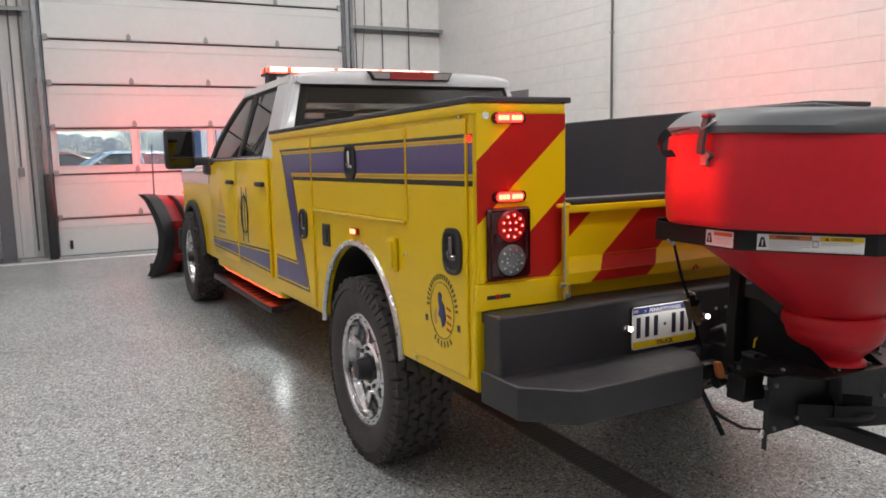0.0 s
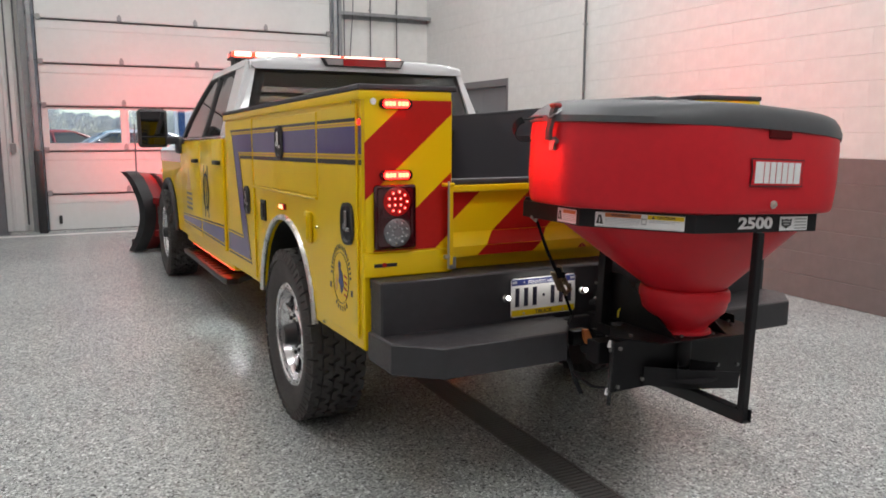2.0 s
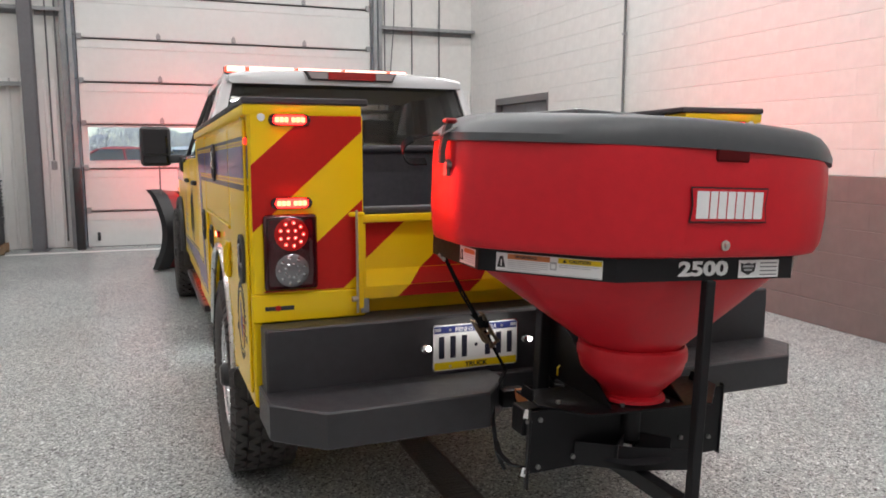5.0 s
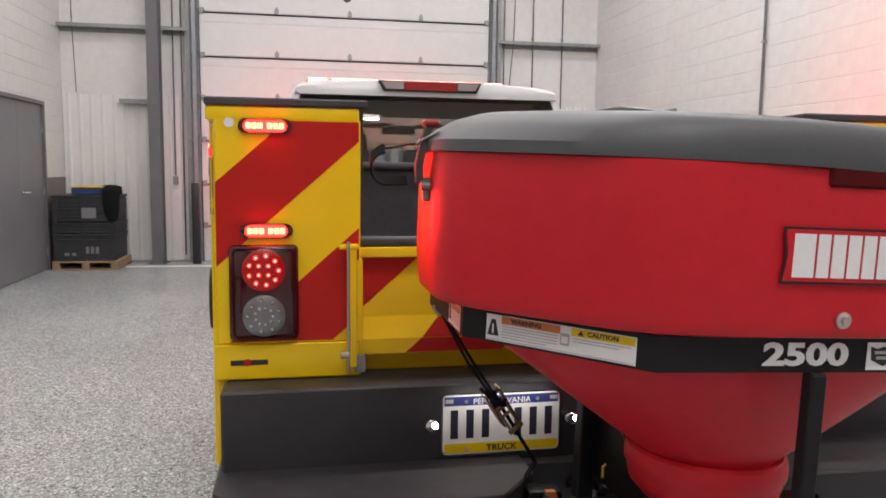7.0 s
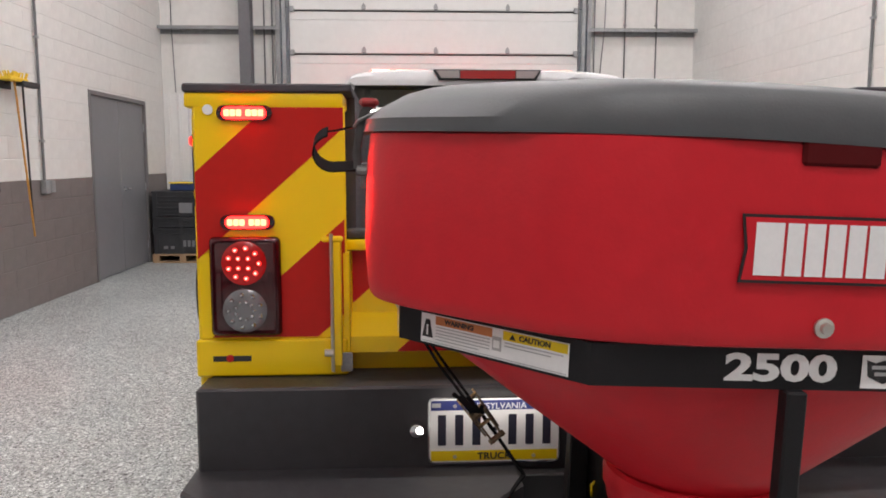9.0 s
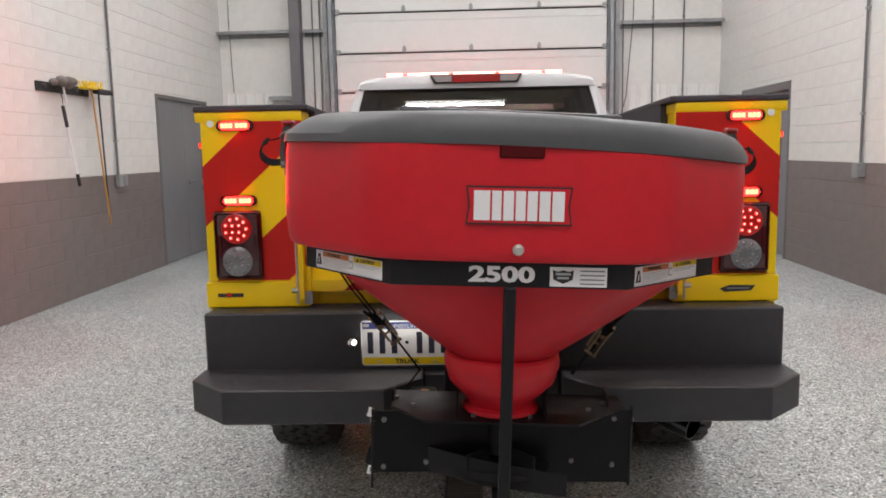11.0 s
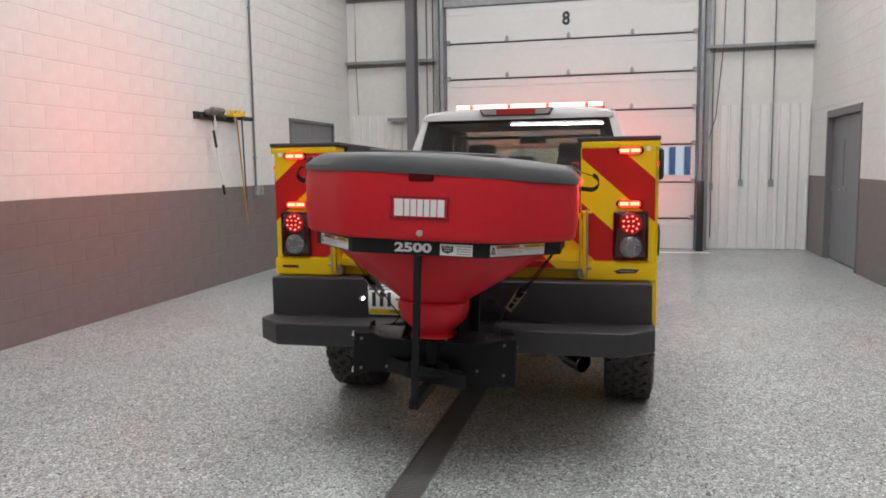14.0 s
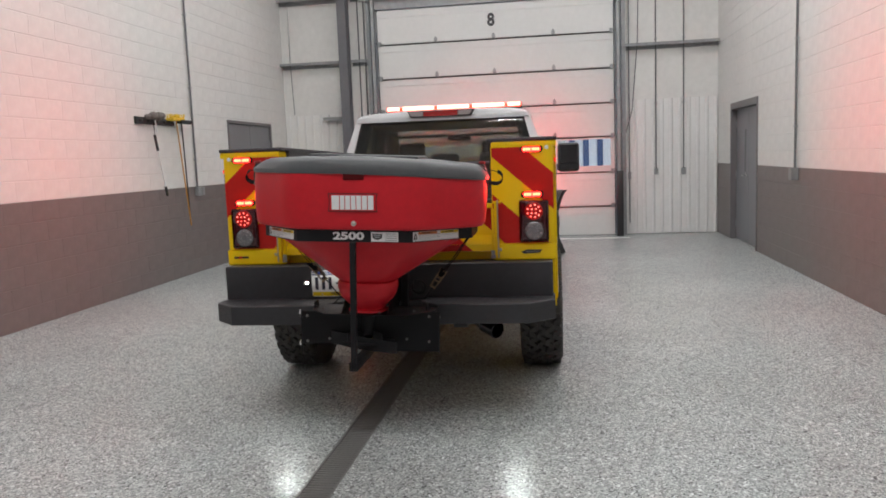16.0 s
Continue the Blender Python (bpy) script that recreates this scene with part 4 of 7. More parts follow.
    prism(bd, [(ey + u, ez + v) for u, v in ((0.030, 0.055), (0.018, 0.066), (0.0, 0.058), (0.004, 0.035), (-0.018, 0.020), (-0.030, -0.025), (-0.018, -0.050), (0.0, -0.062), (0.012, -0.03), (0.030, -0.02), (0.022, 0.01), (0.028, 0.035))], "x", s * (x - 0.001), s * x)
    tp("bird", bd, "decal_blue", emblem)
    fl = bmesh.new()
    for i in range(4):
        z = ez + 0.02 - i * 0.025
        prism(fl, [(ey - 0.068, z - 0.016), (ey - 0.034, z - 0.008), (ey - 0.034, z - 0.001), (ey - 0.068, z - 0.009)], "x", s * (x - 0.001), s * x)
    tp("flag", fl, "decal_red", emblem)
    tl = bmesh.new()
    prism(tl, [(ey + 0.07, ez - 0.03), (ey + 0.045, ez + 0.01), (ey + 0.04, ez - 0.05), (ey + 0.055, ez - 0.06)], "x", s * (x - 0.001), s * x)
    tp("feathers", tl, "decal_gold", emblem)
    rear_face(s, body)


def band(lo, hi, s=1):
    """A diagonal band on the left rear panel that crosses its outer edge between two heights; s mirrors it."""
    k = 0.89
    u0, u1 = -0.975, 1.2
    return [(u0, lo), (u1, lo + k * (u1 - u0)), (u1, hi + k * (u1 - u0)), (u0, hi)]


BANDS = [(1.18, 1.385), (0.74, 0.965), (0.30, 0.53), (-0.12, 0.10)]


def mirrored(poly, s):
    """The left side's polygon for s = -1, its mirror image for s = 1."""
    return poly if s < 0 else [(-u, v) for u, v in poly]


def rear_face(s, body):
    """The rear panel of a side box with its chevrons and lamps."""
    panel = tp("rear_panel", tbox((s * (IN + 0.012), -0.010, 0.985), (s * (HW - 0.006), 0.0, 1.540), 0.003), "yellow", body)
    lower = tp("rear_sill", tbox((s * (IN + 0.012), -0.018, 0.895), (s * (HW + 0.004), 0.0, 0.985), 0.004), "yellow", body)
    for lo, hi in BANDS:
        got = clip(band(lo, hi), (-0.975, 0.99, -IN - 0.016, 1.536))
        if got:
            bm = bmesh.new()
            prism(bm, mirrored(got, s), "y", -0.0115, -0.010)
            tp("chevron", bm, "decal_red", panel)
    # tail lamp cluster
    cx, cz = s * 0.862, 1.115
    bm = bmesh.new()
    box(bm, (cx - 0.083, -0.030, cz - 0.119), (cx + 0.083, -0.010, cz + 0.119), 0.012, 3)
    lamp = tp("tail_lamp", bm, "tail_smoke", panel, "dark red tail lamp with lit red diodes and clear reverse lamp")
    tp("lamp_bezel", tbox((cx - 0.074, -0.034, cz - 0.110), (cx + 0.074, -0.028, cz + 0.110), 0.01, 2), "tail_smoke", lamp)
    for s2 in (-1, 1):
        tp("reflector", tbox((cx + s2 * 0.060 - 0.005, -0.037, cz - 0.055), (cx + s2 * 0.060 + 0.005, -0.033, cz + 0.035)), "tail_smoke", lamp)
    for dz, mat in ((0.058, "lens_dark"), (-0.055, "lens_clear")):
        bm = bmesh.new()
        lathe(bm, [(0.052, 0.0), (0.052, -0.008), (0.046, -0.012), (0.02, -0.014), (0.001, -0.014)], (cx, -0.033, cz + dz), "y", 24, True)
        lens = tp("round_lens", bm, mat, lamp)
        if dz > 0:
            spots = [(0.036 * math.cos(2 * math.pi * i / 9), 0.036 * math.sin(2 * math.pi * i / 9)) for i in range(9)] + [(0.016 * math.cos(2 * math.pi * (i + 0.5) / 4), 0.016 * math.sin(2 * math.pi * (i + 0.5) / 4)) for i in range(4)]
            for u, v in spots:
                bm = bmesh.new()
                cyl(bm, (cx + u, -0.044, cz + dz + v), (cx + u, -0.0485, cz + dz + v), 0.0064, 0.0046, seg=10)
                dd = tp("diode", bm, "led_red", lens)
                bm = bmesh.new()
                cyl(bm, (cx + u, -0.048, cz + dz + v), (cx + u, -0.0505, cz + dz + v), 0.0024, seg=8)
                tp("diode_point", bm, "led_point", lens)
        else:
            for i in range(18):
                k = 2 * math.pi * i / 9 + (0.35 if i > 8 else 0)
                r = 0.038 if i > 8 else 0.021
                bm = bmesh.new()
                cyl(bm, (cx + r * math.cos(k), -0.044, cz + dz + r * math.sin(k)), (cx + r * math.cos(k), -0.0485, cz + dz + r * math.sin(k)), 0.0074, 0.0034, seg=6)
                tp("reflector_cup", bm, "lens_cup", lens)
    # warning lamps
    for z in (1.522, 1.268):
        bm = bmesh.new()
        x = s * 0.855
        sl = lambda r, w: [(x + math.copysign(w, math.cos(k)) + r * math.cos(k), z + r * math.sin(k)) for k in [2 * math.pi * (i + 0.5) / 20 for i in range(20)]]
        prism(bm, sl(0.018, 0.046), "y", -0.020, -0.010)
        w = tp("warning_lamp", bm, "tail_smoke", panel, "slim dark red warning lamp, lit")
        bm = bmesh.new()
        prism(bm, sl(0.0145, 0.036), "y", -0.0255, -0.020)
        tp("lamp_lens", bm, "led_lens", w, "lit red lens")
        for i in range(6):
            xx = x + (i - 2.5) * 0.0140 + (0.004 if i > 2 else -0.004)
            tp("diode", tbox((xx - 0.0064, -0.029, z - 0.0075), (xx + 0.0060, -0.0252, z + 0.0075), 0.002), "led_hot", w)
        for u in (-0.055, 0.055):
            bm = bmesh.new()
            cyl(bm, (x + u, -0.020, z), (x + u, -0.0235, z), 0.006, seg=10)
            tp("lamp_screw", bm, "black_paint", w)
    bm = bmesh.new()
    cyl(bm, (s * 0.940, -0.010, 1.53), (s * 0.940, -0.014, 1.53), 0.012, seg=12)
    tp("round_marker", bm, "decal_white", panel)
    # small maker's sticker
    if s > 0:
        bm = bmesh.new()
        prism(bm, [(0.80, 0.928), (0.89, 0.932), (0.905, 0.950), (0.82, 0.952), (0.785, 0.940)], "y", -0.0195, -0.018)
        tp("sticker", bm, "decal_black", lower)
        tp("sticker_line", tbox((0.81, -0.0202, 0.938), (0.885, -0.0195, 0.943)), "decal_grey", lower)
        return
    st = tp("sticker", tbox((s * 0.90 - 0.045, -0.0195, 0.933), (s * 0.90 + 0.045, -0.018, 0.946)), "decal_black", lower)
    bm = bmesh.new()
    cyl(bm, (s * 0.905, -0.018, 0.94), (s * 0.905, -0.0205, 0.94), 0.009, seg=12)
    tp("sticker_dot", bm, "decal_red", st)


for s in (-1, 1):
    side_box(s)

# bed floor, headboard, tailgate
tp("bed_floor", tbox((-0.62, 0.06, 0.90), (0.62, 2.40, 0.95)), "bedliner")
bm = tbox((-0.605, 2.34, 0.95), (0.605, 2.40, 1.47), 0.006)
box(bm, (-0.605, 2.31, 1.455), (0.605, 2.42, 1.50), 0.018, 3)
tp("headboard", bm, "bedliner", None, "charcoal lined headboard with a rolled top rail")
bm = bmesh.new()
TG = [(0.055, 1.205), (0.055, 1.036), (0.0, 0.986), (0.0, 0.946), (0.055, 0.938), (0.055, 0.8925), (0.09, 0.8925), (0.09, 1.205)]
prism(bm, TG, "x", -0.634, 0.634)
gate = tp("tailgate", bm, "yellow", None, "yellow tailgate with red chevrons")
tp("tailgate_rail", tbox((-0.634, 0.02, 1.195), (0.634, 0.10, 1.222), 0.006, 2), "yellow", gate)
tp("tailgate_cap", tbox((-0.63, 0.03, 1.222), (0.63, 0.11, 1.245), 0.008, 2), "bedliner", gate)
for s in (-1, 1):
    for lo, hi in BANDS + [(1.60, 1.80)]:
        for (z0, z1, y0, y1) in ((1.037, 1.193, 0.054, 0.054), (0.987, 1.035, -0.001, 0.054), (0.948, 0.985, -0.001, -0.001)):
            got = clip(band(lo, hi), (-0.615, z0, -0.002, z1))
            if got:
                bm = bmesh.new()
                vs = []
                for dy in (-0.0006, 0.0006):
                    vs.append([bm.verts.new((u if s < 0 else -u, y0 + (y1 - y0) * (v - z0) / (z1 - z0) + dy - 0.0006, v)) for u, v in got])
                bm.faces.new(vs[0]), bm.faces.new(vs[1][::-1])
                for i in range(len(got)):
                    j = (i + 1) % len(got)
                    bm.faces.new((vs[0][i], vs[1][i], vs[1][j], vs[0][j]))
                bmesh.ops.recalc_face_normals(bm, faces=bm.faces)
                tp("chevron", bm, "decal_red", gate)
    # folded end flange and latch post
    bm = tbox((s * 0.618, -0.012, 0.90), (s * 0.634, 0.054, 1.194), 0.002)
    tp("end_flange", bm, "yellow", gate)
    bm = tbox((s * 0.636, -0.046, 0.925), (s * 0.641, 0.0, 1.232), 0.002)
    box(bm, (s * 0.636, -0.046, 0.925), (s * 0.654, -0.041, 1.232), 0.001)
    post = tp("latch_post", bm, "yellow", gate)
    bm = tbox((s * 0.630, -0.050, 1.222), (s * 0.680, -0.030, 1.236), 0.004)
    tp("latch_hook", bm, "yellow", post)
    bm = bmesh.new()
    cyl(bm, (s * 0.657, -0.049, 0.912), (s * 0.657, -0.049, 1.242), 0.0042, seg=8)
    cyl(bm, (s * 0.655, -0.05, 0.958), (s * 0.676, -0.05, 0.958), 0.009, seg=10)
    tp("latch_rod", bm, "zinc", post, "zinc latch rod and bolt")
    tp("latch_tab", tbox((s * 0.612, -0.026, 0.905), (s * 0.640, -0.020, 0.952), 0.002), "galv", post)

# rear bumper with its step
bm = bmesh.new()
BX = 0.962
box(bm, (-BX, -0.125, 0.60), (BX, -0.02, 0.894), 0.006, 1)
upper = tp("bumper_panel", bm, "bumper", None, "black sprayed rear bumper panel")
for s in (-1, 1):
    step = bmesh.new()
    out = [(s * 0.972, -0.02), (s * 0.972, -0.235), (s * 0.835, -0.370), (s * 0.335, -0.370), (s * 0.227, -0.235), (s * 0.227, -0.02)]
    prism(step, out, "z", 0.590, 0.700, 0.005, 1)
    tp("bumper_step", step, "bumper", upper, "black sprayed step with chamfered corners")
tp("bumper_top", tbox((-0.955, -0.022, 0.855), (0.955, 0.075, 0.892), 0.003), "bumper", upper)
tp("bumper_bridge", tbox((-0.225, -0.16, 0.59), (0.225, -0.02, 0.69), 0.004), "bumper", upper)
for x in (-0.02, 0.03):
    bm = bmesh.new()
    cyl(bm, (x, -0.13, 0.815), (x, -0.122, 0.815), 0.006, seg=8)
    tp("bumper_bolt", bm, "zinc", upper)
bm = bmesh.new()
prism(bm, [(0.03 + 0.062 * math.cos(k), 0.76 + 0.034 * math.sin(k)) for k in [2 * math.pi * i / 16 for i in range(16)]], "y", -0.150, -0.12)
tp("trailer_socket", bm, "black_plastic", upper)
bm = bmesh.new()
lathe(bm, [(0.046, -0.124), (0.046, -0.134), (0.040, -0.142), (0.034, -0.142), (0.030, -0.132), (0.001, -0.132)], (0.198, 0, 0.757), "y", 24, True)
rs = tp("round_socket", bm, "black_plastic", upper, "round black trailer socket")
tp("socket_cap", tbox((0.172, -0.152, 0.745), (0.224, -0.140, 0.800), 0.006, 2), "black_plastic", rs)
# number plate
PX, PZ = -0.28, 0.789


def plate_shape(w, h, r, y0, y1):
    """A plate-sized slab with rounded corners, facing the rear."""
    out = []
    for sx, sz, k0 in ((1, 1, 0), (-1, 1, 90), (-1, -1, 180), (1, -1, 270)):
        for i in range(5):
            k = math.radians(k0 + 22.5 * i)
            out.append((PX + sx * (w - r) + r * math.cos(k), PZ + sz * (h - r) + r * math.sin(k)))
    b2 = bmesh.new()
    prism(b2, out, "y", y0, y1)
    return b2


pl = tp("number_plate", plate_shape(0.154, 0.079, 0.014, -0.1335, -0.1305), "chrome", upper, "white truck number plate with navy and yellow bands")
tp("plate_field", plate_shape(0.1505, 0.0755, 0.012, -0.1345, -0.1335), "decal_white", pl)
tp("plate_top", tbox((PX - 0.1475, -0.1353, 0.838), (PX + 0.1475, -0.1345, 0.861)), "decal_blue", pl)
tp("plate_bottom", tbox((PX - 0.1475, -0.1353, 0.717), (PX + 0.1475, -0.1345, 0.741)), "decal_yellow", pl)
for x in (-0.415, -0.145):
    tp("plate_mark", tbox((x - 0.010, -0.1358, 0.845), (x + 0.010, -0.1353, 0.855)), "print_grey", pl)
for x, z in ((-0.372, 0.848), (-0.188, 0.848), (-0.372, 0.727), (-0.188, 0.727)):
    bm = bmesh.new()
    cyl(bm, (x, -0.1345, z), (x, -0.1368, z), 0.0045, seg=10)
    tp("plate_screw", bm, "zinc", pl)
for x in (-0.402, -0.362, -0.322, -0.238, -0.198, -0.158):
    tp("plate_bar", tbox((x - 0.0095, -0.1352, 0.754), (x + 0.0095, -0.1345, 0.827), 0.0003), "plate_ink", pl)
bm = bmesh.new()
cyl(bm, (PX, -0.1345, 0.792), (PX, -0.1352, 0.792), 0.006, seg=10)
tp("plate_dot", bm, "plate_ink", pl)
words("plate_word", "PENNSYLVANIA", 0.021, on_south(-0.28, -0.1356, 0.8485 + 0.001), "decal_white", pl, 0.0004)
words("plate_word", "TRUCK", 0.022, on_south(-0.28, -0.1356, 0.730), "decal_black", pl, 0.0004, 1.1, 0.0005)
for x in (-0.462, -0.098):
    bm = bmesh.new()
    lathe(bm, [(0.018, -0.125), (0.018, -0.145), (0.014, -0.152), (0.001, -0.154)], (x, 0, 0.795), "y", 14, True)
    pl2 = tp("plate_lamp", bm, "chrome", upper, "small round lit plate lamp")
    bm = bmesh.new()
    cyl(bm, (x + 0.008, -0.148, 0.797), (x + 0.008, -0.157, 0.797), 0.008, seg=10)
    tp("plate_lamp_glow", bm, "led_white", pl2)

# frame, axle, exhaust
bm = bmesh.new()
for s in (-1, 1):
    box(bm, (s * 0.38, -0.02, 0.50), (s * 0.46, 6.1, 0.66))
box(bm, (-0.46, 2.3, 0.52), (0.46, 2.4, 0.62)), box(bm, (-0.46, 0.2, 0.52), (0.46, 0.3, 0.62))
tp("chassis_frame", bm, "black_paint")
bm = bmesh.new()
cyl(bm, (-0.75, AXLE_Y, 0.43), (0.75, AXLE_Y, 0.43), 0.055, seg=12)
lathe(bm, [(0.02, -0.16), (0.12, -0.11), (0.17, 0.0), (0.12, 0.11), (0.02, 0.16)], (0, AXLE_Y, 0.43), "y", 16, True)
part("rear_axle", bm, "black_paint", truck)
bm = bmesh.new()
sweep(bm, [(0.55, 1.8, 0.60), (0.55, 0.6, 0.58), (0.51, 0.12, 0.570), (0.52, -0.05, 0.562), (0.58, -0.142, 0.541)], 0.042, seg=14)
tp("exhaust_pipe", bm, "black_paint")
bm = bmesh.new()
d = Vector((0.12, -0.12, -0.035)).normalized()
p0 = Vector((0.576, -0.138, 0.541))
a, c = circle_frame(d)
ring = lambda t, r: [p0 + d * t + r * (math.cos(k) * a + math.sin(k) * c) for k in [2 * math.pi * i / 20 for i in range(20)]]
loft(bm, [ring(0, 0.044), ring(0.0, 0.046), ring(0.105, 0.048), ring(0.107, 0.043), ring(0.04, 0.040)], caps=False)
tp("exhaust_tip", bm, "black_chrome", None, "dark polished exhaust tip")


# wheels
FRONT_Y = 5.40


def wheel(s, y, x_out, name="wheel"):
    """A tyre with tread blocks on a machined alloy rim with a black hub."""
    R, W = 0.43, 0.268
    e = new(name)
    e.parent = truck
    e.location = (s * (x_out - W / 2), y, R - 0.006)
    e.scale = (1, R / 0.42, R / 0.42)
    e["label"] = "all-terrain tyre on a machined alloy rim"
    h = W / 2
    bm = bmesh.new()
    prof = [(0.246, -h + 0.03), (0.258, -h + 0.012), (0.29, -h + 0.001), (0.34, -h - 0.006), (0.38, -h + 0.004), (0.397, -h + 0.025), (0.402, -h + 0.07), (0.403, 0)]
    prof = prof + [(r, -q) for r, q in prof[-2::-1]] + [(0.240, h - 0.05), (0.240, -h + 0.05), (0.246, -h + 0.03)]
    lathe(bm, prof, (0, 0, 0), "x", 56)
    tyre = part("tyre", bm, "rubber", e, "black all-terrain tyre")
    # tread blocks
    bm = bmesh.new()
    n = 66
    rows = [(-h + 0.029, 0.050, 0.0), (-0.0525, 0.0505, 0.5), (0.0, 0.0490, 0.15), (0.0525, 0.0505, 0.6), (h - 0.029, 0.050, 0.1)]
    for i in range(n):
        for j, (cx, w, ph) in enumerate(rows):
            k = 2 * math.pi * (i + ph) / n
            dk = 2 * math.pi / n * ((0.44 + 0.03 * (i % 2)) if j in (0, 4) else 0.47)
            sk = (0.035 if (j + i) % 2 else -0.03)
            r0, r1 = 0.402, 0.420
            if j in (0, 4):
                r1 = 0.4165
            vs = []
            for r in (r0, r1):
                q = 0.95 if r == r1 else 1.0
                for u, t in ((-1, -1), (1, -1), (1, 1), (-1, 1)):
                    kk = k + t * dk * q * 1.0 + u * sk
                    vs.append(bm.verts.new((cx + u * w / 2 * q, r * math.cos(kk), r * math.sin(kk))))
            for f in ((4, 5, 6, 7), (0, 1, 5, 4), (1, 2, 6, 5), (2, 3, 7, 6), (3, 0, 4, 7)):
                bm.faces.new([vs[a] for a in f])
            if j in (0, 4):
                u = -1 if j == 0 else 1
                vs = []
                x0 = u * (h - 0.012)
                for (r, x) in ((0.413, x0), (0.366, u * (h + 0.010))):
                    for t in (-0.8, 0.8):
                        vs.append(bm.verts.new((x, r * math.cos(k + t * dk), r * math.sin(k + t * dk))))
                for (r, x) in ((0.400, u * (h - 0.025)), (0.364, u * (h - 0.004))):
                    for t in (-0.9, 0.9):
                        vs.append(bm.verts.new((x, r * math.cos(k + t * dk), r * math.sin(k + t * dk))))
                for f in ((0, 1, 3, 2), (0, 4, 5, 1), (2, 3, 7, 6), (0, 2, 6, 4), (1, 5, 7, 3)):
                    bm.faces.new([vs[a] for a in f])
    bmesh.ops.recalc_face_normals(bm, faces=bm.faces)
    for f in bm.faces:
        c = f.calc_center_median()
        if f.normal.dot(Vector((0, c.y, c.z)).normalized()) < -0.5:
            f.normal_flip()
    part("tread", bm, "rubber", tyre)
    # rim: barrel, bolted bead ring, eight concave spokes
    bm = bmesh.new()
    f = s * (h - 0.018)
    b = -f
    lathe(bm, [(0.236, b), (0.214, b + s * 0.02), (0.212, f - s * 0.05), (0.224, f - s * 0.03), (0.224, f - s * 0.002), (0.228, f + s * 0.003), (0.248, f + s * 0.003), (0.256, f - s * 0.002), (0.252, f - s * 0.014), (0.238, f - s * 0.03)], (0, 0, 0), "x", 48)
    rim = part("rim", bm, "alloy", e, "machined alloy rim with eight spokes and a bolted ring")
    bm = bmesh.new()
    lathe(bm, [(0.066, f - s * 0.030), (0.104, f - s * 0.028), (0.116, f - s * 0.038), (0.116, f - s * 0.062), (0.066, f - s * 0.062)], (0, 0, 0), "x", 40)
    part("rim_centre", bm, "alloy", rim)
    for i in range(8):
        k = 2 * math.pi * (i + 0.5) / 8
        a, c = Vector((0, math.cos(k), math.sin(k))), Vector((0, -math.sin(k), math.cos(k)))
        bm = bmesh.new()
        rings = []
        for r, w, dx in ((0.100, 0.034, 0.032), (0.120, 0.025, 0.042), (0.150, 0.019, 0.050), (0.180, 0.018, 0.049), (0.205, 0.023, 0.040), (0.226, 0.040, 0.026)):
            o = a * r
            rings.append([o + c * (w * u) + Vector((f - s * (dx + d), 0, 0)) for u, d in ((-1, 0.004), (-0.7, 0), (0.7, 0), (1, 0.004), (0.9, 0.024), (-0.9, 0.024))])
        loft(bm, rings)
        part("spoke", bm, "alloy", rim)
    for i in range(24):
        k = 2 * math.pi * i / 24
        bm = bmesh.new()
        cyl(bm, (f + s * 0.001, 0.238 * math.cos(k), 0.238 * math.sin(k)), (f + s * 0.007, 0.238 * math.cos(k), 0.238 * math.sin(k)), 0.0055, 0.0045, seg=6)
        part("ring_bolt", bm, "dull_bolt", rim)
    bm = bmesh.new()
    lathe(bm, [(0.072, f - s * 0.06), (0.072, f - s * 0.030), (0.058, f - s * 0.026), (0.054, f - s * 0.01), (0.048, f + s * 0.022), (0.038, f + s * 0.032), (0.001, f + s * 0.034)], (0, 0, 0), "x", 24)
    part("hub", bm, "black_paint", rim, "black hub")
    for i in range(8):
        bm = bmesh.new()
        k = 2 * math.pi * i / 8
        cyl(bm, (f - s * 0.04, 0.092 * math.cos(k), 0.092 * math.sin(k)), (f - s * 0.022, 0.092 * math.cos(k), 0.092 * math.sin(k)), 0.011, seg=6)
        part("wheel_nut", bm, "black_paint", rim)
    bm = bmesh.new()
    lathe(bm, [(0.19, s * 0.01), (0.19, s * 0.03), (0.03, s * 0.03)], (0, 0, 0), "x", 24)
    part("brake_disc", bm, "steel_grey", rim)


for s in (-1, 1):
    wheel(s, AXLE_Y, 0.988 if s < 0 else 1.015)
    wheel(s, FRONT_Y, 1.03)

# ---- cab ----
CB, CF = 2.46, 6.30  # rear and front of cab and nose
SX = 0.955
FARCH_Y = FRONT_Y
bm = bmesh.new()
low = [(CB, 0.60), (CB, 1.43), (4.50, 1.43), (4.62, 1.37), (5.95, 1.337), (5.95, 0.62)] + arch(FARCH_Y, 0.56, 0.50, 0.62)
prism(bm, low, "x", -SX, SX)
shell = tp("cab_shell", bm, "yellow", None, "yellow lower cab and fenders")
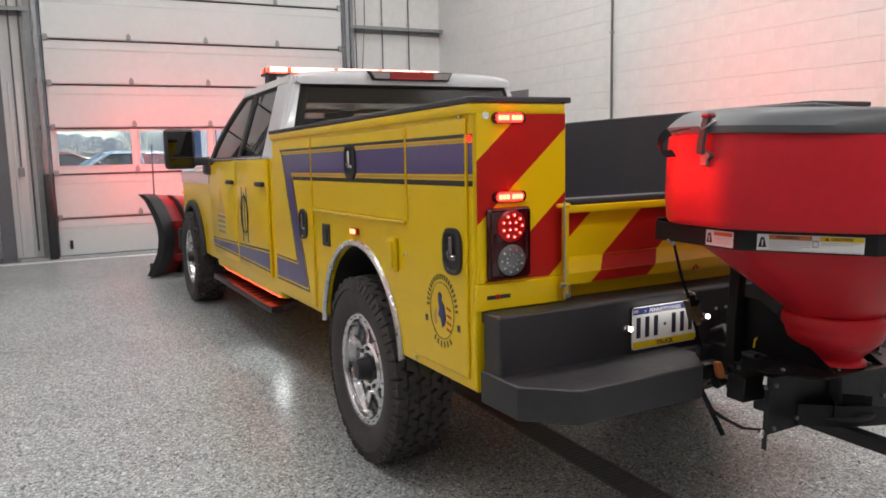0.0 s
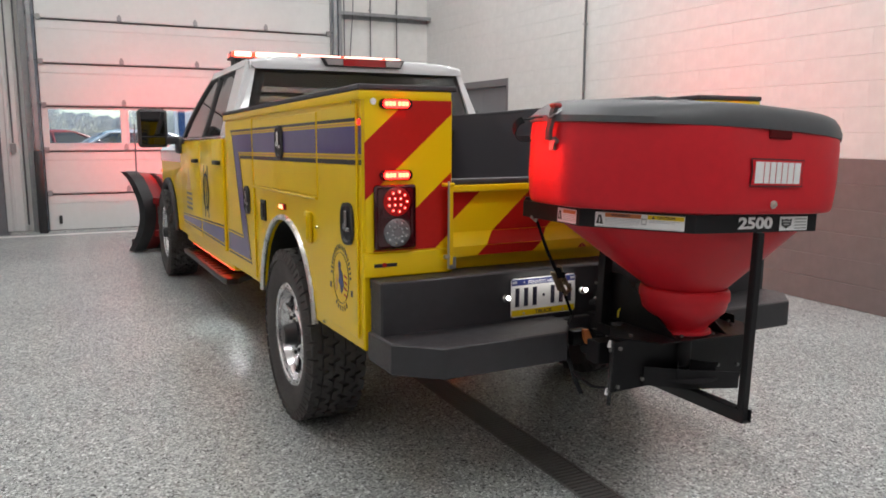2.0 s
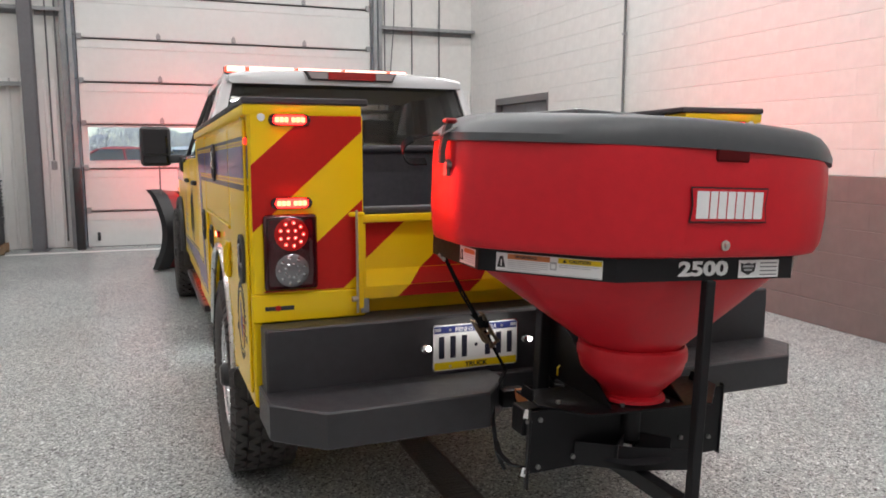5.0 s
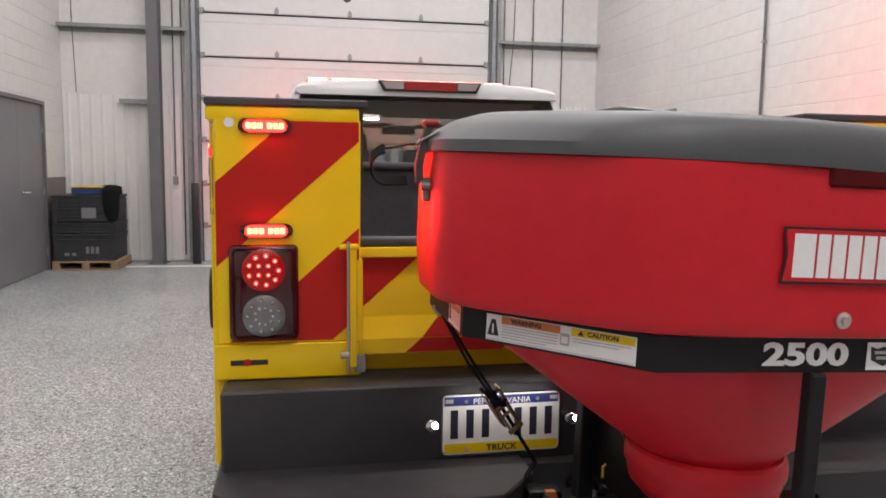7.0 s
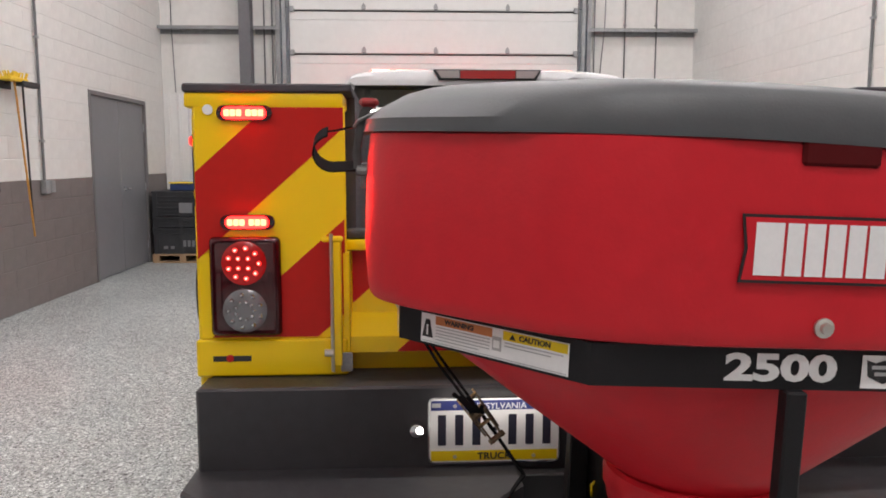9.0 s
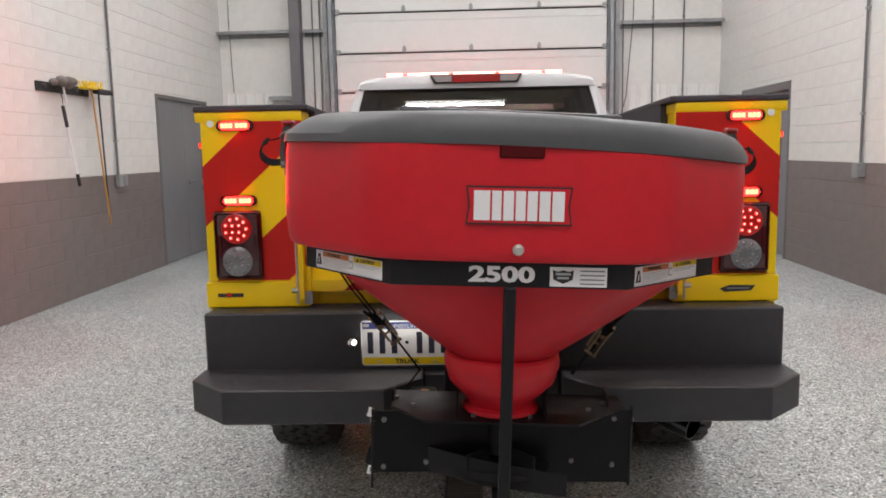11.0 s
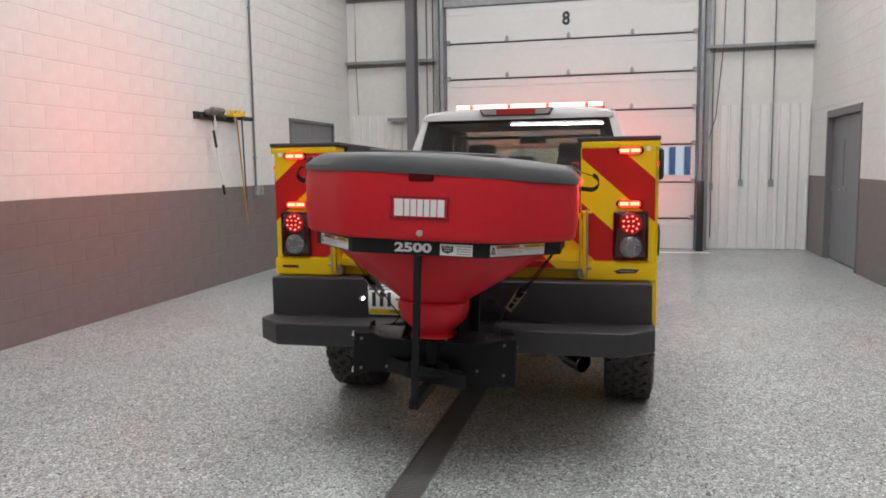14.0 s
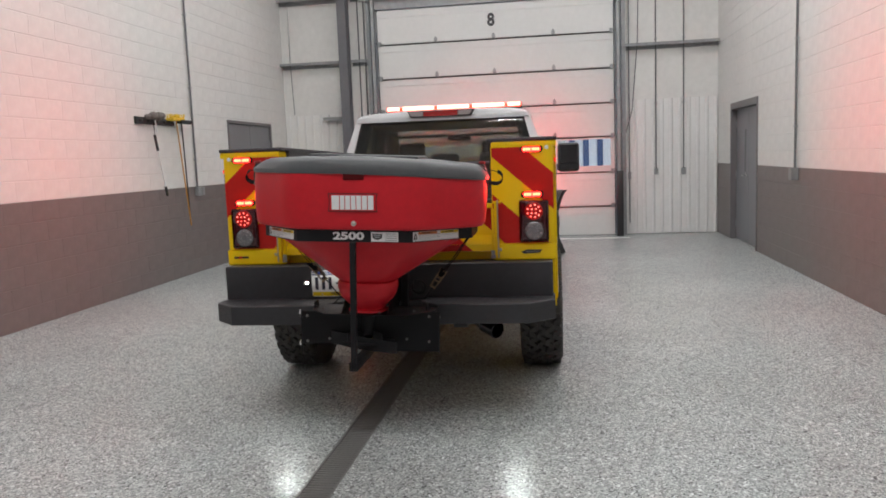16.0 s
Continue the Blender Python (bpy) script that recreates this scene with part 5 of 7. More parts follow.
# front end, drawn in towards the grille
NOSE = [(5.95, SX, 1.337), (6.06, SX - 0.012, 1.334), (6.16, SX - 0.045, 1.328), (6.24, SX - 0.095, 1.27), (CF, SX - 0.14, 1.20)]
bm = bmesh.new()
loft(bm, [[(-w, y, 0.62), (w, y, 0.62), (w, y, z), (-w, y, z)] for y, w, z in NOSE])
tp("front_clip", bm, "yellow", shell)
bm = bmesh.new()
rings = []
for y, zc, w in ((4.50, 1.435, 0.93), (5.1, 1.44, 0.93), (5.8, 1.42, 0.92), (6.20, 1.375, 0.90), (6.30, 1.28, 0.88)):
    rings.append([(w * u, y, zc + 0.03 * (1 - u * u) - (0.05 if abs(u) > 0.98 else 0)) for u in (-1, -0.93, -0.7, -0.35, 0, 0.35, 0.7, 0.93, 1)] + [(w, y, zc - 0.12), (-w, y, zc - 0.12)])
loft(bm, rings)
tp("hood", bm, "white_paint", shell, "white bonnet")
bm = tbox((-0.80, CF, 0.72), (0.80, CF + 0.06, 1.24), 0.03, 2)
grille = tp("grille", bm, "black_plastic", shell)
for s in (-1, 1):
    tp("headlamp", tbox((s * 0.54, CF + 0.02, 1.02), (s * 0.80, CF + 0.075, 1.18), 0.02, 2), "lens_clear", grille)
    bm = bmesh.new()
    loft(bm, [[(s * 0.78, y, z - 0.095), (s * (w + 0.008), y, z - 0.095), (s * (w + 0.007), y, z + 0.012), (s * (w - 0.012), y, z + 0.036), (s * (w - 0.05), y, z + 0.044), (s * 0.78, y, z + 0.044)] for y, w, z in [(4.56, SX, 1.337)] + NOSE[:4]])
    tp("fender_top", bm, "white_paint", shell)
    bm = bmesh.new()
    sweep(bm, [(s * (SX + 0.012), y, z) for y, z in arch(FARCH_Y, 0.56, 0.49, 0.60, 20)], 0.034, seg=8)
    tp("fender_flare", bm, "black_plastic", shell, "black fender flare")
    bm = bmesh.new()
    loft(bm, [[(s * x, y, z) for y, z in arch(FARCH_Y, 0.56, 0.49, 0.60)] for x in (0.60, SX - 0.01)], caps=False, closed=False)
    tp("wheel_well", bm, "black_plastic", shell)
    tp("fender_marker", tbox((s * (SX - 0.004), 5.93, 1.12), (s * (SX + 0.010), 6.01, 1.15), 0.004), "lens_amber", shell)
tp("front_bumper", tbox((-0.97, CF + 0.0, 0.50), (0.97, CF + 0.16, 0.74), 0.03, 2), "black_plastic", shell)

ROOF_X, ROOF_Z = 0.775, 1.915


def side_pt(s, y, k):
    """A point of the greenhouse side: k = 0 at the belt, 1 at the roof."""
    x0, x1 = SX - 0.02, ROOF_X
    return (s * (x0 + (x1 - x0) * k), y, 1.43 + (ROOF_Z - 1.43) * k)


def pane_between(quad, inset, th):
    """A thin slab on four points, pushed along its normal."""
    bm = bmesh.new()
    q = [Vector(p) for p in quad]
    nrm = (q[1] - q[0]).cross(q[3] - q[0]).normalized()
    loft(bm, [[p + nrm * inset for p in q], [p + nrm * (inset + th) for p in q]])
    return bm


for s in (-1, 1):
    doors = []
    for y0, y1, nm in ((2.60, 3.465, "rear"), (3.485, 4.44, "front")):
        bm = bmesh.new()
        pts = [(y0, 0.68), (y0, 1.425), (y1, 1.425), (y1, 0.68)]
        if nm == "front":
            pts = [(y0, 0.68), (y0, 1.425), (y1 + 0.02, 1.40), (y1 + 0.02, 0.95), (y1 - 0.06, 0.68)]
        prism(bm, pts, "x", s * SX, s * (SX + 0.020), 0.008, 2)
        d = tp("cab_door", bm, "yellow", shell, "yellow cab door with black handle")
        doors.append(d)
        bm = bmesh.new()
        yh = y0 + 0.13
        box(bm, (s * (SX + 0.018), yh - 0.085, 1.255), (s * (SX + 0.05), yh + 0.085, 1.285), 0.010, 2)
        tp("door_handle", bm, "black_plastic", d)
        tp("belt_trim", tbox((s * (SX - 0.01), y0, 1.425), (s * (SX + 0.014), y1, 1.442), 0.004), "chrome", d)
        poly = [(2.40, 0.73), (4.40, 0.755), (4.40, 0.79), (2.40, 0.84)]
        for mat, pp in (("purple", poly), ("decal_black", [(2.4, 0.708), (4.4, 0.735), (4.4, 0.745), (2.4, 0.72)]), ("decal_black", [(2.4, 0.85), (4.4, 0.80), (4.4, 0.808), (2.4, 0.862)])):
            got = clip(pp, (y0 + 0.01, 0.6, y1 - 0.01, 1.0))
            if got:
                bm = bmesh.new()
                prism(bm, got, "x", s * (SX + 0.020), s * (SX + 0.0215))
                tp("stripe", bm, mat, d)
    # lettering on the rear door as interlaced bars, shield on the front door
    bm = bmesh.new()
    x = SX + 0.0215
    for cy, w, z0, z1 in ((3.30, 0.014, 0.86, 1.24), (3.16, 0.014, 0.86, 1.24), (3.23, 0.014, 0.90, 1.20)):
        prism(bm, [(cy - w, z0), (cy + w, z0), (cy + w, z1), (cy - w, z1)], "x", s * (x - 0.001), s * x)
    sweep(bm, [(s * x, 3.23 + 0.10 * math.cos(k), 1.05 + 0.13 * math.sin(k)) for k in [2 * math.pi * i / 20 for i in range(20)]], 0.006, seg=4, closed=True)
    tp("monogram", bm, "decal_black", doors[0], "tall black interlaced monogram")
    bm = bmesh.new()
    prism(bm, [(3.92, 1.02), (4.16, 1.02), (4.04, 1.22)], "x", s * (x - 0.001), s * x)
    tp("shield", bm, "decal_gold", doors[1], "gold triangular shield mark")
    bm = bmesh.new()
    for i in range(4):
        prism(bm, [(3.90, 0.985 - 0.04 * i), (4.18, 0.985 - 0.04 * i), (4.18, 1.005 - 0.04 * i), (3.90, 1.005 - 0.04 * i)], "x", s * (x - 0.001), s * x)
    tp("shield_text", bm, "decal_grey", doors[1])
    # sill glow, running board
    tp("rocker", tbox((s * 0.80, 2.46, 0.56), (s * (SX - 0.005), 4.42, 0.66), 0.02, 2), "yellow", shell)
    tp("sill_strip", tbox((s * 0.90, 2.60, 0.545), (s * 0.925, 4.30, 0.560)), "glow_sill", shell, "lit red-orange strip under the sill")
    bm = bmesh.new()
    prism(bm, [(s * 0.74, 2.86), (s * 0.88, 2.70), (s * 0.955, 2.70), (s * 0.968, 2.76), (s * 0.968, 4.54), (s * 0.90, 4.60), (s * 0.74, 4.60)], "z", 0.430, 0.475, 0.010, 2)
    board = tp("running_board", bm, "black_paint", None, "black running board with punched treads")
    for i in range(12):
        y = 2.90 + i * 0.138
        tp("tread_plate", tbox((s * 0.79, y, 0.474), (s * 0.950, y + 0.085, 0.481), 0.003), "gloss_black", board)
    for y in (2.95, 3.6, 4.35):
        tp("board_bracket", tbox((s * 0.45, y, 0.44), (s * 0.78, y + 0.05, 0.50)), "black_paint", board)
    # pillars
    curve = lambda k: 4.47 - 0.70 * k ** 1.9
    strip = lambda fa, fb, lift, n=8, top=1.0: [[tuple(Vector(side_pt(s, fa(i / n * top), i / n * top)) + Vector((s * lift, 0, 0))), tuple(Vector(side_pt(s, fb(i / n * top), i / n * top)) + Vector((s * lift, 0, 0)))] for i in range(n + 1)]

    def skin(fa, fb, inner, outer, top=1.0):
        """A slab on the greenhouse side between two curves."""
        bm = bmesh.new()
        a, b = strip(fa, fb, inner, 8, top), strip(fa, fb, outer, 8, top)
        loft(bm, [[p[0], p[1], q[1], q[0]] for p, q in zip(a, b)])
        return bm

    tp("rear_pillar", skin(lambda k: 2.475 + 0.125 * k, lambda k: 2.76 + 0.10 * k, -0.025, 0.022), "white_paint", shell)
    tp("door_pillar", skin(lambda k: 3.445, lambda k: 3.525, -0.02, 0.014), "black_plastic", shell)
    tp("front_pillar", skin(lambda k: curve(k) - 0.035, lambda k: curve(k) + 0.055, -0.03, 0.018), "black_plastic", shell, "black curved windscreen pillar")
    tp("roof_rail", pane_between([side_pt(s, 2.60, 0.955), side_pt(s, 3.80, 0.955), side_pt(s, 3.76, 1.05), side_pt(s, 2.60, 1.05)], -0.026, 0.052), "white_paint", shell)
    for fa, fb in ((lambda k: 2.75 + 0.10 * k, lambda k: 3.45), (lambda k: 3.52, lambda k: curve(k) - 0.03)):
        g = tp("side_window", skin(fa, fb, -0.003, 0.003, 0.97), "tint", shell)
        g.visible_shadow = False
        edge = [side_pt(s, fa(0.02), 0.02), side_pt(s, fb(0.02), 0.02)] + [side_pt(s, fb(0.15 * i), 0.15 * i) for i in range(1, 7)] + [side_pt(s, fb(0.955), 0.955), side_pt(s, fa(0.955), 0.955)]
        bm = bmesh.new()
        sweep(bm, edge, 0.020, seg=6, closed=True)
        tp("window_seal", bm, "black_plastic", g)
    # towing mirror
    bm = bmesh.new()
    box(bm, (s * 1.06, 4.50, 1.375), (s * 1.305, 4.61, 1.705), 0.035, 3)
    mir = tp("wing_mirror", bm, "black_plastic", shell, "tall black towing mirror")
    tp("mirror_glass", tbox((s * 1.085, 4.494, 1.475), (s * 1.282, 4.501, 1.682), 0.003), "mirror", mir)
    tp("mirror_glass", tbox((s * 1.085, 4.494, 1.398), (s * 1.282, 4.501, 1.462), 0.003), "mirror", mir)
    bm = bmesh.new()
    box(bm, (s * 0.94, 4.50, 1.40), (s * 1.08, 4.57, 1.47), 0.015, 2)
    box(bm, (s * 0.93, 4.36, 1.32), (s * 1.00, 4.62, 1.46), 0.03, 2)
    tp("mirror_arm", bm, "black_plastic", mir)

# roof
bm = bmesh.new()
rings = []
for y, rise, w in ((2.528, 0.0, 0.775), (2.530, 0.040, 0.775), (2.545, 0.066, 0.775), (2.60, 0.080, 0.78), (2.80, 0.092, 0.785), (3.10, 0.098, 0.785), (3.45, 0.092, 0.785), (3.70, 0.07, 0.78), (3.84, 0.035, 0.775), (3.92, 0.0, 0.76)):
    ring = []
    for j in range(17):
        k = math.pi * (1 - j / 16)
        ring.append((w * math.copysign(abs(math.cos(k)) ** 0.62, math.cos(k)), y, ROOF_Z - 0.012 + rise * abs(math.sin(k)) ** 0.5))
    ring += [(w * 0.97, y, ROOF_Z - 0.03), (-w * 0.97, y, ROOF_Z - 0.03)]
    rings.append(ring)
loft(bm, rings)
roof = tp("roof", bm, "white_paint", shell, "white cab roof")
# rear window and its surround
RW = [(-0.865, 2.475, 1.46), (0.865, 2.475, 1.46), (0.735, 2.575, 1.895), (-0.735, 2.575, 1.895)]
bm = pane_between(RW, -0.003, 0.006)
rw = tp("rear_window", bm, "tint_rear", shell, "tinted rear window")
rw.visible_shadow = False
bm = bmesh.new()
sweep(bm, RW, 0.022, seg=6, closed=True)
tp("window_seal", bm, "black_plastic", rw)
for s in (-1, 1):
    q = [(s * 0.86, 2.470, 1.43), (s * 0.938, 2.480, 1.43), (s * 0.778, 2.597, 1.915), (s * 0.735, 2.577, 1.915)]
    tp("rear_corner", pane_between(q, -0.02, 0.04), "white_paint", shell)
    xw = s * 0.15
tp("rear_header", pane_between([(-0.78, 2.57, 1.885), (0.78, 2.57, 1.885), (0.78, 2.58, 1.93), (-0.78, 2.58, 1.93)], -0.02, 0.04), "white_paint", shell)
tp("cab_back", tbox((-0.93, 2.455, 1.30), (0.93, 2.49, 1.46), 0.004), "white_paint", shell)
ws = tp("windscreen", pane_between([(-0.86, 4.55, 1.43), (0.86, 4.55, 1.43), (0.72, 3.86, 1.90), (-0.72, 3.86, 1.90)], -0.003, 0.006), "clear", shell)
ws.visible_shadow = False
# high brake lamp
bm = bmesh.new()
prism(bm, [(-0.275, 1.915), (0.275, 1.915), (0.305, 1.972), (-0.305, 1.972)], "y", 2.505, 2.60, 0.006, 2)
hb = tp("brake_lamp", bm, "black_plastic", roof, "long high-mounted brake lamp with red centre and clear ends")
bm = bmesh.new()
prism(bm, [(-0.155, 1.920), (0.155, 1.920), (0.155, 1.964), (-0.155, 1.964)], "y", 2.499, 2.507)
tp("brake_lens", bm, "lens_red", hb)
for s in (-1, 1):
    bm = bmesh.new()
    prism(bm, [(s * 0.160, 1.923), (s * 0.262, 1.923), (s * 0.290, 1.964), (s * 0.160, 1.964)], "y", 2.499, 2.507)
    tp("cargo_lens", bm, "lens_pale", hb)
# light bar
bar = tp("light_bar", tbox((-0.70, 3.47, 2.045), (0.70, 3.68, 2.066), 0.008, 2), "black_plastic", roof, "low roof light bar with lit red and amber modules")
for s in (-1, 1):
    tp("bar_foot", tbox((s * 0.62, 3.52, 1.93), (s * 0.68, 3.63, 2.05)), "black_plastic", bar)
for x, half in ((-0.62, 0.075), (-0.36, 0.175), (0.0, 0.175), (0.36, 0.175), (0.62, 0.075)):
    for y0, y1 in ((3.465, 3.56), (3.59, 3.685)):
        md = tp("bar_module", tbox((x - half, y0, 2.050), (x + half, y1, 2.102), 0.012, 2), "bar_lens", bar)
        ym = y0 - 0.002 if y0 < 3.5 else y1 + 0.002
        tp("bar_lamp", tbox((x - half + 0.012, ym - 0.006, 2.062), (x + half - 0.012, ym + 0.006, 2.098), 0.003), "led_bar", md)
tp("bar_cover", tbox((-0.70, 3.56, 2.066), (0.70, 3.59, 2.104), 0.004), "lens_clear", bar)
# interior
tp("dashboard", tbox((-0.82, 4.10, 1.05), (0.82, 4.45, 1.37), 0.05, 3), "interior", shell)
for x, y in ((-0.42, 3.35), (0.42, 3.35), (-0.45, 2.72), (0.0, 2.72), (0.45, 2.72)):
    w = 0.26 if y > 3 else 0.2
    bm = bmesh.new()
    box(bm, (x - w, y - 0.06, 1.0), (x + w, y + 0.07, 1.52 if y > 3 else 1.42), 0.05, 3)
    st = tp("cab_seat", bm, "interior", shell)
    tp("headrest", tbox((x - 0.13, y - 0.05, 1.54 if y > 3 else 1.44), (x + 0.13, y + 0.05, 1.72 if y > 3 else 1.585), 0.035, 3), "interior", st)
bm = bmesh.new()
box(bm, (-0.74, 2.62, 1.868), (0.74, 3.80, 1.882), 0.004)
tp("headliner", bm, "headlining", shell)
for s in (-1, 1):
    tp("door_lining", tbox((s * 0.88, 2.52, 1.0), (s * 0.92, 4.3, 1.42), 0.01), "interior", shell)
    for (xa, ya, za), (xb, yb, zb), r in (((0.80, 4.38, 1.40), (0.70, 3.82, 1.86), 0.05), ((0.84, 3.30, 1.05), (0.735, 3.28, 1.87), 0.07), ((0.84, 2.60, 1.40), (0.715, 2.66, 1.87), 0.06)):
        bm = bmesh.new()
        sweep(bm, [(s * xa, ya, za), (s * (xa + xb) / 2, (ya + yb) / 2, (za + zb) / 2 + 0.01), (s * xb, yb, zb)], r, seg=8)
        tp("pillar_trim", bm, "interior", shell)
    tp("sun_visor", tbox((s * 0.10, 3.60, 1.79), (s * 0.64, 3.83, 1.81), 0.006), "interior", shell)
tp("rear_view_mirror", tbox((-0.13, 3.92, 1.75), (0.13, 3.95, 1.82), 0.01, 2), "black_plastic", shell)
tp("cab_floor", tbox((-0.9, 2.5, 0.66), (0.9, 4.4, 1.0)), "interior", shell)

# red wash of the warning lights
tw = lambda x, y, z: tuple(TRUCK @ Vector((x, y, z)))
area_lamp("light_bar_lamp", tw(0, 3.72, 2.01), tw(0, 9, 1.4), (1.3, 0.05), 3.2, (1, 0.05, 0.04), 45)
# unseen red pair added at the nose to tint the overhead door
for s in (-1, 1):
    area_lamp("door_wash_fill", tw(s * 0.75, CF + 0.10, 1.10), tw(s * 1.1, 12, 1.5), (0.2, 0.05), 1.9, (1, 0.05, 0.04), 60)
for s in (-1, 1):
    area_lamp("light_bar_lamp", tw(s * 0.73, 3.57, 2.01), tw(s * 5, 2.3, 1.50), (0.18, 0.05), 4.0, (1, 0.05, 0.04), 85)
    area_lamp("tail_warning_lamp", tw(s * 0.855, -0.045, 1.40), tw(s * 0.95, -3.2, 2.5), (0.10, 0.28), 2.5, (1, 0.02, 0.016), 115)
area_lamp("plate_lamp_light", tw(-0.28, -0.17, 0.885), tw(-0.28, -0.13, 0.75), (0.25, 0.01), 0.05, (1, 0.97, 0.9))
# small white work lamps under the sill and the bumper
for x, y, z, aim in ((-0.78, 3.12, 0.395, (-1, -0.15, -0.4)), (-0.72, 0.06, 0.552, (0.2, -1, -0.25)), (0.72, 0.06, 0.552, (0, -1, -0.25))):
    o, d = Vector((x, y, z)), Vector(aim).normalized()
    e1, e2 = circle_frame(d)
    tube = lambda t, r: [o + d * t + r * (math.cos(k) * e1 + math.sin(k) * e2) for k in [2 * math.pi * i / 14 for i in range(14)]]
    wl = bmesh.new()
    loft(wl, [tube(-0.03, 0.026), tube(-0.03, 0.032), tube(0.016, 0.034), tube(0.016, 0.029), tube(0.0, 0.027)])
    puck = tp("work_lamp", wl, "black_plastic", None, "small black work lamp with a lit white lens")
    wl = bmesh.new()
    loft(wl, [tube(0.0005, 0.0255), tube(0.003, 0.025)])
    tp("lamp_lens", wl, "led_work", puck)

# ---- salt spreader ----
SPR = TRUCK @ pose(0.028, -0.530, 1.2, 0, 2.2, 0) @ pose(0, 0, -1.2)
spreader = thing("salt_spreader", SPR, "red hopper salt spreader with grey lid on black steel frame", "spreader")


def plan(k, rounds=3):
    """The hopper's plan: an eight-sided outline with well rounded corners."""
    pts = [(-0.30, -0.385), (0.31, -0.385), (0.615, -0.135), (0.605, 0.13), (0.34, 0.37), (-0.34, 0.37), (-0.60, 0.13), (-0.60, -0.125)]
    full = []
    for i, p in enumerate(pts):
        q = pts[(i + 1) % 8]
        full += [p, ((p[0] + q[0]) / 2, (p[1] + q[1]) / 2)]
    pts = full
    for _ in range(rounds):
        out = []
        for i, p in enumerate(pts):
            q = pts[(i + 1) % len(pts)]
            out += [(0.75 * p[0] + 0.25 * q[0], 0.75 * p[1] + 0.25 * q[1]), (0.25 * p[0] + 0.75 * q[0], 0.25 * p[1] + 0.75 * q[1])]
        pts = out
    return [(x * k * 0.985 + 0.006, y * k) for x, y in pts]


def ring_at(p, z, k=1.0):
    return [(x * k, y * k, z) for x, y in p]


def sag(x):
    """How far the lid and the hopper's rim stand above a level line: high at one end, drooping to the other."""
    return 0.014 - 0.036 * max(0.0, min(1.0, (x + 0.15) / 0.75)) ** 1.7


def warp(bm, z0, z1):
    for v in bm.verts:
        v.co.z += sag(v.co.x) * max(0.0, min(1.0, (v.co.z - z0) / (z1 - z0)))


def soften(pts, n):
    """The outline with its corners eased n times, at its old width and depth."""
    out = list(pts)
    for _ in range(n):
        out = [tuple(0.25 * out[i - 1][k] + 0.5 * p[k] + 0.25 * out[(i + 1) % len(out)][k] for k in (0, 1)) for i, p in enumerate(out)]
    fx, fy = (max(abs(p[k]) for p in pts) / max(abs(p[k]) for p in out) for k in (0, 1))
    return [(x * fx, y * fy) for x, y in out]


big = plan(0.985)
bm = bmesh.new()
mid = plan(1.0)
rings = [ring_at(big, 1.170, 0.92), ring_at(big, 1.171, 0.965), ring_at(big, 1.174, 0.984), ring_at(big, 1.182, 0.995), ring_at(big, 1.196, 1.0), ring_at(mid, 1.26, 0.996), ring_at(mid, 1.38, 0.996), ring_at(mid, 1.420, 0.99), ring_at(mid, 1.432, 0.95)]
loft(bm, rings)
warp(bm, 1.26, 1.40)
hop = part("hopper", bm, "hopper", spreader, "red moulded hopper")
# dent under the lid: a raised block, its shade painted as dark red
part("grip_recess", boxes(((-0.036, -0.3885, 1.406), (0.064, -0.372, 1.437)), bev=0.004), "recess_shade_red", hop)
bm = bmesh.new()
wide = soften(plan(1.010), 14)
rings = [ring_at(wide, 1.424, 0.985), ring_at(wide, 1.422, 1.0), ring_at(wide, 1.442, 1.002), ring_at(wide, 1.466, 0.988), ring_at(wide, 1.484, 0.962), ring_at(wide, 1.494, 0.92), ring_at(wide, 1.502, 0.6), ring_at(wide, 1.506, 0.25), ring_at(wide, 1.507, 0.02)]
loft(bm, rings)
for v in bm.verts:
    v.co.x *= 1 - (0.10 if v.co.x < 0 else 0.03) * max(0.0, min(1.0, (v.co.z - 1.438) / 0.06))
warp(bm, 1.26, 1.40)
lid = part("lid", bm, "lid", spreader, "dark grey moulded lid")
bm = bmesh.new()
box(bm, (-0.28, -0.14, 1.495), (0.28, 0.16, 1.516), 0.010, 2)
warp(bm, 1.26, 1.40)
part("lid_boss", bm, "lid", lid)
# cone and throat
bm = bmesh.new()
CONE_Y = -0.05
low = [(0.125 * math.cos(a), 0.125 * math.sin(a) + CONE_Y) for a in [math.atan2(y, x) for x, y in big]]
ring = lambda t, z: [(a[0] * 0.85 * (1 - t) + b[0] * t, a[1] * 0.85 * (1 - t) + b[1] * t, z) for a, b in zip(big, low)]
loft(bm, [ring(0, 1.174), ring(0.06, 1.112), ring(0.45, 1.01), ring(1.0, 0.872)], caps=False)
part("cone", bm, "hopper", hop)
bm = bmesh.new()
lathe(bm, [(0.118, 0.890), (0.140, 0.882), (0.147, 0.886), (0.154, 0.880), (0.157, 0.866), (0.156, 0.846), (0.150, 0.836), (0.150, 0.830), (0.143, 0.806), (0.118, 0.780), (0.092, 0.752), (0.088, 0.742), (0.102, 0.736), (0.104, 0.726), (0.07, 0.724)], (0, CONE_Y, 0), "z", 36)
part("throat", bm, "hopper", hop)
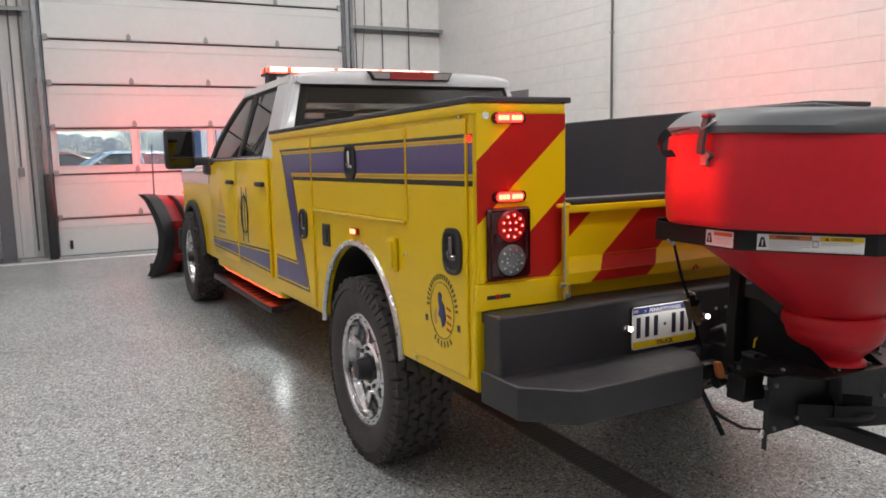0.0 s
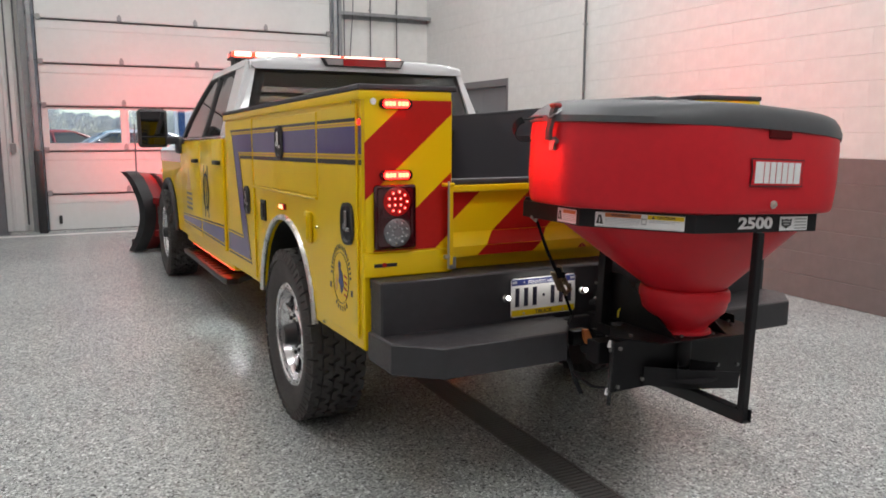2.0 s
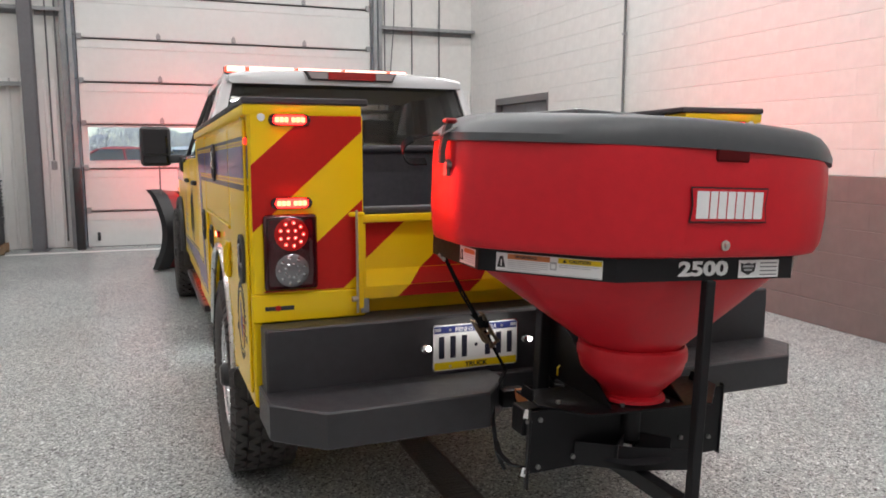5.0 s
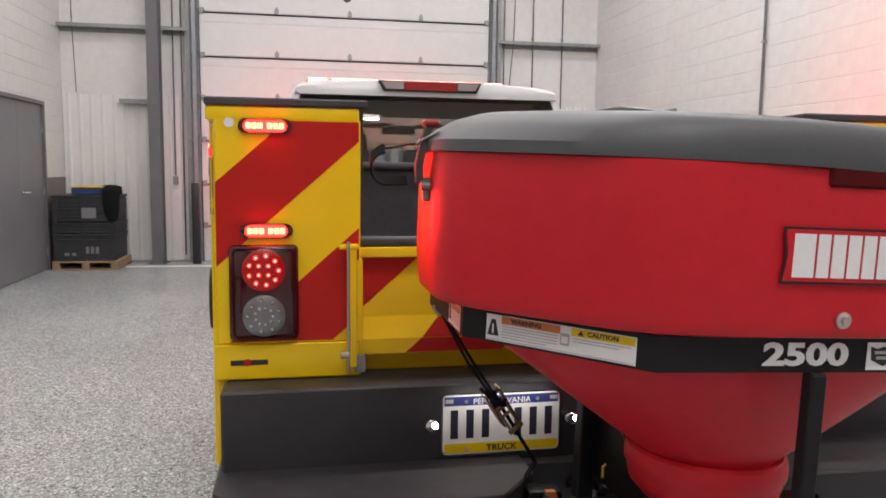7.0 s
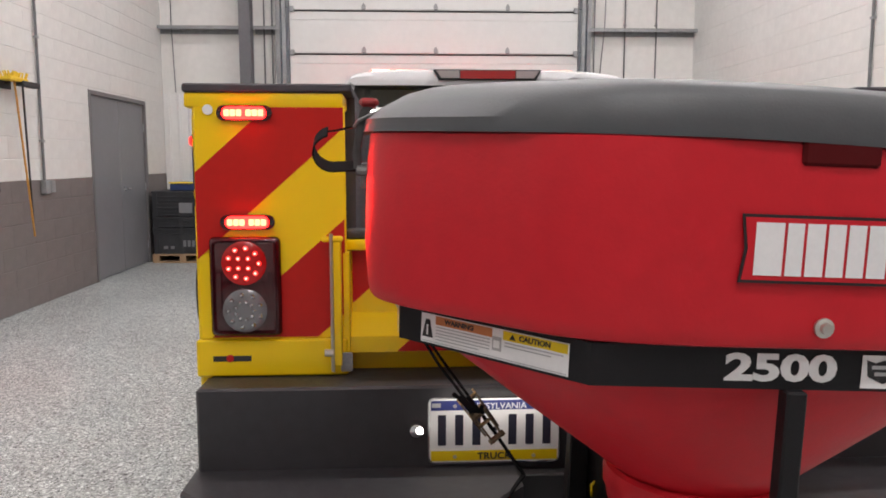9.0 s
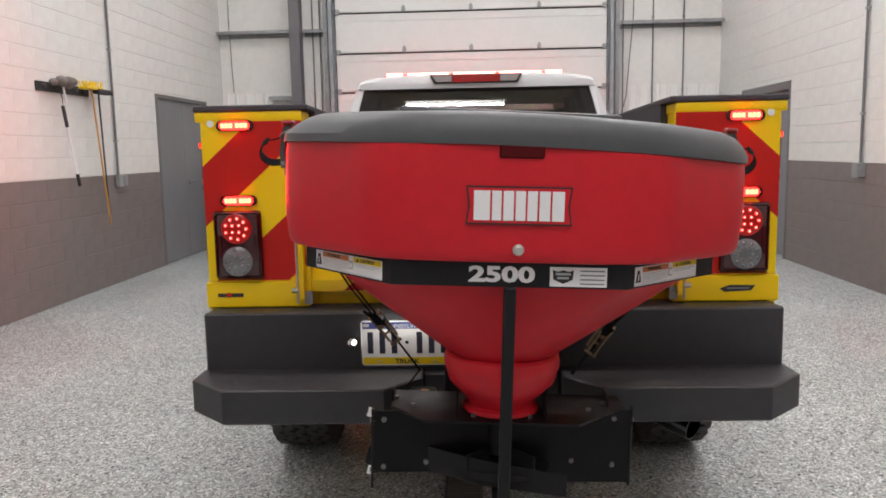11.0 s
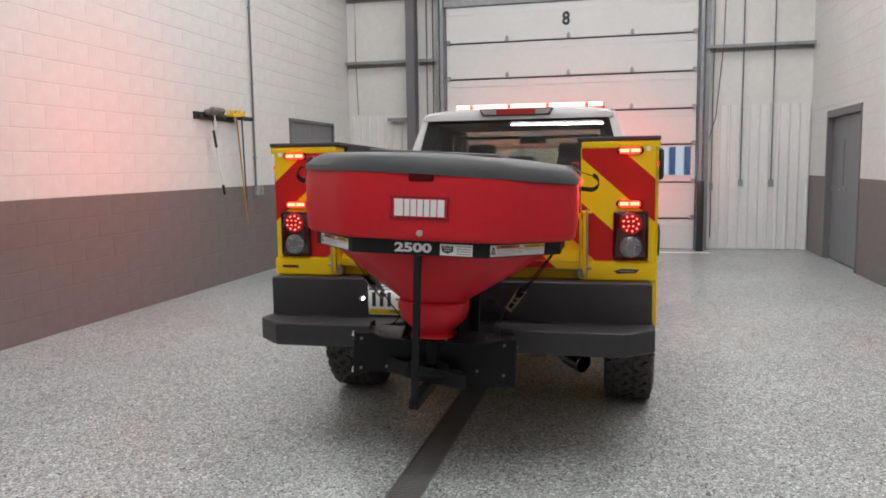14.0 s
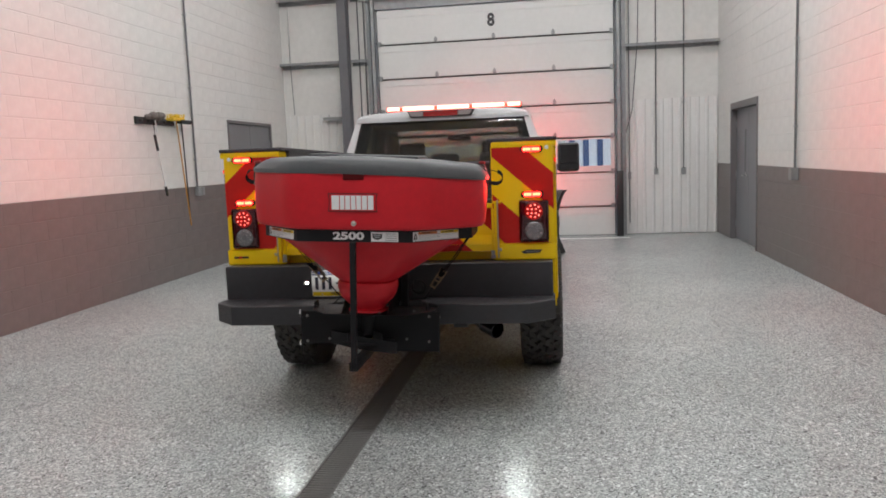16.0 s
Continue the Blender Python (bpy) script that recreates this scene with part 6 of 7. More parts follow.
# belt frame round the hopper
BAR = [(-0.523, 0.22), (-0.523, -0.105), (-0.275, -0.350), (0.265, -0.350), (0.54, -0.088), (0.54, 0.22)]
bm = bmesh.new()
outer, inner = BAR, [(x * 0.985, y * 0.985 + 0.004) for x, y in BAR]
poly = [(x, y) for x, y in outer] + [(x, y) for x, y in inner[::-1]]
lo, hi = [bm.verts.new((x, y, 1.112)) for x, y in poly], [bm.verts.new((x, y, 1.1685)) for x, y in poly]
m = len(BAR)
for i in range(m - 1):
    j = 2 * m - 1 - i
    bm.faces.new((lo[i], lo[i + 1], lo[j - 1], lo[j])), bm.faces.new((hi[i], hi[j], hi[j - 1], hi[i + 1]))
for i in range(2 * m):
    j = (i + 1) % (2 * m)
    bm.faces.new((lo[i], hi[i], hi[j], lo[j]))
bmesh.ops.recalc_face_normals(bm, faces=bm.faces)
belt_bar = part("belt_frame", bm, "frame_black", spreader, "black steel band round the hopper with labels")
words("model_number", "2500", 0.049, on_south(-0.022, -0.3515, 1.140), "decal_white", belt_bar, 0.0006, 1.54, 0.0019)
tags = [(-0.523, 0.01, -0.523, -0.09, "warn_small"), (-0.488, -0.1394, -0.298, -0.3273, "warn"), (0.088, -0.350, 0.218, -0.350, "data"), (0.284, -0.3315, 0.478, -0.1482, "warn")]
for xa, ya, xb, yb, kind in tags:
    d = Vector((xb - xa, yb - ya, 0))
    L, ang = d.length, math.degrees(math.atan2(d.y, d.x))
    nrm = Vector((d.y, -d.x, 0)).normalized()
    base = pose((xa + xb) / 2 + nrm.x * 0.0012, (ya + yb) / 2 + nrm.y * 0.0012, 1.139, 0, 0, ang)

    def tag_box(name, u0, v0, u1, v1, mat, parent, lift):
        b2 = boxes(((u0, -lift - 0.0006, v0), (u1, -lift, v1)))
        for v in b2.verts:
            v.co = base @ v.co
        return part(name, b2, mat, parent)

    def tag_shape(name, pts, mat, parent, lift):
        b2 = bmesh.new()
        prism(b2, pts, "y", -lift - 0.0006, -lift)
        for v in b2.verts:
            v.co = base @ v.co
        return part(name, b2, mat, parent)

    h = L / 2
    lab = tag_box("label", -h, -0.0225, h, 0.0225, "decal_white", belt_bar, 0.0)
    if kind == "data":
        u = -h + 0.030
        tag_shape("label_mark", [(u - 0.024, 0.016), (u - 0.012, 0.012), (u, 0.016), (u + 0.012, 0.012), (u + 0.024, 0.016), (u + 0.022, -0.006), (u, -0.016), (u - 0.022, -0.006)], "decal_black", lab, 0.0008)
        for i in range(2):
            tag_box("label_line", u - 0.017 + 0.004 * i, 0.004 - i * 0.009, u + 0.017 - 0.004 * i, 0.009 - i * 0.009, "print_grey", lab, 0.0016)
        for i in range(4):
            tag_box("label_line", 0.004, 0.013 - i * 0.010, h - 0.006, 0.016 - i * 0.010, "decal_grey", lab, 0.0008)
    else:
        u = -h + 0.014
        tag_shape("label_mark", [(u - 0.011, -0.014), (u + 0.011, -0.014), (u + 0.004, 0.014), (u - 0.004, 0.014)], "decal_black", lab, 0.0008)
        tag_box("label_line", u - 0.0015, -0.010, u + 0.0015, 0.006, "decal_white", lab, 0.0016)
        if kind == "warn":
            tag_box("label_band", -h + 0.03, 0.008, 0.005, 0.021, "decal_orange", lab, 0.0008)
            tag_box("label_band", 0.025, 0.008, h - 0.002, 0.021, "decal_yellow", lab, 0.0008)
            tag_box("label_mark", 0.006, -0.010, 0.022, 0.010, "print_grey", lab, 0.0008)
            tag_box("label_line", 0.0085, -0.006, 0.0195, 0.005, "decal_white", lab, 0.0016)
            m2 = base @ pose(-h / 2 + 0.01, -0.0018, 0.0145) @ FACE_S
            words("label_word", "WARNING", 0.0105, m2, "decal_black", lab, 0.0002, 1.1, 0.0004)
            m2 = base @ pose(h / 2 + 0.012, -0.0018, 0.0145) @ FACE_S
            words("label_word", "CAUTION", 0.0105, m2, "decal_black", lab, 0.0002, 1.1, 0.0004)
            tag_shape("label_mark", [(0.036, 0.0105), (0.047, 0.0105), (0.0415, 0.0185)], "decal_black", lab, 0.0016)
            for i in range(5):
                tag_box("label_line", -h + 0.031, 0.0035 - i * 0.0048, 0.001 - (0.02 if i == 4 else 0), 0.0049 - i * 0.0048, "print_grey", lab, 0.0008)
            for i in range(2):
                tag_box("label_line", 0.028, 0.0035 - i * 0.0048, h - 0.008 - 0.02 * i, 0.0049 - i * 0.0048, "print_grey", lab, 0.0008)
            tag_box("label_line", -h + 0.002, -0.0205, h - 0.002, -0.0195, "print_grey", lab, 0.0008)
        else:
            tag_box("label_band", -h + 0.03, 0.008, h - 0.004, 0.019, "decal_orange", lab, 0.0008)
            for i in range(4):
                tag_box("label_line", -h + 0.031, 0.002 - i * 0.0055, h - 0.006, 0.0034 - i * 0.0055, "print_grey", lab, 0.0008)
# maker's panel on the hopper: dark outline, white blocks
LX, LZ = 0.010, 1.302
ybow = lambda x: -0.3835 + 0.3 * max(0, abs(x) - 0.10) ** 2


def bowed(bm, pts, lift):
    prism(bm, pts, "y", -0.001, 0.0)
    for v in bm.verts:
        v.co.y += ybow(v.co.x) - lift


bm = bmesh.new()
bowed(bm, [(LX - 0.118, LZ - 0.043), (LX + 0.118, LZ - 0.043), (LX + 0.112, LZ), (LX + 0.118, LZ + 0.043), (LX - 0.118, LZ + 0.043), (LX - 0.112, LZ)], 0.0045)
logo = part("maker_panel", bm, "decal_black", hop, "maker panel with white blocks, dark outline")
bm = bmesh.new()
bowed(bm, [(LX - 0.114, LZ - 0.039), (LX + 0.114, LZ - 0.039), (LX + 0.108, LZ), (LX + 0.114, LZ + 0.039), (LX - 0.114, LZ + 0.039), (LX - 0.108, LZ)], 0.0055)
part("panel_field", bm, "hopper", logo)
widths = [0.036, 0.021, 0.023, 0.022, 0.022, 0.024, 0.027]
x = LX - 0.100
for w in widths:
    bm = bmesh.new()
    bowed(bm, [(x, LZ - 0.033), (x + w, LZ - 0.033), (x + w, LZ + 0.033), (x, LZ + 0.033)], 0.0068)
    part("panel_block", bm, "decal_white", logo)
    x += w + 0.0042
bm = bmesh.new()
lathe(bm, [(0.013, 0), (0.013, -0.004), (0.008, -0.006), (0.007, -0.011), (0.001, -0.012)], (0.012, -0.3815, 1.203), "y", 14, True)
part("hopper_bolt", bm, "zinc", hop)
# post, lower frame
bm = bmesh.new()
box(bm, (-0.016, -0.364, 0.492), (0.012, -0.337, 1.112), 0.003)
part("post", bm, "frame_black", spreader)
bm = bmesh.new()
box(bm, (-0.022, -0.372, 0.487), (0.018, 0.22, 0.492), 0.001)
box(bm, (-0.022, -0.372, 0.487), (-0.017, 0.22, 0.530), 0.001)
box(bm, (0.013, -0.372, 0.487), (0.018, 0.22, 0.530), 0.001)
box(bm, (-0.022, -0.33, 0.525), (0.018, 0.22, 0.530), 0.001)
part("foot_arm", bm, "frame_black", spreader)
for s in (-1, 1):
    x, y = (-0.345, -0.098) if s < 0 else (0.366, -0.030)
    slope = 0.068 / 0.711
    low = 0.545 if s < 0 else 0.510
    y_in = y - s * slope * (abs(x) - 0.02)
    bm = bmesh.new()
    loft(bm, [[(x1, y1 + dy, z) for dy, z in ((0, low), (0.005, low), (0.005, 0.718), (0, 0.718))] for x1, y1 in ((x, y), (s * 0.02, y_in))])
    loft(bm, [[(x1, y1 + dy, z) for dy, z in ((0, low), (0.030, low), (0.030, low + 0.005), (0, low + 0.005))] for x1, y1 in ((x, y), (s * 0.02, y_in))])
    bp = part("back_plate", bm, "shield_black", spreader)
    bm = bmesh.new()
    prism(bm, [(y - 0.004, 0.725), (y + 0.012, 0.725), (y + 0.012, 0.500), (y - 0.004, 0.500)], "x", x - 0.004, x + 0.002, 0.001)
    part("edge_flange", bm, "frame_black", bp)
    for bx, z in ((0.315, 0.695), (0.315, 0.562), (0.20, 0.575)):
        yb = y - s * slope * (abs(x) - bx)
        bm = bmesh.new()
        cyl(bm, (s * bx, yb, z), (s * bx, yb - 0.008, z), 0.007, seg=8)
        part("plate_bolt", bm, "dull_bolt", bp)
    for z in (0.69, 0.55):
        bm = bmesh.new()
        cyl(bm, (x - 0.009, y + 0.006, z), (x + 0.006, y + 0.006, z), 0.006, seg=8)
        part("plate_bolt", bm, "dull_bolt", bp)
# pale tags tied at the edge of the plate
for z in (0.712, 0.548):
    bm = bmesh.new()
    loft(bm, [[(-0.351 + dx, y, z + dz) for dx, dz in ((-0.012, -0.010), (0.002, -0.014), (0.006, 0.010), (-0.006, 0.014))] for y in (-0.092, -0.088)])
    part("paper_tag", bm, "decal_white", spreader, "crumpled white tag")
part("cross_member", boxes(((-0.30, 0.03, 0.60), (0.32, 0.10, 0.68)), bev=0.003), "frame_black", spreader)
# carrier tray under the throat
bm = bmesh.new()
prism(bm, [(-0.300, -0.06), (-0.20, -0.17), (0.20, -0.17), (0.345, -0.02), (0.345, 0.08), (-0.300, 0.08)], "z", 0.716, 0.722, 0.001)
tray = part("carrier_tray", bm, "gloss_black", spreader, "glossy black steel tray under the throat")
for s in (-1, 1):
    bm = bmesh.new()
    prism(bm, [(-0.150, 0.722), (0.21, 0.722), (0.21, 0.90), (0.14, 0.90)], "x", s * 0.118 - 0.003, s * 0.118 + 0.003, 0.001)
    part("tray_gusset", bm, "gloss_black", tray)
    bm = bmesh.new()
    prism(bm, [(-0.02, 0.722), (0.05, 0.722), (0.04, 0.752), (-0.02, 0.752)], "x", s * 0.298 - 0.002, s * 0.298 + 0.002)
    part("tray_lip", bm, "gloss_black", tray)
for x, y in ((-0.24, -0.06), (0.24, -0.06), (-0.075, -0.13), (0.075, -0.13), (0.29, 0.0), (-0.29, 0.0)):
    bm = bmesh.new()
    cyl(bm, (x, y, 0.72), (x, y, 0.730), 0.007, seg=6)
    part("tray_bolt", bm, "dull_bolt", tray)
bm = bmesh.new()
sweep(bm, [(-0.122, 0.15, 0.735), (-0.126, 0.145, 0.760), (-0.112, 0.14, 0.778), (-0.098, 0.14, 0.768), (-0.096, 0.14, 0.745), (-0.104, 0.142, 0.722)], 0.0035, seg=6)
part("wire_loop", bm, "decal_yellow", spreader, "small loop of yellow wire")
# spinner
bm = bmesh.new()
cyl(bm, (0, CONE_Y - 0.01, 0.716), (0, CONE_Y - 0.01, 0.60), 0.034, seg=16)
lathe(bm, [(0.03, 0.578), (0.13, 0.574), (0.14, 0.568), (0.03, 0.566)], (0, CONE_Y, 0), "z", 28)
spin = part("spinner", bm, "frame_black", spreader, "black spinner disc with fins")
for i in range(4):
    bm = bmesh.new()
    k = math.pi / 4 + i * math.pi / 2
    a, c = Vector((math.cos(k), math.sin(k), 0)), Vector((-math.sin(k), math.cos(k), 0))
    o = Vector((0, CONE_Y, 0.574))
    loft(bm, [[o + a * r + c * t + Vector((0, 0, z)) for t, z in ((-0.002, 0), (0.002, 0), (0.002, 0.045), (-0.002, 0.045))] for r in (0.04, 0.128)])
    part("fin", bm, "frame_black", spin)
bm = boxes(((-0.075, 0.02, 0.565), (0.075, 0.20, 0.70)), bev=0.012)
part("gear_motor", bm, "black_plastic", spreader)
# deflector blade at the rear
bm = bmesh.new()
loft(bm, [[(x, y + dy, z) for dy, z in ((0, z0), (0.005, z0), (0.005, z1), (0, z1))] for x, y, z0, z1 in ((-0.195, -0.088, 0.552, 0.618), (-0.05, -0.150, 0.540, 0.608), (0.172, -0.175, 0.526, 0.585))])
part("deflector", bm, "frame_black", spreader)
# hitch tube into the receiver
bm = boxes(((-0.045, 0.06, 0.585), (0.045, 0.45, 0.675)), bev=0.005)
box(bm, (-0.075, 0.30, 0.56), (0.075, 0.42, 0.70), 0.006)
cyl(bm, (-0.12, 0.36, 0.63), (0.12, 0.36, 0.63), 0.010, seg=8)
part("hitch_tube", bm, "frame_black", spreader)
# upright stays to the belt frame at the truck side
bm = bmesh.new()
for s in (-1, 1):
    box(bm, (s * 0.12, 0.20, 0.66), (s * 0.16, 0.24, 1.15), 0.003)
box(bm, (-0.518, 0.21, 1.130), (0.535, 0.222, 1.180), 0.002)
part("rear_stay", bm, "frame_black", spreader)
# wiring
bm = bmesh.new()
sweep(bm, [(-0.07, 0.38, 0.74), (-0.10, 0.30, 0.775), (-0.13, 0.24, 0.74), (-0.10, 0.22, 0.68), (-0.04, 0.24, 0.66)], 0.011, seg=8)
sweep(bm, [(0.03, 0.42, 0.76), (0.0, 0.30, 0.70), (0.04, 0.2, 0.68)], 0.010, seg=8)
part("cable", bm, "black_plastic", spreader)
# lid latches with strap tails
for s in (-1, 1):
    x, y = s * 0.588, -0.03
    bm = bmesh.new()
    sweep(bm, [(x - s * 0.006, y, 1.482), (x + s * 0.004, y, 1.468), (x + s * 0.008, y, 1.450), (x + s * 0.014, y + 0.004, 1.41), (x + s * 0.012, y + 0.006, 1.378)], 0.013, 0.020, up=(0, 1, 0))
    lt = part("lid_strap", bm, "rubber", lid, "black rubber T-handle lid strap")
    part("strap_handle", boxes(((x - s * 0.020, y - 0.016, 1.478), (x + s * 0.012, y + 0.016, 1.492)), bev=0.005), "plow_red", lt, "red T-handle")
    bm = bmesh.new()
    sweep(bm, [(x - s * 0.018, y - 0.014, 1.470), (x + s * 0.012, y - 0.014, 1.455), (x + s * 0.019, y, 1.446), (x + s * 0.012, y + 0.014, 1.455), (x - s * 0.018, y + 0.014, 1.470)], 0.0030, seg=6)
    part("strap_bail", bm, "dull_bolt", lt)
    bm = boxes(((x - 0.006, y - 0.014, 1.345), (x + 0.006, y + 0.014, 1.388)), bev=0.003)
    cyl(bm, (x - s * 0.004, y - 0.018, 1.374), (x + s * 0.012, y - 0.018, 1.374), 0.009, seg=10)
    part("strap_catch", bm, "dull_bolt", lt)
    bm = bmesh.new()
    base = Vector((x, y + 0.07, 1.446))
    loop = [(-s * 0.01, 0.0, 0.004), (s * 0.025, 0.0, 0.002), (s * 0.055, 0.0, -0.006)]
    for i in range(13):
        k = math.radians(75 - 15 * i)
        loop.append((s * (0.060 + 0.034 * math.cos(k)), 0.002 * i, -0.038 + 0.031 * math.sin(k)))
    loop.append((s * 0.02, 0.03, -0.066))
    loft(bm, [[base + Vector(p) + Vector((0, dy, dz)) for dy, dz in ((-0.012, -0.0015), (0.012, -0.0015), (0.012, 0.0015), (-0.012, 0.0015))] for p in loop[:4]])
    pts = [base + Vector(p) for p in loop[3:]]
    rings = []
    for i, p in enumerate(pts):
        d = (pts[min(i + 1, len(pts) - 1)] - pts[max(i - 1, 0)]).normalized()
        n = d.cross(Vector((0, 1, 0))).normalized() * 0.0016
        w = Vector((0, 0.009, 0.008))
        rings.append([p - w - n, p + w - n, p + w + n, p - w + n])
    loft(bm, rings)
    part("strap_tail", bm, "webbing", lid, "loose black strap tail")

# ratchet straps from the belt frame to the hitch
for s in (-1, 1):
    st = thing("ratchet_strap", SPR, "black ratchet strap with yellow zinc buckle", "strap", "ratchet straps")
    a, b, c = Vector((s * 0.515, 0.15, 1.105)), Vector((-0.355, 0.215, 0.885) if s < 0 else (0.328, 0.27, 0.855)), Vector((s * 0.24, 0.275, 0.725))
    bm = bmesh.new()
    side = Vector((1, 0.75, 0)).normalized() * 0.006
    for k in (-1, 1):
        sweep(bm, [a + side * k * 0.4 + Vector((0, 0, 0.01)), a.lerp(b, 0.5) + side * k * 1.3 + Vector((0, 0.004, -0.003)), b + side * k], 0.0065 if s < 0 else 0.005, 0.003, up=(1, 0.75, 0))
    sweep(bm, [b + Vector((0.004, 0.01, 0)), c], 0.010, 0.003, up=(1, 0.75, 0))
    part("webbing_band", bm, "webbing", st)
    d = (c - b).normalized()
    # frayed folds of webbing wound on the spool
    bm = bmesh.new()
    for k in range(5):
        q = b - d * (0.062 - 0.010 * k) + Vector((0.010 * (k - 2), -0.018 - 0.003 * (k % 2), 0.004 * (k % 3)))
        sweep(bm, [b + Vector((0.006 * (k - 2), -0.012, 0)), b.lerp(q, 0.6) + Vector((0, -0.008, 0)), q], 0.008, 0.003, up=(0.25, 1, 0))
    part("webbing_fold", bm, "webbing", st)
    bm = bmesh.new()
    across = d.cross(Vector((0.1, -1, 0.1))).normalized()
    out = across.cross(d).normalized()
    if out.y > 0:
        out = -out
    for k in (-1, 1):
        sweep(bm, [b - d * 0.045 + across * k * 0.019, b + d * 0.055 + across * k * 0.017], 0.022, 0.004, up=tuple(across))
        sweep(bm, [b - d * 0.01 + across * k * 0.013 + out * 0.010, b + d * 0.068 + across * k * 0.012 + out * 0.022], 0.018, 0.004, up=tuple(across))
    for t, lift, r in ((-0.036, 0.0, 0.005), (0.0, 0.004, 0.011), (0.030, 0.006, 0.004), (0.066, 0.021, 0.006)):
        q = b + d * t + out * lift
        cyl(bm, q - across * 0.019, q + across * 0.019, r, seg=10)
    part("ratchet", bm, "brass", st, "yellow zinc ratchet buckle")
    bm = bmesh.new()
    sweep(bm, [a + Vector((-0.012 * s, -0.015, 0.075)), a + Vector((0.0, -0.02, 0.03)), a + Vector((0.0, 0, -0.004)), a + Vector((s * 0.012, 0.012, 0.012))], 0.005, seg=6)
    part("hook", bm, "zinc", st)
    if s < 0:
        bm = bmesh.new()
        sweep(bm, [c, (-0.300, 0.235, 0.66), (-0.322, 0.18, 0.600), (-0.344, 0.10, 0.536), (-0.325, 0.08, 0.482)], 0.018, 0.003, up=(1, 0.3, 0))
        sweep(bm, [(-0.338, 0.12, 0.556), (-0.366, 0.04, 0.555), (-0.366, -0.03, 0.548), (-0.354, -0.085, 0.560)], 0.004, 0.016, up=(1, 0.3, 0))
        part("loose_end", bm, "webbing", st)
        bm = bmesh.new()
        loft(bm, [[c + Vector((u, v, w)) for u, v in ((x0, -0.07), (x1, -0.07), (x1, -0.055), (x0, -0.055))] for x0, x1, w in ((0.008, 0.030, -0.045), (0.012, 0.046, -0.075), (0.026, 0.052, -0.105))])
        part("release_tab", bm, "decal_orange", st, "orange release tab")
        bm = bmesh.new()
        box(bm, c + Vector((-0.03, -0.055, -0.11)), c + Vector((0.055, 0.0, -0.05)), 0.012, 2)
        cyl(bm, c + Vector((0.02, -0.06, -0.12)), c + Vector((0.12, -0.04, -0.11)), 0.02, seg=12)
        cyl(bm, c + Vector((0.10, -0.05, -0.075)), c + Vector((0.10, -0.05, -0.15)), 0.014, seg=10)
        part("hitch_latch", bm, "gloss_black", st)
        bm = bmesh.new()
        cyl(bm, c + Vector((0.055, -0.07, -0.10)), c + Vector((0.085, -0.075, -0.105)), 0.008, seg=8)
        cyl(bm, c + Vector((0.128, -0.06, -0.05)), c + Vector((0.128, -0.06, -0.085)), 0.007, seg=8)
        part("latch_pin", bm, "zinc", st)

# ---- snow plow ----
PLW = TRUCK @ pose(-0.03, 7.50, 0)
plow = thing("snow_plow", PLW, "snow plow with red back and black ends on the floor", "snow plow")
SWEEP, WING = radians(30), 1.22
for s in (-1, 1):
    along, deep = Vector((s * math.cos(SWEEP), -math.sin(SWEEP), 0)), Vector((s * math.sin(SWEEP), math.cos(SWEEP), 0))

    def at(a, d, z):
        return along * a + deep * d + Vector((0, 0, z))

    n = 14
    prof = lambda top: [(0.24 - 0.30 * math.sin(math.pi * (0.06 + 0.90 * k / n)) + (0.05 if k == n else 0), 0.02 + top * k / n) for k in range(n + 1)]
    ends = [(0.05, prof(0.80)), (WING, prof(0.93))]
    bm = bmesh.new()
    loft(bm, [[at(a, d, z) for d, z in p] + [at(a, d - 0.02, z) for d, z in p[::-1]] for a, p in ends])
    wing = part("wing", bm, "plow_red", plow, "curved plow wing with a red back")
    bm = bmesh.new()
    loft(bm, [[at(a, d + 0.008, z) for d, z in p] + [at(a, d + 0.002, z) for d, z in p[::-1]] for a, p in ends])
    part("wing_face", bm, "black_paint", wing)
    for k in range(5):
        a = 0.06 + (WING - 0.07) * k / 4
        p = prof(0.80 + 0.13 * a / WING)
        wide, mat = (0.075, "black_paint") if k == 4 else (0.010, "plow_red" if k < 3 else "black_paint")
        bm = bmesh.new()
        back = 0.08 if k == 4 else 0.11
        fore = 0.025 if k == 4 else -0.02
        ring = lambda aa: [at(aa, d + fore, z) for d, z in p] + [at(aa, d - back, z) for d, z in p[::-1]]
        loft(bm, [ring(a - wide), ring(a + wide)])
        part("rib", bm, mat, wing)
    bm = bmesh.new()
    c = at(0.06, 0.235, 0.0), at(WING, 0.235, 0.0)
    loft(bm, [[q + Vector((0, dy, z)) for dy, z in ((0, 0), (0.02, 0), (0.02, 0.15), (0, 0.15))] for q in c])
    part("cutting_edge", bm, "steel_grey", wing)
    bm = bmesh.new()
    for z in (0.24, 0.62):
        sweep(bm, [at(0.1, -0.16, z), at(WING - 0.06, -0.16, z)], 0.07, 0.07)
    part("cross_tube", bm, "plow_red", wing)
    part("wing_label", boxes((at(WING - 0.30, -0.20, 0.70), at(WING - 0.18, -0.21, 0.80))), "decal_white", wing)
    bm = bmesh.new()
    cyl(bm, at(WING - 0.02, 0.10, 0.90), at(WING - 0.0, 0.06, 1.50), 0.008, seg=8)
    part("marker_rod", bm, "steel_grey", wing, "thin edge marker rod")
    bm = bmesh.new()
    cyl(bm, (s * 0.50, -0.48, 0.45), (s * 0.24, -0.95, 0.50), 0.035, seg=10)
    part("angle_ram", bm, "black_paint", plow)
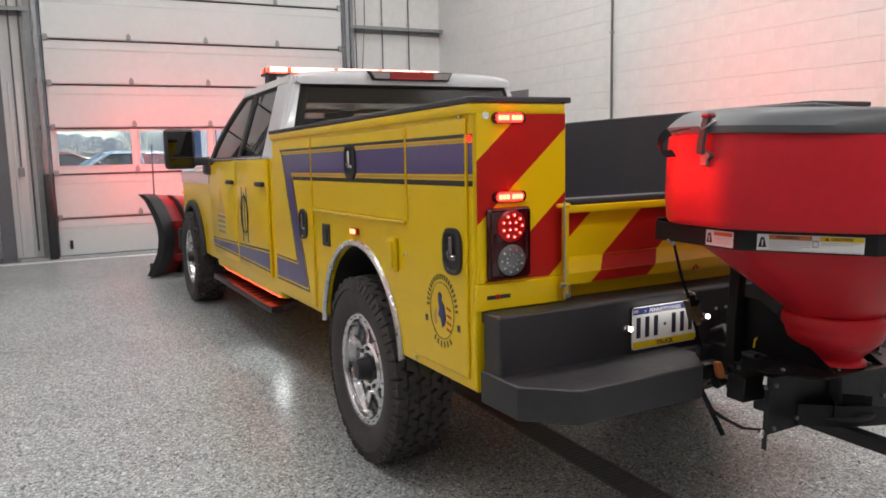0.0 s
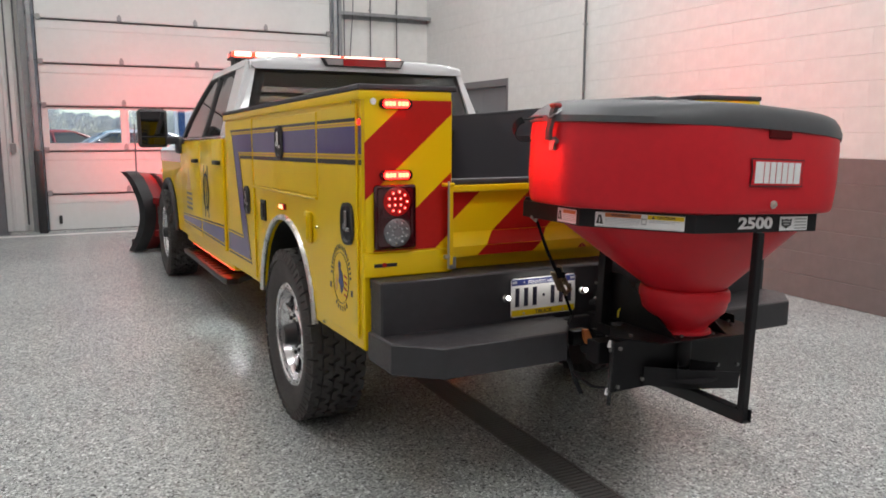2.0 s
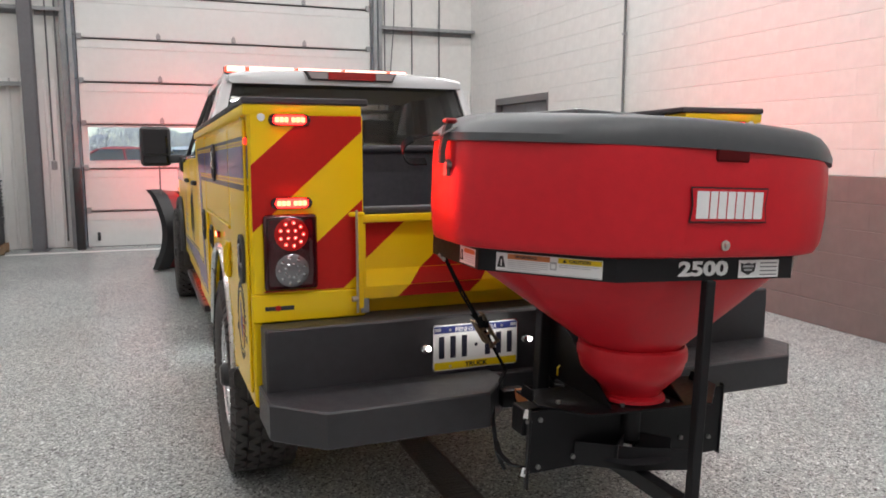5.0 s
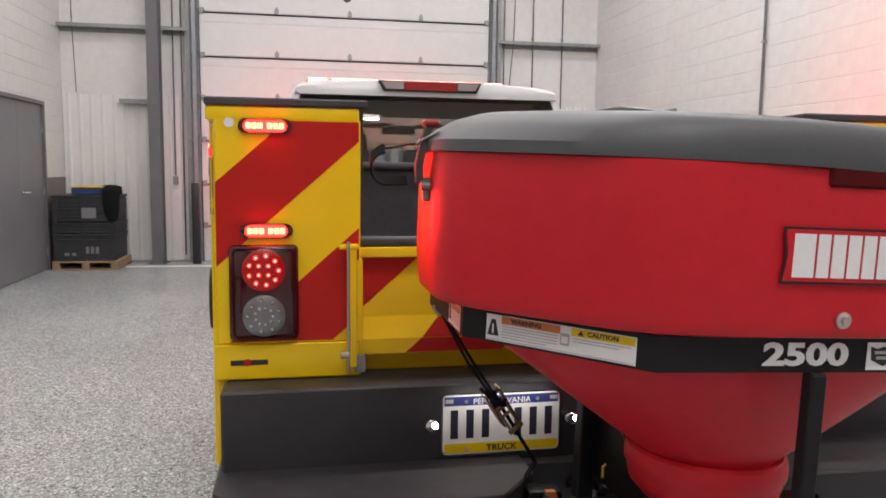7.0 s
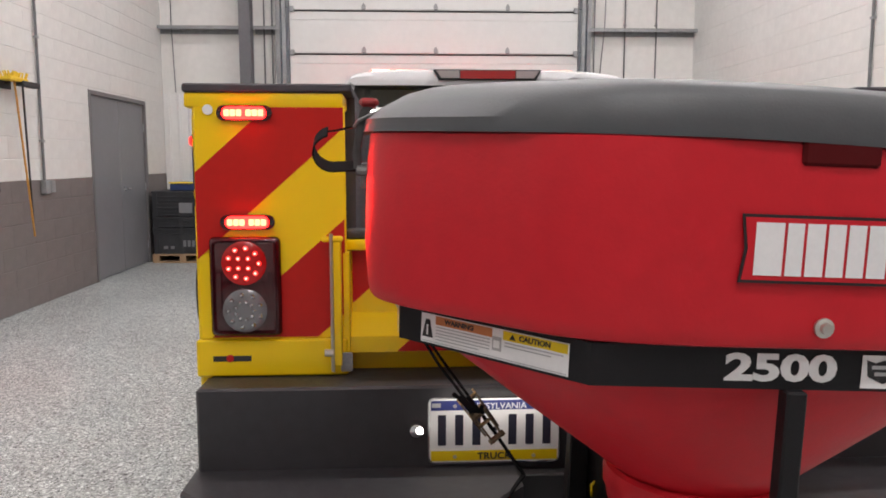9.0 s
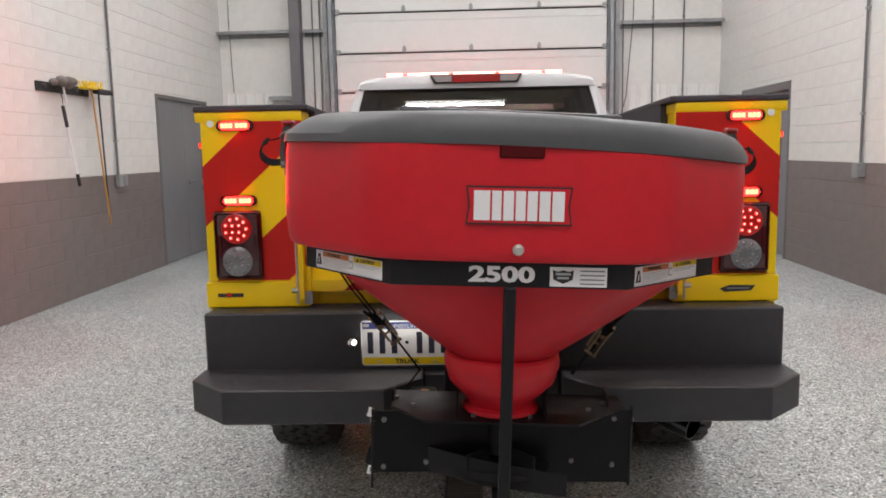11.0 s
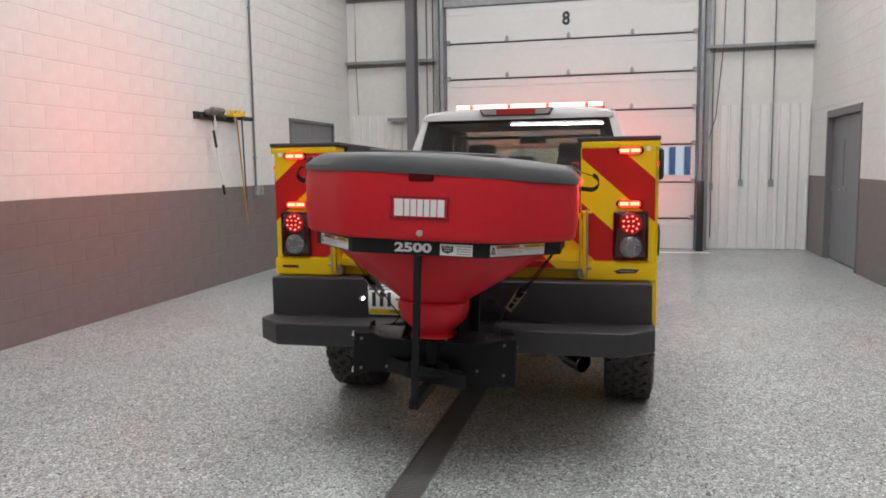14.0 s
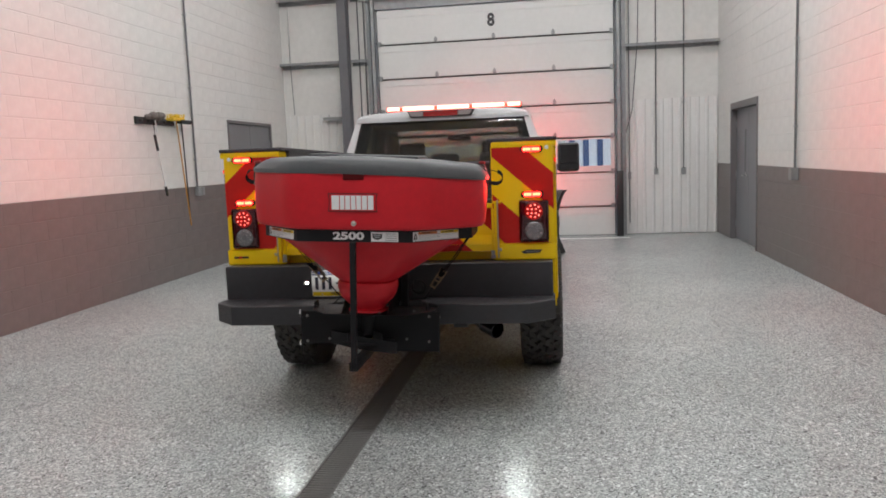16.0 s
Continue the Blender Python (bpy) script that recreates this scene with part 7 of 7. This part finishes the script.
bm = boxes(((-0.45, -1.20, 0.30), (0.45, -1.10, 0.95)), ((-0.30, -1.12, 0.22), (-0.20, -0.05, 0.34)), ((0.20, -1.12, 0.22), (0.30, -0.05, 0.34)), bev=0.008)
part("lift_frame", bm, "plow_red", plow, "red plow lift frame")
bm = bmesh.new()
cyl(bm, (0, 0.0, 0.02), (0, 0.0, 0.80), 0.05, seg=14)
part("centre_hinge", bm, "black_paint", plow)

# ---- tools on the block wall ----
rack = thing("tool_rack", pose(ROOM_W, 7.1, 2.1), "black wall rack holding brooms and a mop", "tool rack")
part("rail", boxes(((0.0, -0.52, -0.05), (0.03, 0.42, 0.04)), bev=0.004), "black_plastic", rack)
for i in range(5):
    bm = bmesh.new()
    y = -0.44 + i * 0.19
    cyl(bm, (0.03, y, 0.0), (0.07, y, 0.0), 0.02, seg=10)
    part("grip", bm, "rubber", rack)


def hung_tool(y, top, low, dy, head, hmat, rod_mat, label, cat, grips=()):
    t = thing(cat.replace(" ", "_"), pose(ROOM_W + 0.10, y, 0), label, cat)
    bm = bmesh.new()
    cyl(bm, (0.0, 0, top), (0.0, dy, low), 0.0095, seg=10)
    h = part("handle", bm, rod_mat, t)
    for a, b in grips:
        g = bmesh.new()
        cyl(g, (0, dy * (top - a) / (top - low), a), (0, dy * (top - b) / (top - low), b), 0.017, seg=10)
        part("grip_sleeve", g, "decal_black", t)
    bm = bmesh.new()
    head(bm)
    part("head", bm, hmat, t)
    return t


def lumps(w, n, r, z):
    def f(bm):
        rng = random.Random(4)
        for i in range(n):
            y = -w + 2 * w * i / (n - 1)
            bmesh.ops.create_icosphere(bm, subdivisions=2, radius=r * rng.uniform(0.7, 1.15), matrix=pose(rng.uniform(-0.02, 0.03), y, z + rng.uniform(-0.02, 0.03)) @ Matrix.Diagonal((0.8, 1.0, 0.7, 1)))
    return f


def brush(w):
    def f(bm):
        box(bm, (-0.06, -w, 2.115), (0.05, w, 2.15), 0.008)
        rng = random.Random(3)
        for i in range(40):
            y = rng.uniform(-w, w)
            x = rng.uniform(-0.05, 0.04)
            cyl(bm, (x, y, 2.15), (x * 1.4, y * 1.05, 2.19 + rng.uniform(0, 0.015)), 0.008, 0.006, seg=5)
    return f


hung_tool(6.90, 2.10, 1.95, 0.03, lumps(0.14, 8, 0.062, 2.14), "mop", "decal_white", "grey yarn mop head on the wall rack", "mop")
hung_tool(6.86, 1.92, 1.14, 0.20, lambda bm: sweep(bm, [(0.0, 0.0, 1.91), (0.002, 0.0, 1.99), (-0.01, 0.0, 2.05), (-0.05, 0.0, 2.06)], 0.005, seg=6), "black_plastic", "decal_white", "white pole with black grips hung on the rack", "extension pole", ((1.92, 1.72), (1.26, 1.14)))
hung_tool(7.44, 2.12, 0.70, 0.20, brush(0.16), "yellow_plastic", "handle_wood", "push broom with yellow bristles and wooden handle", "push broom")
hung_tool(7.58, 2.10, 0.80, 0.05, lambda bm: box(bm, (-0.02, -0.10, 2.08), (0.06, 0.22, 2.13), 0.008), "black_plastic", "decal_black", "black squeegee with a dark handle on the rack", "squeegee")

# ---- crates on a pallet ----
PX0, PX1, PY0, PY1 = -1.84, -1.02, 10.92, 11.72
pallet = thing("pallet", pose(0, 0, 0), "rough pine pallet on the floor", "pallet")
for i in range(6):
    y = PY0 + i * (PY1 - PY0 - 0.1) / 5
    part("deck_board", boxes(((PX0, y, 0.10), (PX1, y + 0.1, 0.122)), bev=0.003), "wood", pallet)
for i in range(3):
    x = PX0 + i * (PX1 - PX0 - 0.09) / 2
    part("runner", boxes(((x, PY0, 0.022), (x + 0.09, PY1, 0.10)), bev=0.003), "wood", pallet)
for i in range(3):
    y = PY0 + i * (PY1 - PY0 - 0.1) / 2
    part("base_board", boxes(((PX0, y, 0.0), (PX1, y + 0.1, 0.022)), bev=0.003), "wood", pallet)
z = 0.122
x0, x1, y0, y1 = PX0 + 0.02, PX1 - 0.04, PY0 + 0.03, PY1 - 0.05
for hgt, ribs in ((0.36, (0.27, 0.305)), (0.15, (0.015, 0.055, 0.095)), (0.36, (0.02, 0.07, 0.12, 0.17, 0.22, 0.27))):
    cr = thing("plastic_crate", pose(0, 0, 0), "black ribbed plastic crate stacked on the pallet", "crate", "stacked crates")
    sh = part("crate_body", boxes(((x0, y0, z), (x1, y1, z + hgt - 0.012)), bev=0.012), "crate", cr)
    for zz in ribs:
        part("crate_rib", boxes(((x0 - 0.012, y0 - 0.012, z + zz), (x1 + 0.012, y1 + 0.012, z + zz + 0.018)), bev=0.003), "crate", sh)
    part("crate_rim", boxes(((x0 - 0.016, y0 - 0.016, z + hgt - 0.03), (x1 + 0.016, y1 + 0.016, z + hgt - 0.002)), bev=0.006), "crate", sh)
    for x in (x0 + 0.03, (x0 + x1) / 2, x1 - 0.03):
        part("corner_post", boxes(((x - 0.03, y0 - 0.010, z), (x + 0.03, y0 + 0.01, z + hgt - 0.03)), bev=0.004), "crate", sh)
    if len(ribs) == 2:
        for i in range(3):
            part("crate_mark", boxes(((-1.42 + i * 0.06, y0 - 0.0145, z + 0.10), (-1.38 + i * 0.06, y0 - 0.0105, z + 0.19))), "decal_grey", sh)
        for x, w in ((-1.66, 0.06), (-1.57, 0.05)):
            part("crate_slot", boxes(((x - w / 2, y0 - 0.003, z + 0.07), (x + w / 2, y0 + 0.002, z + 0.11))), "decal_grey", sh)
    if len(ribs) == 6:
        part("crate_label", boxes(((-1.46, y0 - 0.0145, z + 0.06), (-1.28, y0 - 0.0122, z + 0.20))), "decal_grey", sh)
        part("crate_tag", boxes(((-1.12, y0 - 0.0175, z + 0.16), (-1.09, y0 - 0.0125, z + 0.24))), "decal_yellow", sh)
    z += hgt
bin_ = thing("blue_bin", pose(0, 0, 0), "dark blue plastic bin with a yellow rim on the crates", "bin")
part("bin_body", boxes(((-1.60, 11.02, z), (-1.12, 11.50, z + 0.10)), bev=0.012), "blue", bin_)
part("bin_rim", boxes(((-1.61, 11.01, z + 0.10), (-1.11, 11.51, z + 0.118)), bev=0.004), "decal_yellow", bin_, "yellow rim")
bm = bmesh.new()
rings = []
for i, (x, y, zz, w) in enumerate(((-1.12, 11.35, 0.02, 0.08), (-1.11, 11.20, 0.125, 0.10), (-1.10, 11.05, 0.13, 0.11), (-1.09, 10.95, 0.06, 0.11), (-1.085, 10.915, -0.08, 0.105), (-1.08, 10.91, -0.22, 0.09), (-1.075, 10.912, -0.32, 0.05))):
    rings.append([(x - w, y, z + zz), (x - w * 0.3, y - 0.015 * (1 + i % 2), z + zz + 0.012), (x + w * 0.4, y - 0.022 * (1 - 0.4 * (i % 2)), z + zz + 0.006), (x + w, y, z + zz - 0.01), (x + w, y + 0.02, z + zz - 0.02), (x - w, y + 0.02, z + zz - 0.02)])
loft(bm, rings)
solid("black_cover", bm, "webbing", "black cloth cover hanging over the crate stack", "cover")

# ---- outside ----
bm = boxes(((-400, ROOM_N + 0.16, -0.25), (400, 800, -0.06)), ((-400, -400, -0.45), (400, ROOM_N + 0.16, -0.21)))
solid("ground", bm, "grass", "mown grass beyond the yard", "ground", "structure")
solid("road", boxes(((-60, ROOM_N + 0.16, -0.06), (60, 46, -0.04))), "asphalt", "grey asphalt yard outside the door", "yard", "structure")


def parked_car(m, mat, label):
    c = thing("parked_car", m, label, "car", "parked cars")
    bm = bmesh.new()
    prism(bm, [(-2.3, 0.35), (-2.3, 0.8), (-2.15, 0.95), (-1.0, 1.02), (1.5, 1.0), (2.2, 0.88), (2.3, 0.6), (2.3, 0.35)], "y", -0.9, 0.9, 0.08, 2)
    body = part("car_body", bm, mat, c)
    bm = bmesh.new()
    loft(bm, [[(xa, -w, z), (xb, -w, z), (xb, w, z), (xa, w, z)] for xa, xb, w, z in ((-2.0, 1.25, 0.84, 0.98), (-1.72, 0.85, 0.78, 1.17), (-1.35, 0.36, 0.69, 1.38), (-1.05, 0.0, 0.64, 1.46))])
    part("car_cabin", bm, "tint_rear", body)
    bm = bmesh.new()
    loft(bm, [[(xa, -w, z), (xb, -w, z), (xb, w, z), (xa, w, z)] for xa, xb, w, z in ((-1.32, 0.30, 0.70, 1.40), (-1.12, 0.10, 0.66, 1.465), (-0.90, -0.12, 0.58, 1.495))])
    part("car_roof", bm, mat, body)
    for y in (-1, 1):
        for pts in ([(1.27, 0.85, 0.98), (0.86, 0.79, 1.17), (0.30, 0.70, 1.40)], [(-2.02, 0.85, 0.98), (-1.73, 0.79, 1.17), (-1.32, 0.70, 1.40)], [(-0.38, 0.85, 0.98), (-0.42, 0.79, 1.17), (-0.46, 0.70, 1.40)]):
            bm = bmesh.new()
            sweep(bm, [(a, y * b, c2) for a, b, c2 in pts], 0.04, seg=6)
            part("car_pillar", bm, mat, body)
    for x in (-1.45, 1.45):
        for y in (-0.82, 0.82):
            bm = bmesh.new()
            lathe(bm, [(0.2, -0.1), (0.33, -0.1), (0.34, 0), (0.33, 0.1), (0.2, 0.1)], (x, y, 0.34), "y", 20, True)
            part("car_wheel", bm, "rubber", c)
    return c


parked_car(pose(0.2, 31.0, -0.04, 0, 0, 3), "car_red", "red parked saloon car in the yard")
parked_car(pose(2.6, 25.0, -0.04, 0, 0, 6), "car_silver", "silver parked saloon car in the yard")
trailer = thing("box_trailer", pose(5.6, 26.0, -0.04), "white box trailer with blue upright ribs in the yard", "trailer")
part("trailer_body", boxes(((-2.2, 0, 0.6), (2.2, 8, 3.2)), bev=0.03), "car_white", trailer)
for i in range(9):
    part("trailer_rib", boxes(((-2.05 + i * 0.5, -0.05, 0.65), (-1.85 + i * 0.5, 0.0, 3.15))), "car_blue", trailer)
for x in (-1.9, 1.9):
    bm = bmesh.new()
    cyl(bm, (x - 0.13, 1.2, 0.42), (x + 0.13, 1.2, 0.42), 0.42, seg=20)
    part("trailer_wheel", bm, "rubber", trailer)


def tree(x, y, h, seed):
    rng = random.Random(seed)
    t = thing("tree", pose(x, y, -0.08), "bare winter tree, colour paled for haze, on the far field edge", "tree", "far trees")
    bm = bmesh.new()
    cyl(bm, (0, 0, 0), (0.1, 0, h * 0.6), 0.16, 0.06, seg=8)
    for i in range(6):
        k = rng.uniform(0, 6.28)
        z0 = h * rng.uniform(0.3, 0.55)
        cyl(bm, (0.05, 0, z0), (1.4 * math.cos(k), 1.4 * math.sin(k), z0 + h * 0.25), 0.07, 0.03, seg=6)
    part("trunk", bm, "bark", t)
    vs, fs = [], []
    for i in range(1500):
        k, u = rng.uniform(0, 6.28), rng.random() ** 0.5
        z0 = rng.uniform(0.04, 1.0)
        r = h * 0.85 * math.sin(math.pi * min(1, (z0 + 0.25) / 1.3)) ** 0.7 * u * rng.uniform(0.7, 1.25)
        c = Vector((r * math.cos(k), r * math.sin(k), h * z0))
        # upright twigs above, low scrub below
        up = 0.42 if z0 > 0.28 else 0.10
        a = Vector((rng.gauss(0, 0.09), rng.gauss(0, 0.09), up * rng.uniform(0.6, 1.3)))
        b = Vector((rng.gauss(0, 1), rng.gauss(0, 1), 0.2)).normalized() * (0.07 if z0 > 0.28 else 0.2)
        n = len(vs)
        vs += [c + a, c + b, c - a, c - b]
        fs.append((n, n + 1, n + 2, n + 3))
    me = bpy.data.meshes.new("crown")
    me.from_pydata([tuple(v) for v in vs], [], fs)
    me.materials.append(M["leaf"])
    cr = new("crown", me)
    cr.parent = t


rng = random.Random(8)
for i in range(56):
    tree(-115 + i * 4.3 + rng.uniform(-1.5, 1.5), 235 + rng.uniform(-15, 15), rng.uniform(4.4, 8.2), i)

# ---- drain ----
drain = thing("trench_drain", pose(0, 0, 0), "dark slotted trench drain set in the floor", "drain", kind="structure")
part("drain_frame", boxes(((2.03, ROOM_S + 0.5, -0.04), (2.042, ROOM_N - 0.8, 0.001)), ((2.178, ROOM_S + 0.5, -0.04), (2.19, ROOM_N - 0.8, 0.001))), "drain", drain)
slat = mesh_of("grate_slat", boxes(((-0.068, -0.008, -0.02), (0.068, 0.008, -0.001)), bev=0.002), "drain")
for i in range(300):
    o = new("grate_slat", slat)
    o.parent = drain
    o.location = (2.11, -2.6 + i * 0.026, 0)
bm = bmesh.new()
y = 5.22
while y < ROOM_N - 0.82:
    box(bm, (2.042, y - 0.008, -0.02), (2.178, y + 0.008, -0.001))
    y += 0.026
rest = part("grate_rest", bm, "drain", drain)
rest["kind"] = "stuff"
bm = boxes(((2.04, ROOM_S + 0.5, -0.03), (2.18, -2.7, -0.002)))
part("grate_cover", bm, "drain", drain)

# ---- blocks of the side walls ----
BL, BH = 0.4064, 0.2033


def block_mesh(name, length, mat):
    """The face of a block, with softly rounded arrises, looking towards +x."""
    c, g = 0.0050, 0.002
    y0, y1, z0, z1 = 0.0001, length - 0.0001, g * 0.6, BH - g * 0.6
    e = 0.0004
    vs = [(-JOINT - 0.002, a, b) for a, b in ((y0, z0), (y1, z0), (y1, z1), (y0, z1))] + [(0, a, b) for a, b in ((y0 + e, z0 + c), (y1 - e, z0 + c), (y1 - e, z1 - c), (y0 + e, z1 - c))]
    fs = [(4, 5, 6, 7), (0, 1, 5, 4), (1, 2, 6, 5), (2, 3, 7, 6), (3, 0, 4, 7)]
    me = bpy.data.meshes.new(name)
    me.from_pydata(vs, [], fs)
    me.materials.append(M[mat])
    return me


def lay_blocks(wall, x_face, sign, hole, near):
    """Blocks in running bond; those in the near stretch are pieces of their own, the rest one mesh."""
    h0, h1, top = hole
    shared, rest = {}, {"block_brown": ([], []), "block_cream": ([], [])}
    count = 0
    for row in range(int(ROOM_H / BH)):
        z = row * BH
        mat = "block_brown" if row < 6 else "block_cream"
        y = ROOM_S - (BL / 2 if row % 2 else 0)
        while y < ROOM_N - 0.01:
            spans = [(max(y, ROOM_S), min(y + BL, ROOM_N))]
            if z < top - 0.02:
                spans = [(a, b) for a, b in ((spans[0][0], min(spans[0][1], h0)), (max(spans[0][0], h1), spans[0][1])) if b - a > 0.03]
            for a, b in spans:
                L = round(b - a, 3)
                tall = 1.0
                m = pose(x_face, a, z) if sign < 0 else pose(x_face, b, z, 0, 0, 180)
                if near[0] <= a <= near[1] and z < near[2] and count < 300:
                    key = (L, mat)
                    if key not in shared:
                        shared[key] = block_mesh("block", L, mat)
                    o = new("block", shared[key])
                    o.parent = wall
                    o.matrix_basis = m
                    count += 1
                else:
                    me = block_mesh("tmp", L, mat)
                    vs, fs = rest[mat]
                    n = len(vs)
                    vs += [tuple(m @ v.co) for v in me.vertices]
                    fs += [tuple(n + i for i in p.vertices) for p in me.polygons]
                    bpy.data.meshes.remove(me)
            y += BL
    for mat, (vs, fs) in rest.items():
        me = bpy.data.meshes.new("block_rest")
        me.from_pydata(vs, [], fs)
        me.materials.append(M[mat])
        o = new("block_rest", me)
        o.parent = wall
        o["kind"] = "stuff"


lay_blocks(wall_west, ROOM_W, -1, LDOOR, (3.6, 9.3, 3.9))
lay_blocks(wall_east, ROOM_E, 1, RDOOR, (3.0, 9.2, 3.4))
